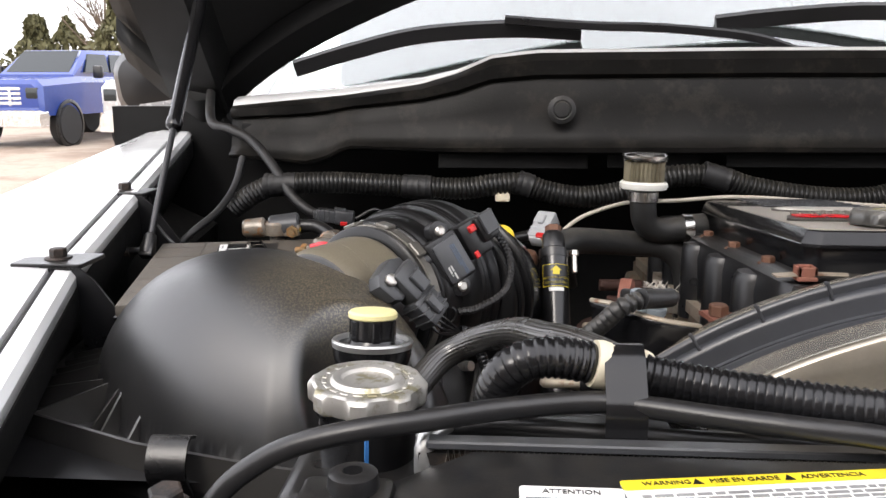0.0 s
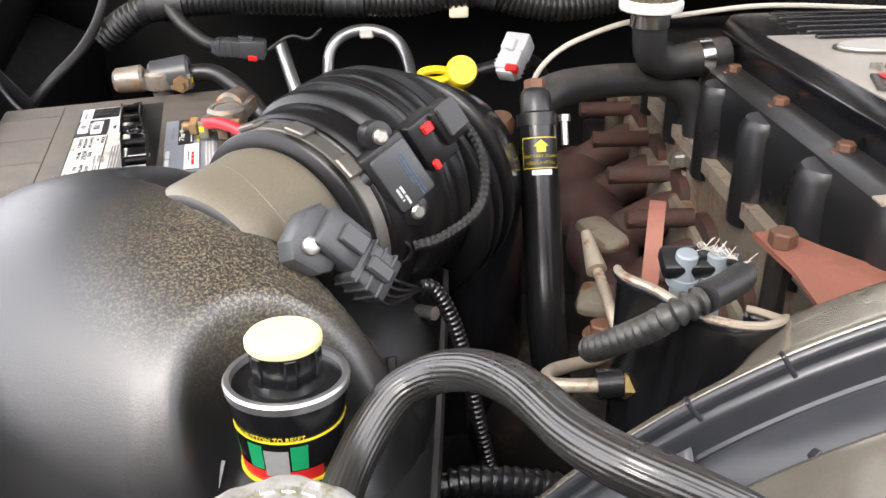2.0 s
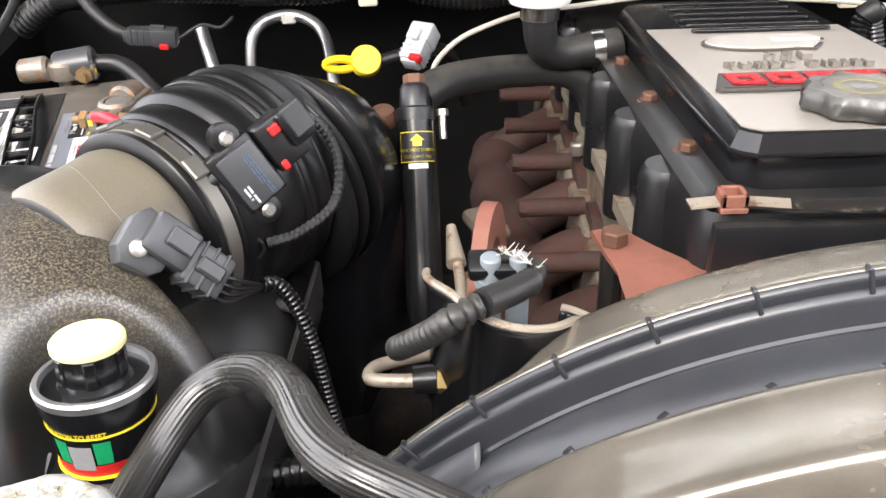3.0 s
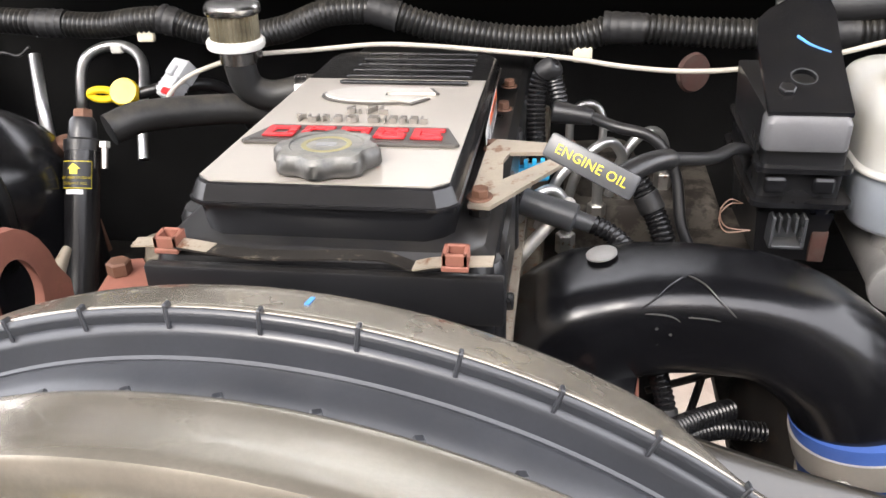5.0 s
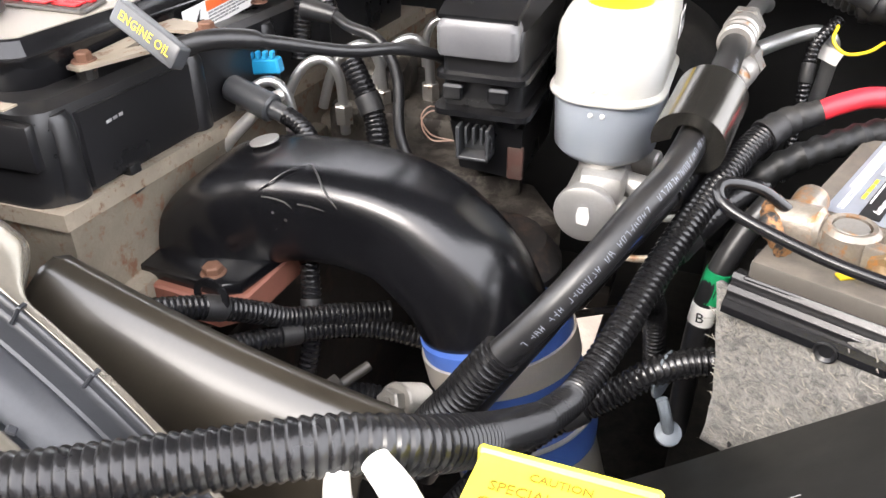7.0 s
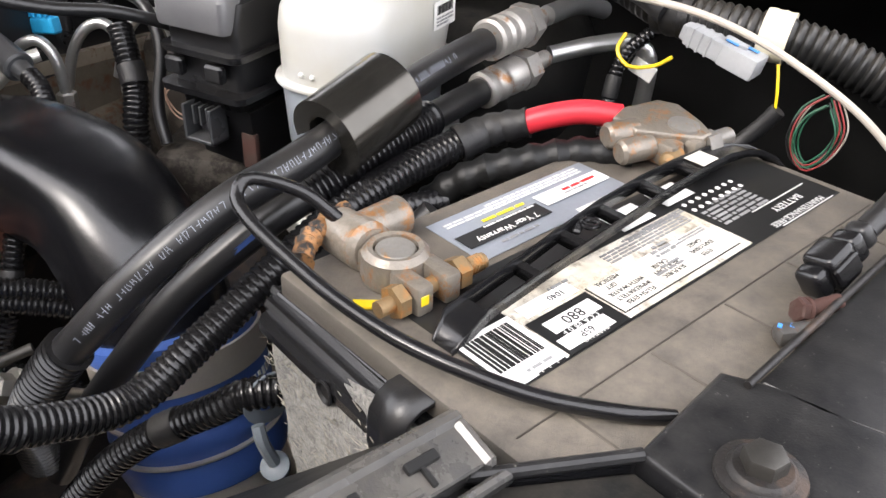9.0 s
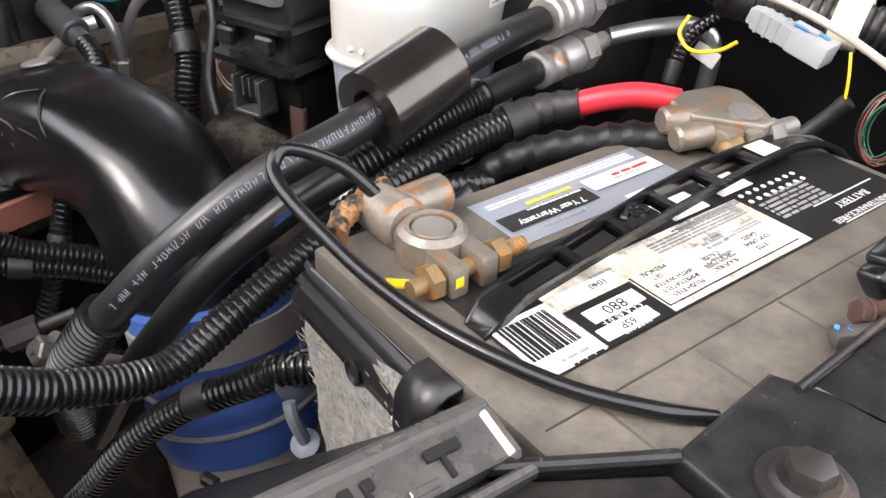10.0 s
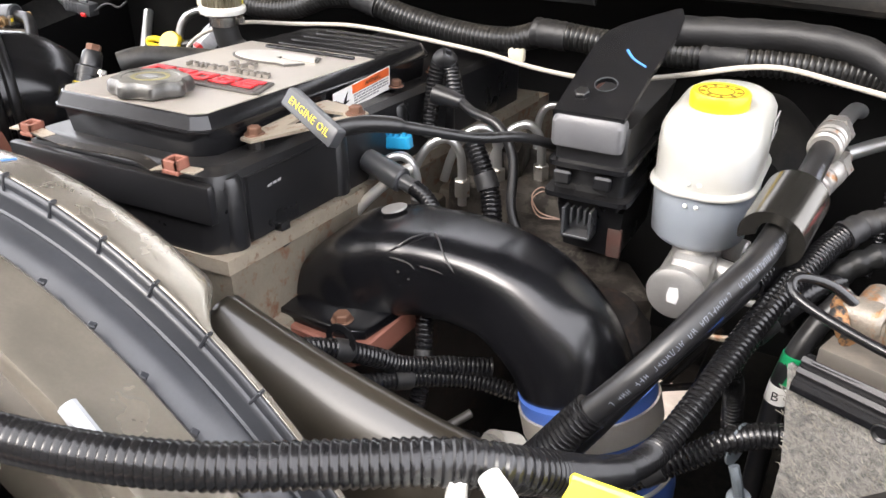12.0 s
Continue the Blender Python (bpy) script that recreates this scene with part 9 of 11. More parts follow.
WIRE_TAN = surface("grubby pink-tan wire", (0.30, 0.19, 0.14), 0.5, bump=0.0)
LIP_GREY = surface("weathered light-grey plastic", (0.115, 0.115, 0.12), 0.33, vary=0.2, dust=0.2, bump=0.2)
HOLE = surface("unlit opening", (0.004, 0.004, 0.004), 0.9, bump=0.0)
relay_box()


def reservoir():
    t = thing("brake_fluid_reservoir", (0.822, 1.05, 1.12), "milky brake fluid reservoir with a yellow screw cap", "reservoir")

    def ring(w, y0, y1, z, r=0.04):
        return [(0.822 + x, (y0 + y1) / 2 + y, z) for x, y in rounded(2 * w, y1 - y0, min(r, w * 0.98), 8)]
    bm = bmesh.new()
    stack(bm, [ring(0.030, 0.985, 1.09, 1.123), ring(0.039, 0.976, 1.105, 1.126), ring(0.044, 0.971, 1.115, 1.133), ring(0.0455, 0.968, 1.118, 1.1825), ring(0.0440, 0.970, 1.116, 1.1827)])
    part("lower_body", bm, MILK_BLUE, t, "bluish translucent fluid chamber", sharp=60)
    bm = bmesh.new()
    stack(bm, [ring(0.046, 0.967, 1.119, 1.1828), ring(0.049, 0.965, 1.122, 1.1830), ring(0.0495, 0.9645, 1.1225, 1.1850), ring(0.049, 0.965, 1.122, 1.1870), ring(0.0455, 0.9685, 1.12, 1.1885), ring(0.046, 0.968, 1.13, 1.225), ring(0.045, 0.970, 1.13, 1.238), ring(0.041, 0.977, 1.126, 1.247), ring(0.033, 0.99, 1.118, 1.252), ring(0.028, 0.997, 1.10, 1.253)])
    body = part("body", bm, MILK, t, sharp=60)
    bm = bmesh.new()
    lathe(bm, [(0.0265, 0.0), (0.027, 0.001), (0.027, 0.014), (0.0255, 0.0165), (0.0235, 0.0165), (0.0232, 0.0155), (0.001, 0.0155)], Matrix.Translation((0.822, 1.028, 1.251)), 72, wobble=lambda a, r, h: 1 + (0.012 * math.cos(36 * a) if r > 0.026 else 0))
    cap = part("cap", bm, YELLOW, t, "yellow screw cap")
    bm = bmesh.new()
    for r in (0.0205, 0.0125):
        lathe(bm, [(r, 0.0145), (r, 0.0160), (r - 0.0012, 0.0160), (r - 0.0012, 0.0145)], Matrix.Translation((0.822, 1.028, 1.251)), 36)
    for k in range(9):
        a = 0.7 * k
        box(bm, (0.0045, 0.0022, 0.0008), Matrix.Translation((0.822, 1.028, 1.267)) @ Matrix.Rotation(a, 4, "Z") @ Matrix.Translation((0.0165, 0, 0)))
    part("embossing", bm, CAP_PRINT, cap, "embossed rings and marks")
    m = at_frame((0.8688, 1.085, 1.222), (1, 0, 0.0), (0, 0, 1))
    bm = bmesh.new()
    prism(bm, rounded(0.034, 0.022, 0.001), m, 0.0004)
    lab = part("label", bm, LABEL_WHITE, body, "small white bar-code label")
    bm = bmesh.new()
    for k in range(14):
        box(bm, (0.0006 + 0.0005 * (k % 3), 0.007, 0.0003), m @ Matrix.Translation((-0.012 + 0.0018 * k, 0.004, 0.0006)))
    part("bar_code", bm, INK, lab)
    part("small_print", bars(bmesh.new(), m @ Matrix.Translation((0, -0.005, 0.0005)), 0.026, 0.008, 3, seed=31), INK_GREY, lab)
    for x, z in ((0.815, 1.174), (0.825, 1.174), (0.815, 1.196), (0.825, 1.196)):
        bm = bmesh.new()
        lathe(bm, [(0.0022, -0.001), (0.0018, 0.0008), (0.0006, 0.0014)], at_frame((x, 0.9675, z), (0, -1, 0)), 10)
        part("level_dot", bm, WHITE_PLASTIC, body)


reservoir()


def master_cylinder():
    t = thing("master_cylinder", (0.822, 1.03, 1.05), "cast aluminium brake master cylinder under the reservoir", "master cylinder")
    bm = bmesh.new()
    lathe(bm, [(0.022, 0), (0.0265, 0.002), (0.0275, 0.005), (0.0265, 0.012), (0.024, 0.016), (0.024, 0.21)], at_frame((0.819, 0.952, 1.088), (0.02, 1, 0.03)), 36)
    body = part("body", bm, ALU, t)
    for a, b, r in (((0.823, 1.0, 1.09), (0.823, 1.0, 1.128), 0.020), ((0.823, 1.06, 1.09), (0.823, 1.06, 1.128), 0.020), ((0.825, 1.005, 1.10), (0.868, 0.995, 1.098), 0.0125), ((0.825, 1.06, 1.10), (0.868, 1.05, 1.098), 0.0125), ((0.83, 0.985, 1.085), (0.862, 0.975, 1.083), 0.012)):
        bm = bmesh.new()
        rod(bm, a, b, r, 24, bevel=0.002)
        part("port_boss", bm, ALU, body)
    bm = bmesh.new()
    box(bm, (0.04, 0.035, 0.03), Matrix.Translation((0.828, 0.985, 1.105)), 0.008)
    part("saddle", bm, ALU, body)
    bm = bmesh.new()
    prism(bm, [(-0.005, -0.008), (0.004, -0.009), (0.006, -0.001), (0.004, 0.009), (-0.004, 0.008), (-0.006, 0.0)], at_frame((0.8187, 0.9515, 1.088), (-0.02, -1, -0.03)), 0.0004)
    part("paint_patch", bm, LABEL_WHITE, body, "chipped white paint patch")
    for k, (a, b, c, d) in enumerate((((0.860, 0.975, 1.083), (0.885, 0.975, 1.085), (0.899, 0.98, 1.082), (0.898, 0.985, 1.045)), ((0.865, 0.995, 1.098), (0.89, 0.995, 1.10), (0.925, 1.0, 1.10), (0.95, 1.02, 1.08)), ((0.838, 0.96, 1.06), (0.858, 0.955, 1.052), (0.885, 0.96, 1.055), (0.898, 0.982, 1.06)))):
        part("brake_line", hose([a, b, c, d], 0.0032, 0.004, 10), BRACKET_TAN if k else ALU_TUBE, t)
    bm = bmesh.new()
    prism(bm, hexagon(0.007), at_frame((0.862, 0.975, 1.083), (1, 0, 0)), 0.008, 0.0006, 1)
    part("line_nut", bm, RUST_BOLT, t)
    part("booster", single_booster(), BAY_DARK, t, "dark brake booster")


def single_booster():
    bm = bmesh.new()
    lathe(bm, [(0.02, 0.0), (0.07, 0.02), (0.09, 0.06), (0.09, 0.16), (0.05, 0.30)], at_frame((0.822, 1.16, 1.09), (0, 1, 0)), 36)
    return bm


master_cylinder()


def crimp(t, place, axis, r=0.016, L=0.05):
    """Crimped aluminium ferrule with three ridges and a hex."""
    m = at_frame(place, axis)
    bm = bmesh.new()
    lathe(bm, [(r * 0.85, 0), (r, 0.002), (r, 0.008), (r * 0.86, 0.011), (r * 0.86, 0.014), (r, 0.017), (r, 0.022), (r * 0.86, 0.025), (r * 0.86, 0.028), (r, 0.031), (r * 1.02, L - 0.004), (r * 0.7, L)], m, 28)
    f = part("ferrule", bm, ALU_STAINED, t, "crimped aluminium ferrule with a rust stain")
    bm = bmesh.new()
    prism(bm, hexagon(r * 1.12), m @ Matrix.Translation((0, 0, L - 0.001)), 0.015, 0.001, 1)
    rod(bm, m @ Vector((0, 0, L)), m @ Vector((0, 0, L + 0.035)), r * 0.5, 16)
    part("hex_fitting", bm, ALU_STAINED, f)


AC = [(0.755, 0.736, 1.015), (0.780, 0.732, 1.056), (0.800, 0.738, 1.086), (0.820, 0.746, 1.110), (0.840, 0.756, 1.135), (0.860, 0.776, 1.160), (0.880, 0.811, 1.183), (0.895, 0.850, 1.194), (0.904, 0.90, 1.203), (0.910, 0.95, 1.210), (0.913, 1.00, 1.213), (0.916, 1.06, 1.213)]


def ac_hose():
    t = thing("refrigerant_hose", (0.87, 0.85, 1.05), "black refrigerant hose with white printing and a black muffler", "hose")
    rub = part("rubber", hose(AC, 0.0112, 0.006, 20), RUBBER, t)
    c, _ = spline(AC, 0.0040)
    # printed characters along the top, as bars
    rng = random.Random(8)
    bm = bmesh.new()
    for i in range(30, len(c) - 14):
        if rng.random() < 0.12:
            continue
        d = (c[i + 1] - c[i - 1]).normalized()
        o = Vector((0.62, -0.55, 0.55))
        o = (o - d * o.dot(d)).normalized()
        m = at_frame(c[i] + o * 0.01125, o, d)
        hgt = rng.choice((0.0048, 0.0042, 0.0034))
        box(bm, (hgt, 0.0005, 0.0002), m @ Matrix.Translation((0, 0.0010, 0)) @ Matrix.Rotation(rng.choice((0, 0.3, -0.3)), 4, "Z"))
        box(bm, (0.0005, 0.0022, 0.0002), m @ Matrix.Translation((rng.choice((-0.002, 0, 0.002)), 0.0, 0)))
        if rng.random() < 0.6:
            box(bm, (hgt, 0.0005, 0.0002), m @ Matrix.Translation((0, -0.0010, 0)))
    part("print", bm, INK_GREY_BLUE, rub, "white printed code")
    crimp(t, (0.9165, 1.066, 1.213), (0.08, 1, -0.03))
    bm = hose([(0.925, 1.16, 1.210), (0.932, 1.215, 1.207), (0.938, 1.27, 1.19)], 0.0085, 0.008, 14)
    part("pipe", bm, ALU_TUBE, t)
    # muffler: a split cylinder clamped round the hose
    p, q = Vector((0.8995, 0.879, 1.2045)), Vector((0.9085, 0.938, 1.2185))
    m = at_frame(p, q - p)
    L = (q - p).length
    bm = bmesh.new()
    out, inn = [], []
    n = 36
    for k in range(n + 1):
        a = radians(-12 + 304 * k / n)
        b = radians(-10 + 300 * k / n)
        out.append((0.0265 * math.cos(a), -0.004 + 0.0265 * math.sin(a)))
        inn.append((0.0122 * math.cos(b), 0.0122 * math.sin(b)))
    prism(bm, out + inn[::-1], m, L, 0.0015, 2)
    part("muffler", bm, MUFFLER, t, "satin black split clamp cylinder", sharp=30)
    bm = corrugated([(0.809, 0.7415, 1.0975), (0.800, 0.738, 1.086), (0.780, 0.732, 1.056), (0.757, 0.735, 1.018), (0.742, 0.745, 0.97)], 0.0150, 0.0046, 0.12, 20)
    part("sleeve", bm, CONDUIT, t, "corrugated end sleeve")


INK_GREY_BLUE = surface("faded white-blue print", (0.20, 0.215, 0.25), 0.6, bump=0.0)
MUFFLER = surface("satin black anodised clamp", (0.10, 0.094, 0.083), 0.20, metal=0.85, vary=0.2, dust=0.03, bump=0.05, spec=0.9, rough_vary=0.05)
ac_hose()


BLUE_STRIPE = surface("faded blue print", (0.03, 0.07, 0.22), 0.5, bump=0.0)


def suction_hose():
    t = thing("suction_hose", (0.87, 0.9, 1.05), "second black refrigerant hose below the first", "hose")
    route = [(0.745, 0.752, 0.95), (0.775, 0.764, 1.010), (0.806, 0.778, 1.060), (0.838, 0.800, 1.108), (0.8694, 0.832, 1.1448), (0.8900, 0.869, 1.1640), (0.904, 0.915, 1.1745), (0.911, 0.970, 1.178), (0.914, 1.02, 1.177), (0.9157, 1.062, 1.1745)]
    rub = part("rubber", hose(route, 0.0105, 0.006, 18), RUBBER, t)
    part("loom_sleeve", corrugated(route[5:8] + [(0.9118, 0.985, 1.178)], 0.0138, 0.0046, 0.12, 20), CONDUIT, t, "ribbed protective sleeve")
    bm = bmesh.new()
    d = Vector((0.0310, 0.0340, 0.0350)).normalized()
    o = Vector((0.62, -0.55, 0.30))
    o = (o - d * o.dot(d)).normalized()
    box(bm, (0.0032, 0.020, 0.0006), at_frame(Vector((0.8690, 0.8315, 1.1443)) + o * 0.0104, o, d))
    part("blue_stripe", bm, BLUE_STRIPE, rub, "faint blue printed stripe")
    crimp(t, (0.9157, 1.060, 1.1745), (0.24, 1, 0.08), 0.0145, 0.048)
    part("pipe", hose([(0.935, 1.15, 1.181), (0.965, 1.18, 1.187), (0.99, 1.20, 1.187), (1.005, 1.205, 1.17), (1.0, 1.21, 1.10)], 0.0075, 0.006, 14), ALU_TUBE, t)
    bm = bmesh.new()
    box(bm, (0.022, 0.0008, 0.014), Matrix.Translation((1.003, 1.195, 1.168)) @ Matrix.Rotation(0.4, 4, "Y"))
    part("paper_tag", bm, LABEL_WHITE, t, "small white paper tag")


suction_hose()


def small_loom(pts, r, label, pitch=0.0048):
    t = thing("loom", pts[len(pts) // 2], label, "loom", "corrugated looms")
    part("conduit", corrugated(pts, r, pitch, 0.13, 16), CONDUIT, t)
    c, _ = spline(pts, 0.003)
    k = int(len(c) * 0.30)
    part("tape_wrap", sweep(bmesh.new(), c[k:k + 7], lambda i, s: r * 1.06 + 0.0004 * (i % 2), 16), TAPE, t)
    return t


small_loom([(0.955, 0.93, 1.150), (0.935, 0.90, 1.150), (0.905, 0.85, 1.132), (0.892, 0.835, 1.105), (0.895, 0.87, 1.06), (0.90, 0.89, 0.98)], 0.0095, "thin corrugated loom under the refrigerant hoses")
small_loom([(0.965, 0.81, 1.078), (0.928, 0.80, 1.075), (0.903, 0.785, 1.071), (0.884, 0.775, 1.058), (0.841, 0.758, 1.028), (0.806, 0.742, 0.992), (0.780, 0.730, 0.954), (0.740, 0.715, 0.897), (0.70, 0.70, 0.83)], 0.0105, "corrugated loom tied beside the battery box")
small_loom([(1.005, 1.205, 1.20), (0.988, 1.185, 1.180), (0.985, 1.17, 1.150), (0.985, 1.16, 1.10), (0.98, 1.15, 1.05)], 0.0062, "thin corrugated loom by the strut tower")
single("taped_cable", hose([(1.06, 0.985, 1.187), (1.03, 0.975, 1.186), (0.995, 0.955, 1.178), (0.965, 0.94, 1.165), (0.94, 0.93, 1.14), (0.92, 0.92, 1.10)], lambda i, s: 0.0105 + 0.0012 * math.sin(i * 1.7), 0.004, 14), SLEEVE_BLACK, "wrinkled taped cable behind the battery", "cable")


def cable_tie():
    t = thing("cable_tie", (0.915, 0.79, 1.02), "grey plastic cable tie with a push-in foot", "cable tie")
    bm = bmesh.new()
    sweep(bm, [Vector((0.912 + 0.004 * math.sin(a), 0.793 + 0.0125 * math.sin(a), 1.066 + 0.0135 * math.cos(a))) for a in [2 * math.pi * k / 24 for k in range(25)]], 1.0, shape=[(-0.0045, -0.001), (0.0045, -0.001), (0.0045, 0.001), (-0.0045, 0.001)], up=(1, 0, 0), close=False)
    part("strap", bm, GREY_BLUE, t)
    bm = bmesh.new()
    hose([(0.913, 0.780, 1.055), (0.917, 0.778, 1.045), (0.921, 0.782, 1.026)], 0.0042, 0.004, 8, bm)
    lathe(bm, [(0.006, -0.004), (0.0095, -0.002), (0.0095, 0.002), (0.005, 0.004)], at_frame((0.921, 0.783, 1.022), (0.1, -0.5, 0.8)), 18)
    part("foot", bm, GREY_BLUE, t)


GREY_BLUE = surface("grey-blue nylon", (0.14, 0.16, 0.18), 0.45, bump=0.0)
cable_tie()


def green_tag_hose():
    t = thing("labelled_hose", (0.955, 0.88, 1.0), "black hose with a green and white taped label", "hose")
    part("rubber", hose([(0.965, 0.90, 1.16), (0.948, 0.885, 1.135), (0.934, 0.870, 1.10), (0.928, 0.866, 1.05), (0.925, 0.866, 0.95)], 0.0092, 0.006, 16), RUBBER, t)
    for h0, h1, mat in ((1.083, 1.108, GREEN), (1.064, 1.081, LABEL_WHITE)):
        bm = bmesh.new()
        rod(bm, (0.9290 if h0 < 1.07 else 0.9315, 0.8665 if h0 < 1.07 else 0.868, h0), (0.9308 if h0 < 1.07 else 0.9358, 0.8675 if h0 < 1.07 else 0.872, h1), 0.0099, 20)
        band = part("label_band", bm, mat, t)
        if mat is LABEL_WHITE:
            part("letter", lettering("B", 0.012, at_frame((0.9280, 0.8569, 1.0725), (-0.15, -1, 0.05), (0, 0, 1)), 0.0003), INK, band)


green_tag_hose()


# ---- injection side: lines, plugs and looms between engine and relay box ----
def injector_lines():
    t = thing("injector_lines", (0.55, 1.0, 1.05), "bent silver injector lines with hex nuts", "fuel lines")
    sets = [((0.500, 0.985), 1.150), ((0.530, 1.035), 1.158), ((0.556, 1.075), 1.162), ((0.60, 1.10), 1.165)]
    for (x, y), z in sets:
        part("line", hose([(x - 0.035, y - 0.02, z - 0.055), (x - 0.025, y - 0.015, z - 0.02), (x - 0.010, y - 0.008, z + 0.004), (x + 0.008, y, z + 0.010), (x + 0.020, y + 0.004, z - 0.006), (x + 0.022, y + 0.006, z - 0.035), (x + 0.022, y + 0.006, z - 0.07)], 0.0052, 0.004, 12), ALU_TUBE, t)
        bm = bmesh.new()
        prism(bm, hexagon(0.0095), Matrix.Translation((x + 0.022, y + 0.006, z - 0.058)), 0.020, 0.001, 1)
        part("line_nut", bm, STEEL, t)
    part("long_line", hose([(0.470, 0.93, 1.10), (0.49, 0.94, 1.125), (0.515, 0.955, 1.15), (0.525, 0.97, 1.155)], 0.006, 0.004, 12), CREAM_STEEL, t, "pale steel line")
    part("loop_line", hose([(0.530, 1.33, 1.03), (0.526, 1.34, 1.08), (0.532, 1.345, 1.105), (0.546, 1.35, 1.113), (0.562, 1.35, 1.108), (0.570, 1.345, 1.085), (0.566, 1.33, 1.03)], 0.0055, 0.005, 12), ALU_TUBE, t)


CREAM_STEEL = surface("pale plated line", (0.62, 0.60, 0.55), 0.35, metal=0.6, vary=0.1)
injector_lines()


def engine_plug():
    t = thing("injector_plug", (0.50, 0.97, 1.14), "black round injector plug with a corrugated pigtail", "connector")
    bm = bmesh.new()
    a, b = Vector((0.480, 0.955, 1.163)), Vector((0.530, 0.945, 1.151))
    rod(bm, a, b, 0.0125, 20, 0.0135, 0.002)
    rod(bm, b - (b - a) * 0.1, b + (b - a) * 0.35, 0.009, 16, 0.0075)
    part("plug", bm, GREY_PLASTIC, t)
    part("pigtail", corrugated([(0.545, 0.942, 1.148), (0.560, 0.938, 1.142), (0.575, 0.93, 1.132), (0.59, 0.925, 1.118)], 0.009, 0.005), CONDUIT, t)
    bm = bmesh.new()
    box(bm, (0.044, 0.012, 0.016), Matrix.Translation((0.482, 1.010, 1.164)) @ Matrix.Rotation(-0.15, 4, "Y"), 0.002, 1)
    for k in range(5):
        box(bm, (0.004, 0.006, 0.008), Matrix.Translation((0.466 + 0.008 * k, 1.006, 1.174 + 0.001 * k)), 0.0008, 1)
    part("blue_connector", bm, BLUE, t, "bright blue comb connector")


engine_plug()
small_loom([(0.515, 1.10, 1.19), (0.505, 1.105, 1.225), (0.50, 1.10, 1.24), (0.49, 1.10, 1.225), (0.488, 1.09, 1.19), (0.492, 1.07, 1.15)], 0.010, "corrugated loom looping up behind the engine cover")
small_loom([(0.575, 1.02, 1.175), (0.59, 1.01, 1.155), (0.605, 1.0, 1.13), (0.615, 0.985, 1.105), (0.62, 0.98, 1.07)], 0.0115, "corrugated loom dropping behind the intake elbow")
single("plug_wire", hose([(0.540, 1.06, 1.205), (0.565, 1.04, 1.202), (0.60, 1.03, 1.195), (0.622, 1.02, 1.165), (0.63, 1.0, 1.12), (0.645, 0.99, 1.09)], 0.0055, 0.006, 12), RUBBER, "smooth black lead with a plug boot", "wire", "engine leads")
bm = bmesh.new()
rod(bm, (0.505, 1.065, 1.207), (0.545, 1.058, 1.204), 0.0115, 18, 0.008, 0.002)
single("plug_boot", bm, RUBBER, "black rubber plug boot", "boot")
bm = bmesh.new()
lathe(bm, [(0.006, -0.004), (0.020, -0.004), (0.022, 0.0), (0.020, 0.004), (0.006, 0.004)], at_frame((0.655, 1.20, 1.205), (0.5, -0.8, 0.1)), 24)
single("rusty_disc", bm, RUST, "rust-red disc deep behind the fuel lines", "disc")
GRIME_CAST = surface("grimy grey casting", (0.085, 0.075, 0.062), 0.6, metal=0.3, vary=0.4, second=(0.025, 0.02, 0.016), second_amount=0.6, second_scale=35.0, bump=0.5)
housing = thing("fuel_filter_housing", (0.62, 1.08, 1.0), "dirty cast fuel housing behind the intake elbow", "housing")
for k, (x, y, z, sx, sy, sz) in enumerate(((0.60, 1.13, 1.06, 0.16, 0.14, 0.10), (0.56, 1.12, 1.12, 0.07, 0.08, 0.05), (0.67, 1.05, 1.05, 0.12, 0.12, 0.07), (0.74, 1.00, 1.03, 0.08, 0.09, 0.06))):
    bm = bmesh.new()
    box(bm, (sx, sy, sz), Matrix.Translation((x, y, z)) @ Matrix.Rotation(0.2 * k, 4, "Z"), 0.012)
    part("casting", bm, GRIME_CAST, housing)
bm = bmesh.new()
lathe(bm, [(0.055, 0), (0.06, 0.01), (0.06, 0.12), (0.045, 0.14), (0.02, 0.145)], Matrix.Translation((0.745, 0.94, 0.92)), 32)
single("fuel_canister", bm, IRON_DARK, "grimy dark canister behind the intake elbow", "canister")


def lower_looms():
    for pts, r in (([(0.535, 0.69, 1.10), (0.556, 0.725, 1.085), (0.573, 0.754, 1.070), (0.590, 0.785, 1.048), (0.606, 0.809, 1.029), (0.635, 0.84, 1.018), (0.669, 0.869, 1.009)], 0.0098),
                   ([(0.570, 0.75, 1.030), (0.595, 0.785, 1.022), (0.625, 0.825, 1.010), (0.66, 0.855, 0.998), (0.70, 0.87, 0.985)], 0.0095),
                   ([(0.60, 0.86, 1.06), (0.61, 0.84, 1.03), (0.615, 0.82, 0.99), (0.61, 0.80, 0.95)], 0.009),
                   ([(0.58, 0.70, 1.0), (0.63, 0.76, 0.985), (0.68, 0.80, 0.97), (0.74, 0.82, 0.94)], 0.012)):
        small_loom(pts, r, "black corrugated loom under the intake elbow")
    bm = bmesh.new()
    sweep(bm, [Vector((0.572 + 0.0125 * math.cos(a), 0.757, 1.079 + 0.0135 * math.sin(a))) for a in [2 * math.pi * k / 20 for k in range(21)]], 1.0, shape=[(-0.003, -0.001), (0.003, -0.001), (0.003, 0.001), (-0.003, 0.001)], up=(0, 1, 0), close=False)
    single("zip_tie", bm, BLACK_CLEAN, "black zip tie round a loom", "cable tie")


lower_looms()

# ---- driver's battery, its cables, felt and boxes ----
t, m, lid, L, Wd = battery((0.955, 0.770, 1.185), 19.6, "black car battery with scuffed white labels by the fender")
dress_battery(t, m, lid)
BM = m


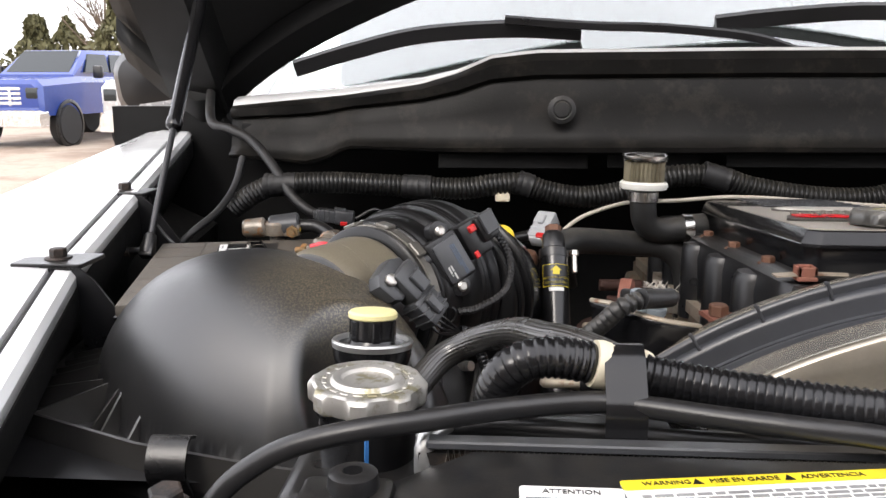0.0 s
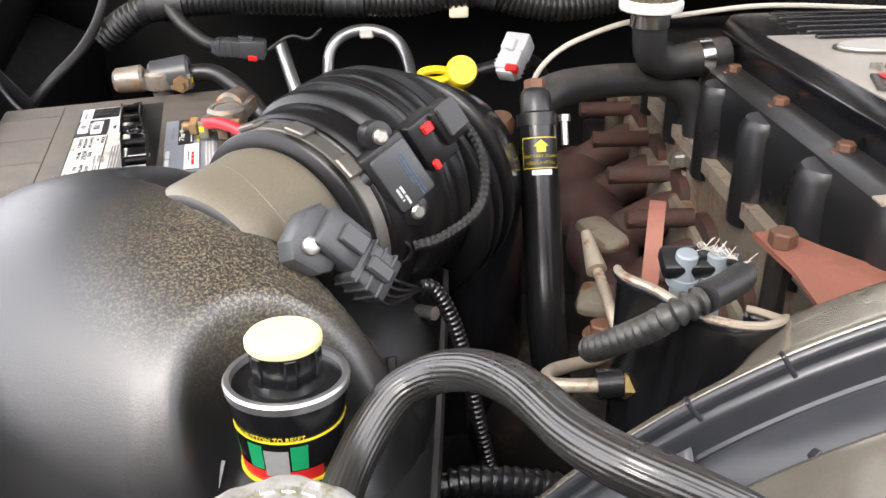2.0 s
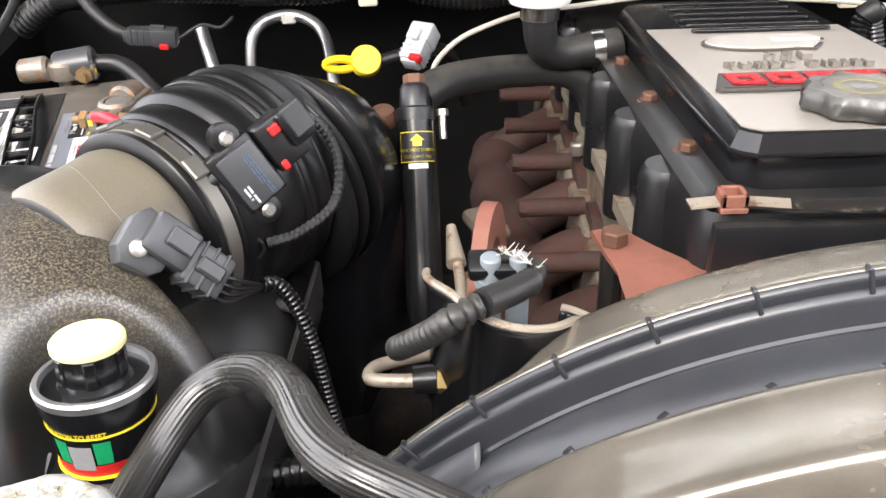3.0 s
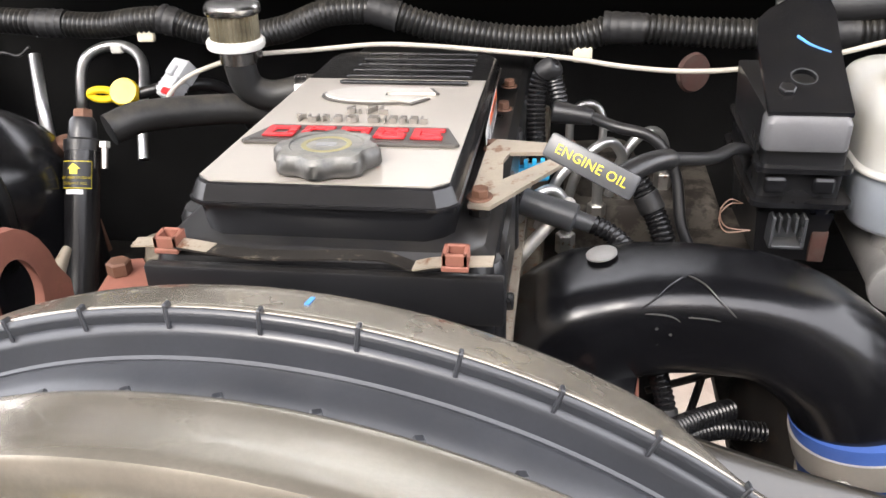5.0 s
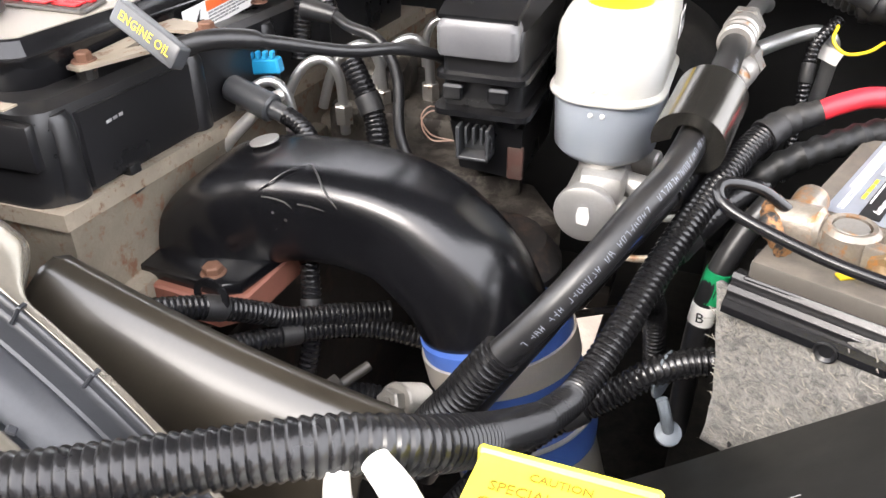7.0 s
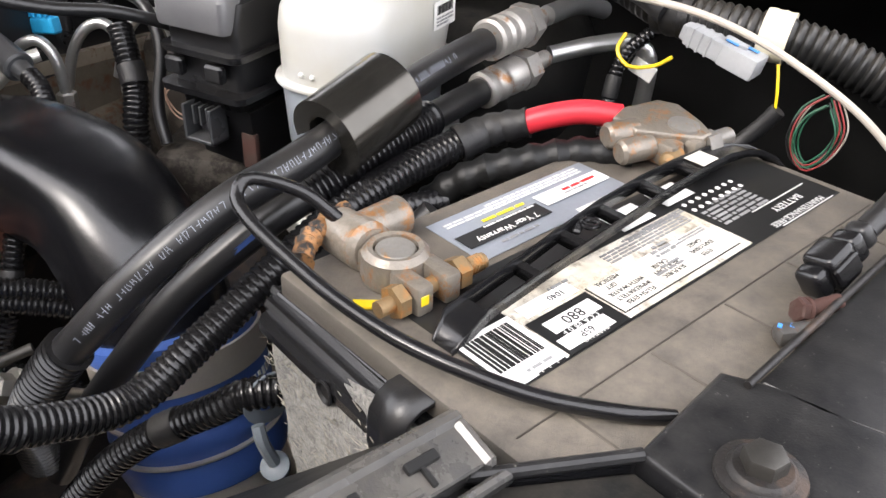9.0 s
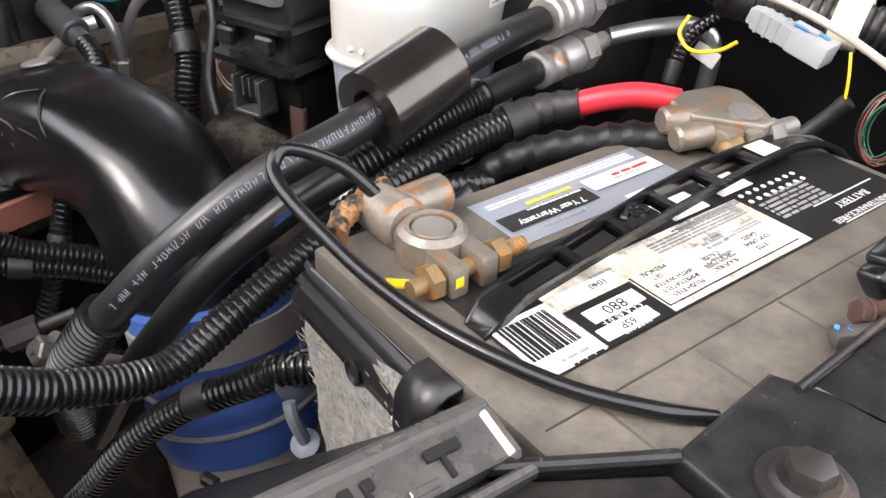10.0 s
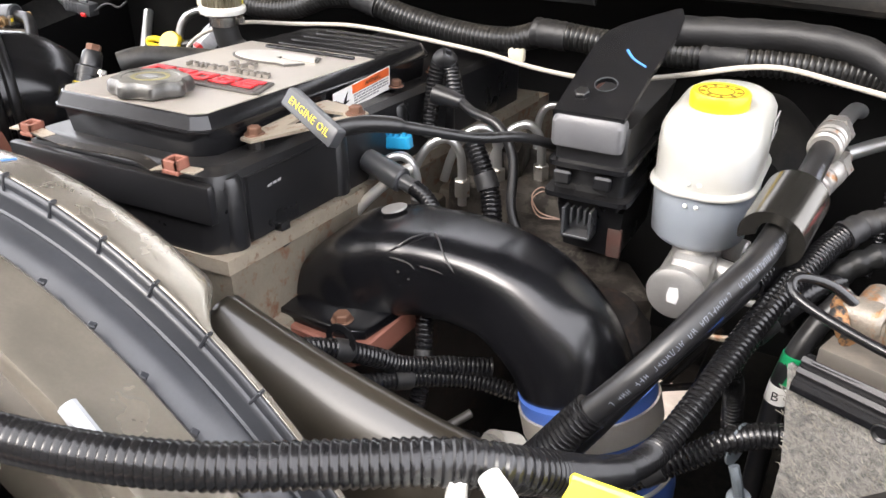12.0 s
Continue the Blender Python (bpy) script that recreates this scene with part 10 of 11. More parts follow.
def on_batt(x, y, z=0.0):
    return BM @ Vector((x, y, z))


t, m = cable_clamp("cable_clamp", on_batt(0.0365, 0.038, 0.0), 70.4, "corroded negative post clamp with orange residue")
bm = bmesh.new()
rod(bm, on_batt(0.006, 0.036, 0.012), on_batt(0.004, 0.070, 0.011), 0.0100, 18, 0.0110, 0.003)
part("cable_barrel", bm, LEAD, t, "crimped cable barrel")
bm = hose([on_batt(-0.010, 0.044, 0.016), on_batt(-0.008, 0.030, 0.015), on_batt(0.0, 0.012, 0.014), on_batt(0.012, 0.0, 0.012)], lambda i, s: 0.0055 + 0.0012 * math.sin(i * 2.7), 0.003, 10)
part("burnt_lead", bm, COPPER_DIRT, t, "charred taped lead with copper strands")
bm = bmesh.new()
box(bm, (0.012, 0.006, 0.0012), Matrix.Translation(on_batt(0.046, 0.012, 0.0014)) @ Matrix.Rotation(0.5, 4, "Z"))
part("yellow_scrap", bm, YELLOW, t)


def positive_clamp():
    """Broad lead plate over the far post, with two cable barrels, jaws, nuts and a rusty bolt."""
    t = thing("positive_clamp", on_batt(0.035, 0.260), "corroded positive post clamp with a broad lead plate", "battery clamp", "battery clamps")
    tilt = BM @ Matrix.Translation((0.034, 0.260, 0.017)) @ Matrix.Rotation(radians(7), 4, "Y")
    bm = bmesh.new()
    prism(bm, [(x - 0.034, y - 0.260) for x, y in ((0.010, 0.234), (0.005, 0.250), (0.010, 0.279), (0.022, 0.287), (0.044, 0.281), (0.058, 0.274), (0.059, 0.262), (0.046, 0.250), (0.030, 0.232))], tilt, 0.006, 0.0025, 3)
    plate = part("lead_plate", bm, LEAD, t, "grey lead plate")
    bm = bmesh.new()
    lathe(bm, [(0.0105, 0.004), (0.0100, 0.0078), (0.0070, 0.0090), (0.001, 0.0093)], tilt @ Matrix.Translation((0.009, 0.003, 0)), 24)
    part("post_boss", bm, POST_GREY, plate)
    for a, b, r in (((0.016, 0.221, 0.017), (0.024, 0.243, 0.017), 0.0085), ((0.029, 0.219, 0.011), (0.036, 0.243, 0.012), 0.0080)):
        bm = bmesh.new()
        rod(bm, on_batt(*a), on_batt(*b), r, 18, r * 1.05, 0.002)
        part("cable_barrel", bm, LEAD, t)
    for x, y, z, sx, sy, sz in ((0.045, 0.246, 0.010, 0.018, 0.014, 0.016), (0.053, 0.262, 0.010, 0.013, 0.014, 0.017), (0.030, 0.262, 0.009, 0.032, 0.026, 0.017)):
        bm = bmesh.new()
        box(bm, (sx, sy, sz), BM @ Matrix.Translation((x, y, z)), 0.003, 2)
        part("jaw", bm, LEAD, t)
    bm = bmesh.new()
    prism(bm, hexagon(0.0082), at_frame(on_batt(0.056, 0.268, 0.012), BM.to_3x3() @ Vector((0.10, 1, 0.0))), 0.012, 0.0015)
    rod(bm, on_batt(0.057, 0.278, 0.012), on_batt(0.058, 0.296, 0.012), 0.0062, 14, 0.0058, 0.002)
    part("clamp_nut", bm, POST_GREY, t, "whitish nut and stud")
    bm = bmesh.new()
    rod(bm, on_batt(0.050, 0.250, 0.009), on_batt(0.054, 0.234, 0.008), 0.0075, 14, 0.006, 0.003)
    part("rusty_bolt", bm, LEAD_BOLT, t, "rust-brown bolt head")


positive_clamp()

WIRE = [(0.972, 0.800, 1.200), (0.963, 0.797, 1.208), (0.950, 0.793, 1.218), (0.935, 0.784, 1.225), (0.926, 0.777, 1.226), (0.928, 0.768, 1.220), (0.945, 0.760, 1.214), (0.98, 0.750, 1.206), (1.01, 0.742, 1.202), (1.04, 0.737, 1.199), (1.07, 0.737, 1.196), (1.10, 0.742, 1.192), (1.13, 0.752, 1.190), (1.15, 0.765, 1.186)]
single("battery_wire", hose(WIRE, 0.0036, 0.005, 12), BLACK_CLEAN, "thin glossy black wire looping over the battery edge", "wire")


FUZZ = surface("loose pale felt fibre", (0.36, 0.33, 0.28), 0.9, vary=0.4, grain=300.0, bump=0.0)


def felt_wrap():
    """Ragged felt blanket on the battery's engine side."""
    t = thing("felt_wrap", (0.99, 0.745, 1.02), "ragged grey felt insulation hanging beside the battery", "felt insulation")
    rng = random.Random(12)
    bm = bmesh.new()
    rows = []
    n = 46
    for k in range(n + 1):
        f = k / n
        x = 0.937 + 0.150 * f
        y = 0.783 - 0.075 * f
        top = 1.158 + 0.012 * smooth(0.1, 0.9, f) - 0.010 * smooth(0.0, 0.25, f) * (1 - smooth(0.25, 0.5, f))
        row = []
        for j in range(25):
            g = j / 24
            z = top + (1.03 - top) * g
            w = noise.noise((x * 60, z * 60, 3.0)) * 0.0022 + noise.noise((x * 18, z * 18, 7.0)) * 0.006
            row.append((x + 0.010 * math.sin(g * 2.2) * (1 - f), y - 0.008 * math.sin(g * math.pi) + w, z))
        rows.append(row)
    grid(bm, rows)
    p = part("blanket", bm, FELT, t, sharp=180)
    p.modifiers.new("thick", "SOLIDIFY").thickness = 0.006
    bm = bmesh.new()
    for k in range(2600):
        f, g = rng.random(), 0.10 + 0.90 * rng.random() ** 1.3
        r = rows[int(f * n)][int(g * 24)]
        a = Vector(r) + Vector((rng.uniform(-0.002, 0.002), -0.0035, rng.uniform(-0.002, 0.002)))
        d = Vector((rng.uniform(-1, 1), rng.uniform(-0.5, 0.1), rng.uniform(-0.6, 1.0) if g > 0.03 else rng.uniform(0.3, 1.2))) * rng.uniform(0.004, 0.011)
        s = Vector((0.00026, 0, 0.00026))
        e = a + d * 0.5 + Vector((rng.uniform(-1, 1), rng.uniform(-1, 0), rng.uniform(-1, 1))) * 0.002
        v = [bm.verts.new(q) for q in (a - s, a + s, e + s, e - s)]
        w = [bm.verts.new(q) for q in (a + d - s, a + d + s)]
        bm.faces.new(v)
        bm.faces.new((v[3], v[2], w[1], w[0]))
    fuzz = part("fibre_fuzz", bm, FUZZ, t)
    fuzz["kind"] = "stuff"


felt_wrap()


def tray_edge():
    """Ribbed plastic tray rim along the battery's near end, with clip."""
    t = thing("battery_box", (1.03, 0.74, 1.0), "black ribbed battery box rim with a spring clip", "battery box")
    a, b = on_batt(-0.012, 0.000, -0.012), on_batt(0.200, -0.009, -0.010)
    d = (b - a).normalized()
    n = Vector((d.y, -d.x, 0))
    bm = bmesh.new()
    prof = [(0.0, -0.002), (0.003, 0.0), (0.005, -0.003), (0.004, -0.006), (0.007, -0.007), (0.009, -0.010), (0.008, -0.014), (0.011, -0.015), (0.013, -0.019), (0.013, -0.024), (0.0, -0.025), (0.0, -0.028), (-0.006, -0.028), (-0.006, -0.002)]
    stack(bm, [[p + n * u + Vector((0, 0, w)) for u, w in prof] for p in (a, b)])
    part("rim", bm, BLACK_CLEAN, t, sharp=20)
    bm = bmesh.new()
    c = a.lerp(b, 0.54)
    m = Matrix.Translation(c) @ Matrix((d, n, Vector((0, 0, 1)))).transposed().to_4x4()
    path = [(-0.010, 0.0070), (-0.002, 0.0085), (0.006, 0.0080), (0.012, 0.0045), (0.0160, -0.002), (0.0170, -0.010), (0.0172, -0.020), (0.0165, -0.025)]
    grid(bm, [[m @ Vector((dx, u, w)) for dx in (-0.0115, 0.0115)] for u, w in path])
    part("clip", bm, BLACK, t, "flat curved black clip", sharp=60).modifiers.new("thick", "SOLIDIFY").thickness = 0.0025
    bm = bmesh.new()
    box(bm, (0.020, 0.010, 0.008), m @ Matrix.Translation((0.042, 0.010, -0.006)), 0.002, 1)
    part("small_clip", bm, GREY_PLASTIC, t)
    part("tray", cube((0.97, 0.72, 0.985), (1.24, 1.10, 0.998), 0.003), BLACK, t)
    for f in (0.30, 0.75):
        bm = bmesh.new()
        lathe(bm, [(0.0055, 0), (0.007, 0.0015), (0.006, 0.002), (0.004, 0.0005)], at_frame(a.lerp(b, f) + n * 0.0128 + Vector((0, 0, -0.022)), n), 16)
        part("hole_rim", bm, BLACK, t)


tray_edge()


LID_BLACK = surface("dull black moulded lid", (0.008, 0.008, 0.0075), 0.42, vary=0.2, dust=0.04, bump=0.2, spec=0.3)
# Greyer than the lid: sky sheen on the glossy rim, put in colour.
RIM_GREY = surface("black box plastic, sky sheen in its grey", (0.045, 0.044, 0.043), 0.28, vary=0.2, dust=0.2, bump=0.15, spec=0.9)


def power_box():
    """Long black moulded box in the near corner, its rim notched."""
    t = thing("power_box", (1.02, 0.63, 1.0), "black moulded power box with a notched lid rim", "fuse box")
    A, B, C, D = Vector((1.0853, 0.6978, 1.2097)), Vector((1.0438, 0.5638, 1.2260)), Vector((0.939, 0.579, 1.121)), Vector((0.862, 0.739, 0.983))
    A3 = Vector((1.1060, 0.6830, 1.2020))
    # sloping lid: A back corner, B front corner by the rim, D and C the low inner edge
    up = (B - A).cross(D - A).normalized()
    if up.z < 0:
        up = -up
    ring = [A, B, C, D]
    mid = sum(ring, Vector()) / 4
    bm = bmesh.new()
    stack(bm, [[p - Vector((0, 0, 0.11)) for p in ring], [p - up * 0.007 for p in ring], [p - up * 0.002 + (mid - p) * 0.012 for p in ring], [p + (mid - p) * 0.03 for p in ring]])
    part("lid", bm, LID_BLACK, t, sharp=30)
    # end face along the lid's high edge, with a raised border and moulded slots
    e = (B - A).normalized()
    o = (A3 - A)
    o = (o - e * o.dot(e))
    W = o.length
    o.normalize()
    n = e.cross(o)
    if n.z < 0:
        n = -n
    LL = (B - A).length
    m = Matrix.Translation(A) @ Matrix((e, o, n)).transposed().to_4x4()      # x along the edge, y across the face, z out

    def slab_at(x0, x1, y0, y1, z0, z1, bm, bev=0.0008):
        box(bm, (x1 - x0, y1 - y0, z1 - z0), m @ Matrix.Translation(((x0 + x1) / 2, (y0 + y1) / 2, (z0 + z1) / 2)), bev, 1)

    bm = bmesh.new()
    slab_at(-0.002, LL + 0.002, 0.0015, W - 0.006, -0.012, -0.001, bm)
    part("end_face", bm, RIM_GREY, t, "grey end face, sky sheen in its colour")
    bm = bmesh.new()
    slab_at(-0.004, LL + 0.004, -0.004, 0.0025, -0.010, 0.001, bm, 0.002)
    slab_at(-0.004, 0.002, 0.0, W - 0.004, -0.014, 0.001, bm, 0.002)
    slab_at(LL - 0.002, LL + 0.004, 0.0, W - 0.004, -0.014, 0.001, bm, 0.002)
    part("rim", bm, RIM_GREY, t, "grey-black lid rim")
    bm = bmesh.new()
    slab_at(-0.010, LL + 0.008, W - 0.002, W + 0.0025, -0.020, -0.002, bm, 0.0012)
    part("ledge", bm, RIM_GREY, t, "pale box ledge, sky sheen in its colour")
    for x, w in ((0.016, 0.014), (0.050, 0.004), (0.058, 0.004), (0.104, 0.013)):
        bm = bmesh.new()
        slab_at(x, x + w, 0.006, 0.010, -0.002, 0.0012, bm, 0.0004)
        slab_at(x + w * 0.5, x + w * 0.5 + 0.002, 0.008, W - 0.008, -0.002, 0.0008, bm, 0.0004)
        part("moulded_slot", bm, HOLE, t, "dark moulded slot")
    for x in (0.030, 0.074, 0.090):
        bm = bmesh.new()
        slab_at(x, x + 0.012, W - 0.010, W - 0.0075, -0.002, 0.0014, bm, 0.0004)
        part("latch_rib", bm, RIM_GREY, t)
    # the box below, with an open trough beside it
    bm = bmesh.new()
    slab_at(-0.006, LL + 0.004, 0.004, W + 0.0005, -0.110, -0.014, bm, 0.003)
    part("body", bm, BLACK, t)
    for x in (0.030, 0.075, 0.115):
        bm = bmesh.new()
        slab_at(x, x + 0.004, W + 0.0008, W + 0.018, -0.105, -0.024, bm, 0.001)
        part("body_rib", bm, BLACK_CLEAN, t)
    bm = bmesh.new()
    q = D.lerp(A, 0.12) + up * 0.002
    box(bm, (0.014, 0.007, 0.009), Matrix.Translation(q), 0.002, 1)
    part("tab", bm, BLACK_CLEAN, t)
    for f0, f1, g in ((0.35, 0.52, 0.62), (0.40, 0.50, 0.68)):
        a, b = D.lerp(A, f0).lerp(C.lerp(B, f0), g), D.lerp(A, f1).lerp(C.lerp(B, f1), g - 0.03)
        bm = bmesh.new()
        rod(bm, a + up * 0.0004, b + up * 0.0004, 0.0003, 6)
        part("scratch", bm, INK_GREY, t)


power_box()


def control_bracket():
    """Black steel bracket plate with a large flanged bolt, over the battery's near fender corner."""
    t = thing("fender_brace", (1.17, 0.75, 1.0), "dusty black steel brace plate with a large hex bolt", "brace")
    bm = bmesh.new()
    prism(bm, [(1.145, 0.726), (1.160, 0.787), (1.185, 0.790), (1.30, 0.77), (1.30, 0.66), (1.21, 0.698)], Matrix.Translation((0, 0, 1.188)), 0.012, 0.004, 3)
    part("plate", bm, BRACE, t)
    bm = bmesh.new()
    for (xa, ya), (xb, yb) in (((1.096, 0.686), (1.147, 0.727)), ((1.147, 0.727), (1.30, 0.664))):
        p, q = Vector((xa, ya, 1.196)), Vector((xb, yb, 1.196))
        stack(bm, [[r + Vector((0, w, h)) for w, h in ((0.0, 0.0), (0.004, 0.0), (0.004, -0.16), (0.0, -0.16))] for r in (p, q)])
    part("skirt", bm, BLACK_CLEAN, t)
    bm = bmesh.new()
    hose([(1.096, 0.686, 1.1965), (1.147, 0.727, 1.1975)], 0.0028, 0.02, 10, bm)
    part("skirt_edge", bm, BRACE, t)
    bm = bmesh.new()
    box(bm, (0.05, 0.004, 0.05), Matrix.Translation((1.150, 0.690, 1.13)) @ Matrix.Rotation(radians(40), 4, "Z"), 0.001, 1)
    box(bm, (0.004, 0.05, 0.04), Matrix.Translation((1.182, 0.672, 1.14)) @ Matrix.Rotation(radians(-50), 4, "Z"), 0.001, 1)
    part("trough_rib", bm, BLACK_CLEAN, t)
    part("trough_floor", cube((1.06, 0.56, 1.03), (1.30, 0.72, 1.04), 0.002), BLACK, t)
    # Black sheet stands in for a dark hollow and hides the battery's corner.
    bm = bmesh.new()
    prism(bm, [(1.100, 0.688), (1.146, 0.724), (1.30, 0.661), (1.30, 0.60), (1.115, 0.64)], Matrix.Translation((0, 0, 1.187)), 0.004, 0.001, 1)
    part("hollow_sheet", bm, BAY_DARK, t, "added dull black sheet in place of a dark hollow")
    c = Vector((1.186, 0.735, 1.200))
    m = Matrix.Translation(c) @ Matrix.Scale(0.78, 4)
    bm = bmesh.new()
    lathe(bm, [(0.019, -0.002), (0.021, 0.001), (0.0205, 0.003), (0.016, 0.0042), (0.0155, 0.0055), (0.0135, 0.007), (0.001, 0.007)], m, 32)
    w = part("washer", bm, IRON_DARK, t)
    bm = bmesh.new()
    prism(bm, hexagon(0.0105), m @ Matrix.Translation((0, 0, 0.006)), 0.009, 0.0016)
    part("bolt", bm, STEEL_DARK, t, "dark hex bolt head")
    # hold-down rod and second panel
    bm = bmesh.new()
    rod(bm, (1.172, 0.780, 1.2015), (1.224, 0.955, 1.2015), 0.0018, 14)
    part("hold_down_rod", bm, IRON_DARK, t, "glossy dark rod")
    bm = bmesh.new()
    prism(bm, [(1.174, 0.785), (1.225, 0.955), (1.34, 0.955), (1.34, 0.775), (1.20, 0.782)], Matrix.Translation((0, 0, 1.188)), 0.012, 0.003)
    part("side_panel", bm, BRACE, t)
    bm = bmesh.new()
    box(bm, (0.018, 0.012, 0.0006), Matrix.Translation((1.232, 0.868, 1.2005)) @ Matrix.Rotation(1.0, 4, "Z"))
    part("white_sticker", bm, LABEL_WHITE, t)
    bm = bmesh.new()
    rod(bm, (1.181, 0.852, 1.194), (1.197, 0.864, 1.200), 0.0046, 14, 0.0040, 0.001)
    bolt(bm, (1.184, 0.854, 1.1955), (-0.75, -0.6, 0.25), 0.0062, 0.005, 0.0068)
    part("j_bolt", bm, RUST, t, "dark rusty hold-down bolt")
    bm = bmesh.new()
    box(bm, (0.011, 0.010, 0.009), Matrix.Translation((1.179, 0.836, 1.1925)) @ Matrix.Rotation(0.65, 4, "Z"), 0.003, 2)
    rod(bm, (1.180, 0.837, 1.193), (1.192, 0.846, 1.195), 0.0042, 14)
    nut = part("wing_nut", bm, ZINC_DULL, t, "grey corroded nut")
    for dx in (0.0, 0.007):
        bm = bmesh.new()
        box(bm, (0.002, 0.003, 0.0006), Matrix.Translation((1.1755 + dx * 0.7, 0.8345 + dx * 0.4, 1.1968)))
        part("blue_mark", bm, BLUE_MARK, nut)


BRACE = surface("dusty satin black steel", (0.009, 0.009, 0.010), 0.36, dust=0.10, dust_color=(0.25, 0.24, 0.22), bump=0.2, spec=0.35, second=(0.24, 0.23, 0.21), second_amount=-0.05, second_scale=260.0)
ZINC_DULL = surface("dull zinc with corrosion", (0.10, 0.095, 0.09), 0.5, metal=0.4, vary=0.3, second=(0.12, 0.06, 0.035), second_amount=0.3, second_scale=120.0, bump=0.4)
STEEL_DARK = surface("oxidised dark steel", (0.07, 0.066, 0.06), 0.42, metal=0.7, vary=0.3)
control_bracket()


WIRE_GREEN = surface("dull green wire", (0.02, 0.10, 0.055), 0.4, bump=0.0)
WIRE_RED = surface("dull red wire", (0.22, 0.03, 0.03), 0.4, bump=0.0)


def corner_wires():
    t, m = connector("wire_connector", (1.078, 1.13, 1.218), -12, 14, (0.060, 0.020, 0.015), GREY_LIGHT, "light grey wire connector with a yellow wire", "wire connectors")
    part("yellow_wire", hose([(1.040, 1.135, 1.204), (1.028, 1.13, 1.196), (1.010, 1.125, 1.194), (0.998, 1.13, 1.203), (1.0, 1.14, 1.214)], 0.0016, 0.003, 8), YELLOW, t, "thin yellow wire")
    part("yellow_tail", hose([(1.119, 1.108, 1.222), (1.122, 1.103, 1.212), (1.124, 1.100, 1.202), (1.125, 1.100, 1.192)], 0.0011, 0.003, 8), YELLOW, t, "thin yellow wire")
    bm = bmesh.new()
    box(bm, (0.010, 0.003, 0.0012), m @ Matrix.Translation((0.004, -0.004, 0.0095)), 0.0004, 1)
    box(bm, (0.010, 0.003, 0.0012), m @ Matrix.Translation((0.018, 0.002, 0.0095)), 0.0004, 1)
    part("blue_seal", bm, BLUE_MARK, t)
    single("taped_pigtail", hose([(1.127, 1.100, 1.193), (1.119, 1.099, 1.180), (1.108, 1.096, 1.166), (1.095, 1.088, 1.150), (1.080, 1.07, 1.13)], lambda i, s: 0.0058 + 0.0004 * (i % 2), 0.004, 12), TAPE, "short taped pigtail behind the battery", "wire")
    w = thing("wire_bundle", (1.165, 1.09, 1.13), "coiled bundle of thin green, white and red wires", "wires")
    rng = random.Random(2)
    for k, mat in enumerate((WIRE_GREEN, WIRE_GREEN, WIRE_RED, WIRE_GREEN, WIRE_RED, CREAM, WIRE_GREEN, RUBBER)):
        o = Vector((rng.uniform(-0.003, 0.003), rng.uniform(-0.004, 0.004), rng.uniform(-0.003, 0.003)))
        f = 1.0 + 0.12 * (k % 3)
        pts = [Vector((1.156, 1.10, 1.205)), Vector((1.146, 1.098, 1.196)), Vector((1.1420, 1.094, 1.183)), Vector((1.1450, 1.092, 1.170)), Vector((1.154, 1.090, 1.163)), Vector((1.164, 1.092, 1.172)), Vector((1.168, 1.095, 1.188)), Vector((1.160, 1.10, 1.204))]
        mid = Vector((1.155, 1.094, 1.184))
        part("wire", hose([mid + (p - mid) * f + o for p in pts], 0.00065, 0.004, 6), mat, w)
    single("sensor_lead", hose([(1.230, 0.985, 1.252), (1.216, 0.950, 1.236), (1.206, 0.925, 1.224), (1.198, 0.909, 1.215)], 0.0060, 0.005, 12), RUBBER, "black sensor lead above the brace", "wire")
    p, q = Vector((1.1815, 0.874, 1.1955)), Vector((1.199, 0.911, 1.2165))
    d = (q - p).normalized()
    m = at_frame(p, d, (0.78, -0.62, 0.3))
    plug = thing("sensor_plug", p, "black moulded sensor plug on a lead", "connector")
    for name, z0, z1, w, h in (("tip", 0.0, 0.010, 0.0165, 0.0150), ("body", 0.009, 0.027, 0.0205, 0.0185), ("collar", 0.026, 0.036, 0.0160, 0.0150), ("strain_relief", 0.035, 0.044, 0.0135, 0.0130)):
        bm = bmesh.new()
        box(bm, (w, h, z1 - z0), m @ Matrix.Translation((0, 0, (z0 + z1) / 2)), 0.0035, 3)
        part(name, bm, BLACK_CLEAN if name != "strain_relief" else RUBBER, plug)
    bm = bmesh.new()
    box(bm, (0.010, 0.003, 0.016), m @ Matrix.Translation((0, 0.0100, 0.017)), 0.001, 1)
    box(bm, (0.003, 0.012, 0.016), m @ Matrix.Translation((-0.0108, 0, 0.017)), 0.001, 1)
    part("latch", bm, BLACK_CLEAN, plug)


corner_wires()

# ---- under the bay: cross members and added dark sheets; only gaps show the ground ----
single("frame_rail", cube((-0.35, 0.25, 0.55), (-0.20, 1.65, 0.72), 0.01), BAY_DARK, "dark steel frame rail low in the bay", "frame rail", "frame rails")
single("frame_rail", cube((0.92, 0.25, 0.55), (1.07, 1.65, 0.72), 0.01), BAY_DARK, "dark steel frame rail low in the bay", "frame rail", "frame rails")
single("bottom_sheet", cube((-0.54, 0.46, 0.60), (0.22, 1.62, 0.62), 0.004), BAY_DARK, "added black sheet closing the dark bottom of the bay", "splash shield", "splash shields")
single("bottom_sheet", cube((0.98, 0.46, 0.60), (1.26, 1.62, 0.62), 0.004), BAY_DARK, "added black sheet closing the dark bottom of the bay", "splash shield", "splash shields")
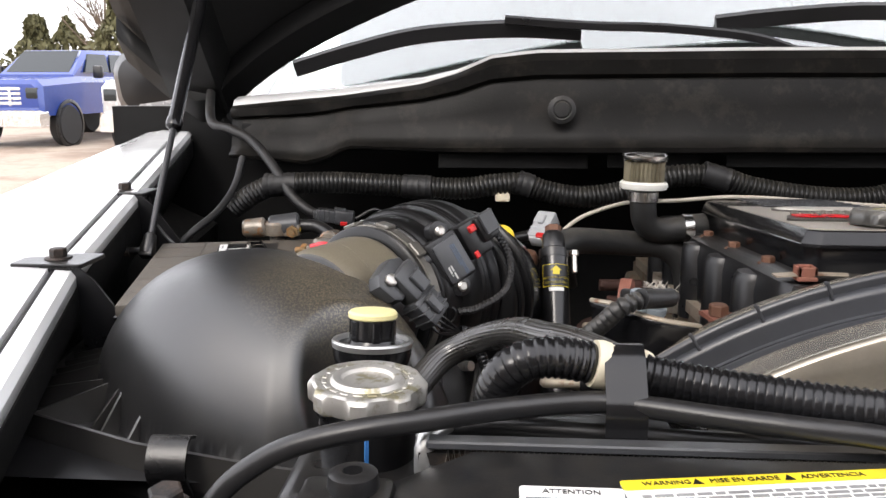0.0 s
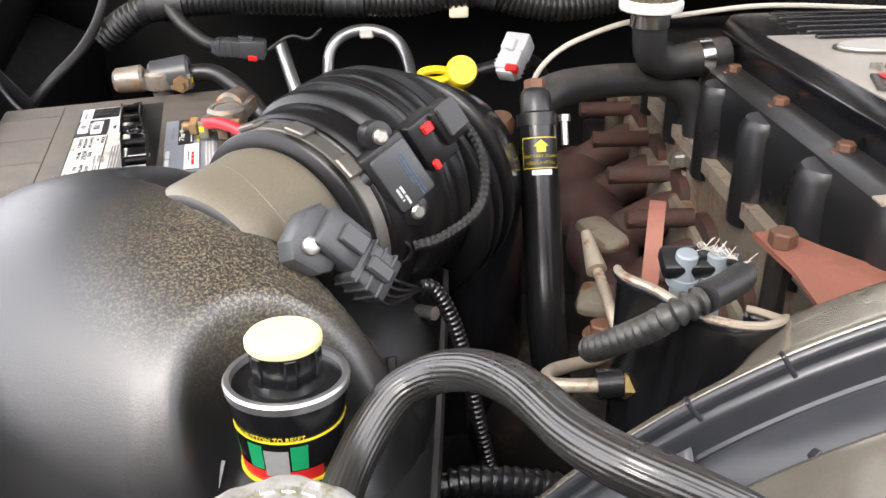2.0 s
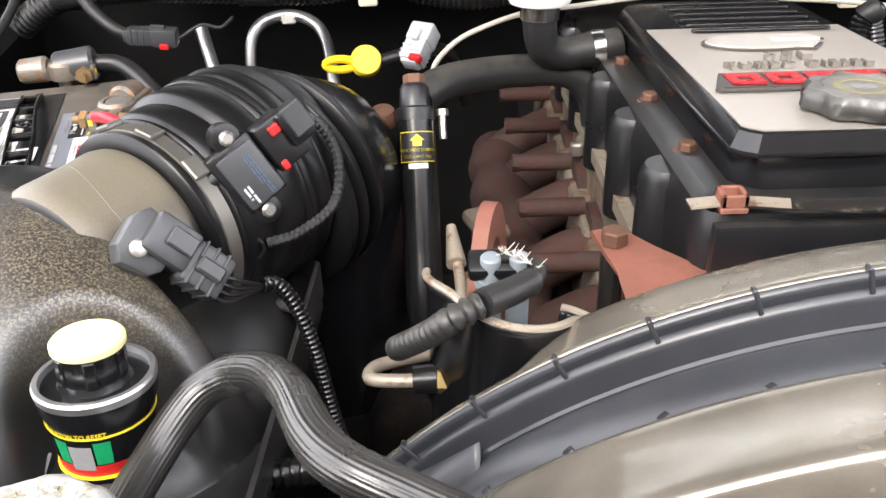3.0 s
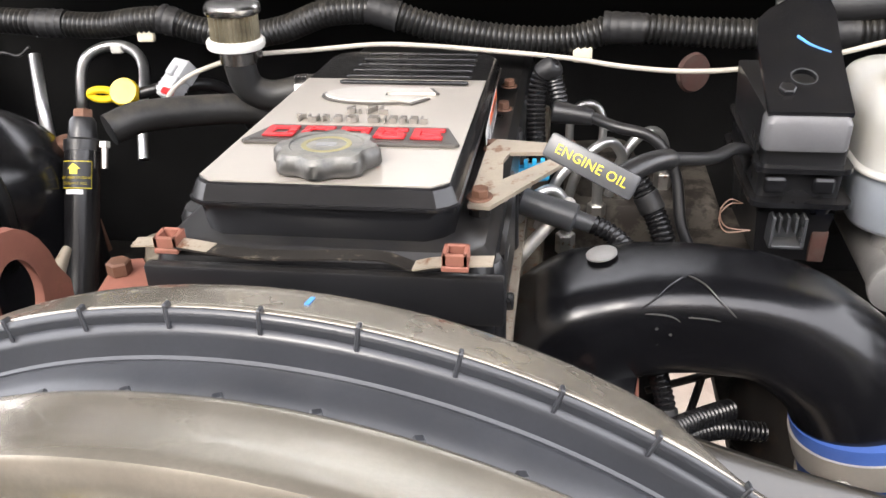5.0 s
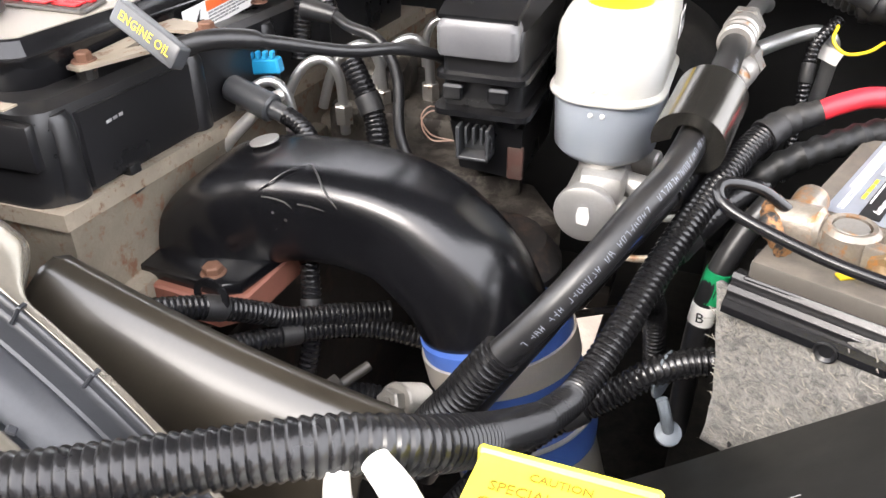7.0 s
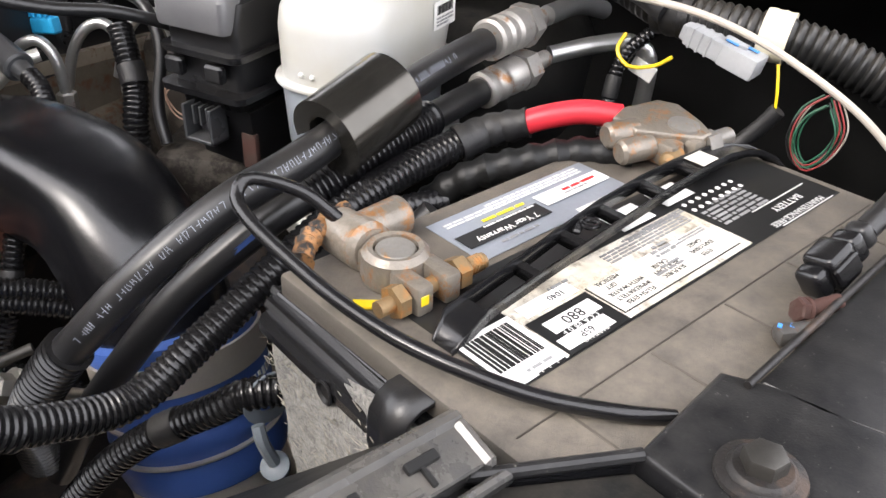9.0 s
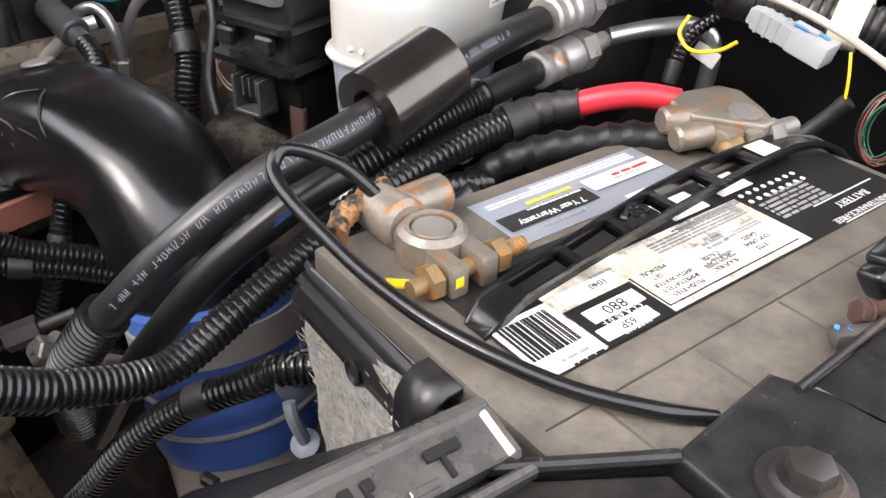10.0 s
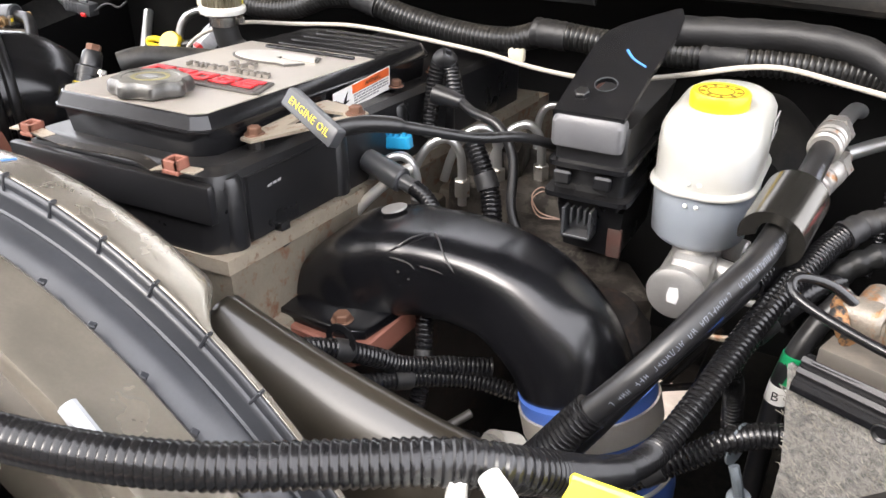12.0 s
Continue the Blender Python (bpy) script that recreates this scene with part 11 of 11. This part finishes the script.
for lo, hi in (((0.50, 0.95, 0.60), (0.710, 1.62, 0.62)), ((0.780, 0.95, 0.60), (1.00, 1.62, 0.62)), ((0.712, 0.95, 0.60), (0.778, 1.20, 0.62)), ((0.712, 1.53, 0.60), (0.778, 1.62, 0.62))):
    single("bottom_sheet", cube(lo, hi, 0.004), BAY_DARK, "added black sheet closing the dark bottom of the bay", "splash shield", "splash shields")
for a, b in (((0.66, 1.33, 0.66), (0.84, 1.38, 0.70)), ((0.70, 1.22, 0.66), (0.80, 1.56, 0.68))):
    single("brake_line", hose([a, tuple((p + q) / 2 + d for p, q, d in zip(a, b, (0.004, -0.01, 0.008))), b], 0.006, 0.02, 8), IRON_DARK, "dark steel line crossing the gap to the ground", "pipe", "low lines")
bm = bmesh.new()
lathe(bm, [(0.05, -0.12), (0.075, -0.10), (0.08, 0.0), (0.075, 0.10), (0.05, 0.12)], at_frame((0.60, 0.82, 0.72), (0, 1, 0)), 28)
single("alternator", bm, IRON_DARK, "dark alternator body low beside the engine", "alternator")
bm = bmesh.new()
rod(bm, (0.56, 0.60, 0.98), (0.62, 0.64, 0.97), 0.014, 16)
rod(bm, (0.40, 0.62, 0.90), (0.40, 0.72, 0.90), 0.09, 28)
single("water_pump", bm, IRON_DARK, "dark water pump and pulley behind the shroud", "pump")


def coolant_fitting():
    """Stained cast fitting with a tapped boss, low beside the shroud."""
    t = thing("cast_fitting", (0.705, 0.68, 0.86), "tan-stained cast fitting with a square tapped boss", "fitting")
    m = Matrix.Translation((0.702, 0.690, 0.935)) @ Matrix.Rotation(radians(-35), 4, "Y") @ Matrix.Rotation(radians(20), 4, "Z")
    bm = bmesh.new()
    box(bm, (0.030, 0.034, 0.085), m @ Matrix.Translation((0, 0.010, -0.005)), 0.005)
    box(bm, (0.046, 0.030, 0.022), m @ Matrix.Translation((0.004, 0.012, 0.034)), 0.006)
    part("casting", bm, FITTING_TAN, t)
    bm = bmesh.new()
    box(bm, (0.026, 0.016, 0.032), m @ Matrix.Translation((0.008, -0.012, -0.006)), 0.003)
    boss = part("boss", bm, FITTING_TAN, t)
    bm = bmesh.new()
    lathe(bm, [(0.0045, -0.001), (0.0045, 0.001), (0.0028, 0.0012), (0.0025, -0.003)], at_frame(m @ Vector((0.010, -0.0205, -0.006)), m.to_3x3() @ Vector((0, -1, 0))), 14)
    part("tapped_hole", bm, IRON_DARK, boss)
    # steel line with a hex union just behind it
    w = thing("line_union", (0.66, 0.765, 0.99), "dull steel line with a hex union in a rusty block", "pipe fitting")
    d = Vector((0.55, 0.80, 0.24)).normalized()
    q = Vector((0.661, 0.763, 1.0))
    bm = bmesh.new()
    prism(bm, hexagon(0.0105), at_frame(q - d * 0.013, d), 0.026, 0.0015)
    part("hex_union", bm, UNION_GREY, w)
    bm = bmesh.new()
    rod(bm, q, q + d * 0.040, 0.0045, 12)
    part("line", bm, UNION_GREY, w)
    bm = bmesh.new()
    box(bm, (0.050, 0.050, 0.034), at_frame(q - d * 0.045 - Vector((0, 0, 0.008)), d), 0.006)
    box(bm, (0.06, 0.06, 0.03), at_frame(q - d * 0.065 - Vector((0, 0, 0.035)), d), 0.008)
    part("block", bm, RUST_DEEP, w, "dark rusty block")


FITTING_TAN = surface("stained tan casting", (0.17, 0.13, 0.085), 0.6, metal=0.2, vary=0.35, second=(0.07, 0.05, 0.035), second_amount=0.5, second_scale=60.0, bump=0.4)
UNION_GREY = surface("dull grey steel union", (0.06, 0.055, 0.048), 0.5, metal=0.3, vary=0.25)
RUST_DEEP = surface("deep brown rusty iron", (0.030, 0.016, 0.012), 0.75, vary=0.35, bump=0.5)
coolant_fitting()
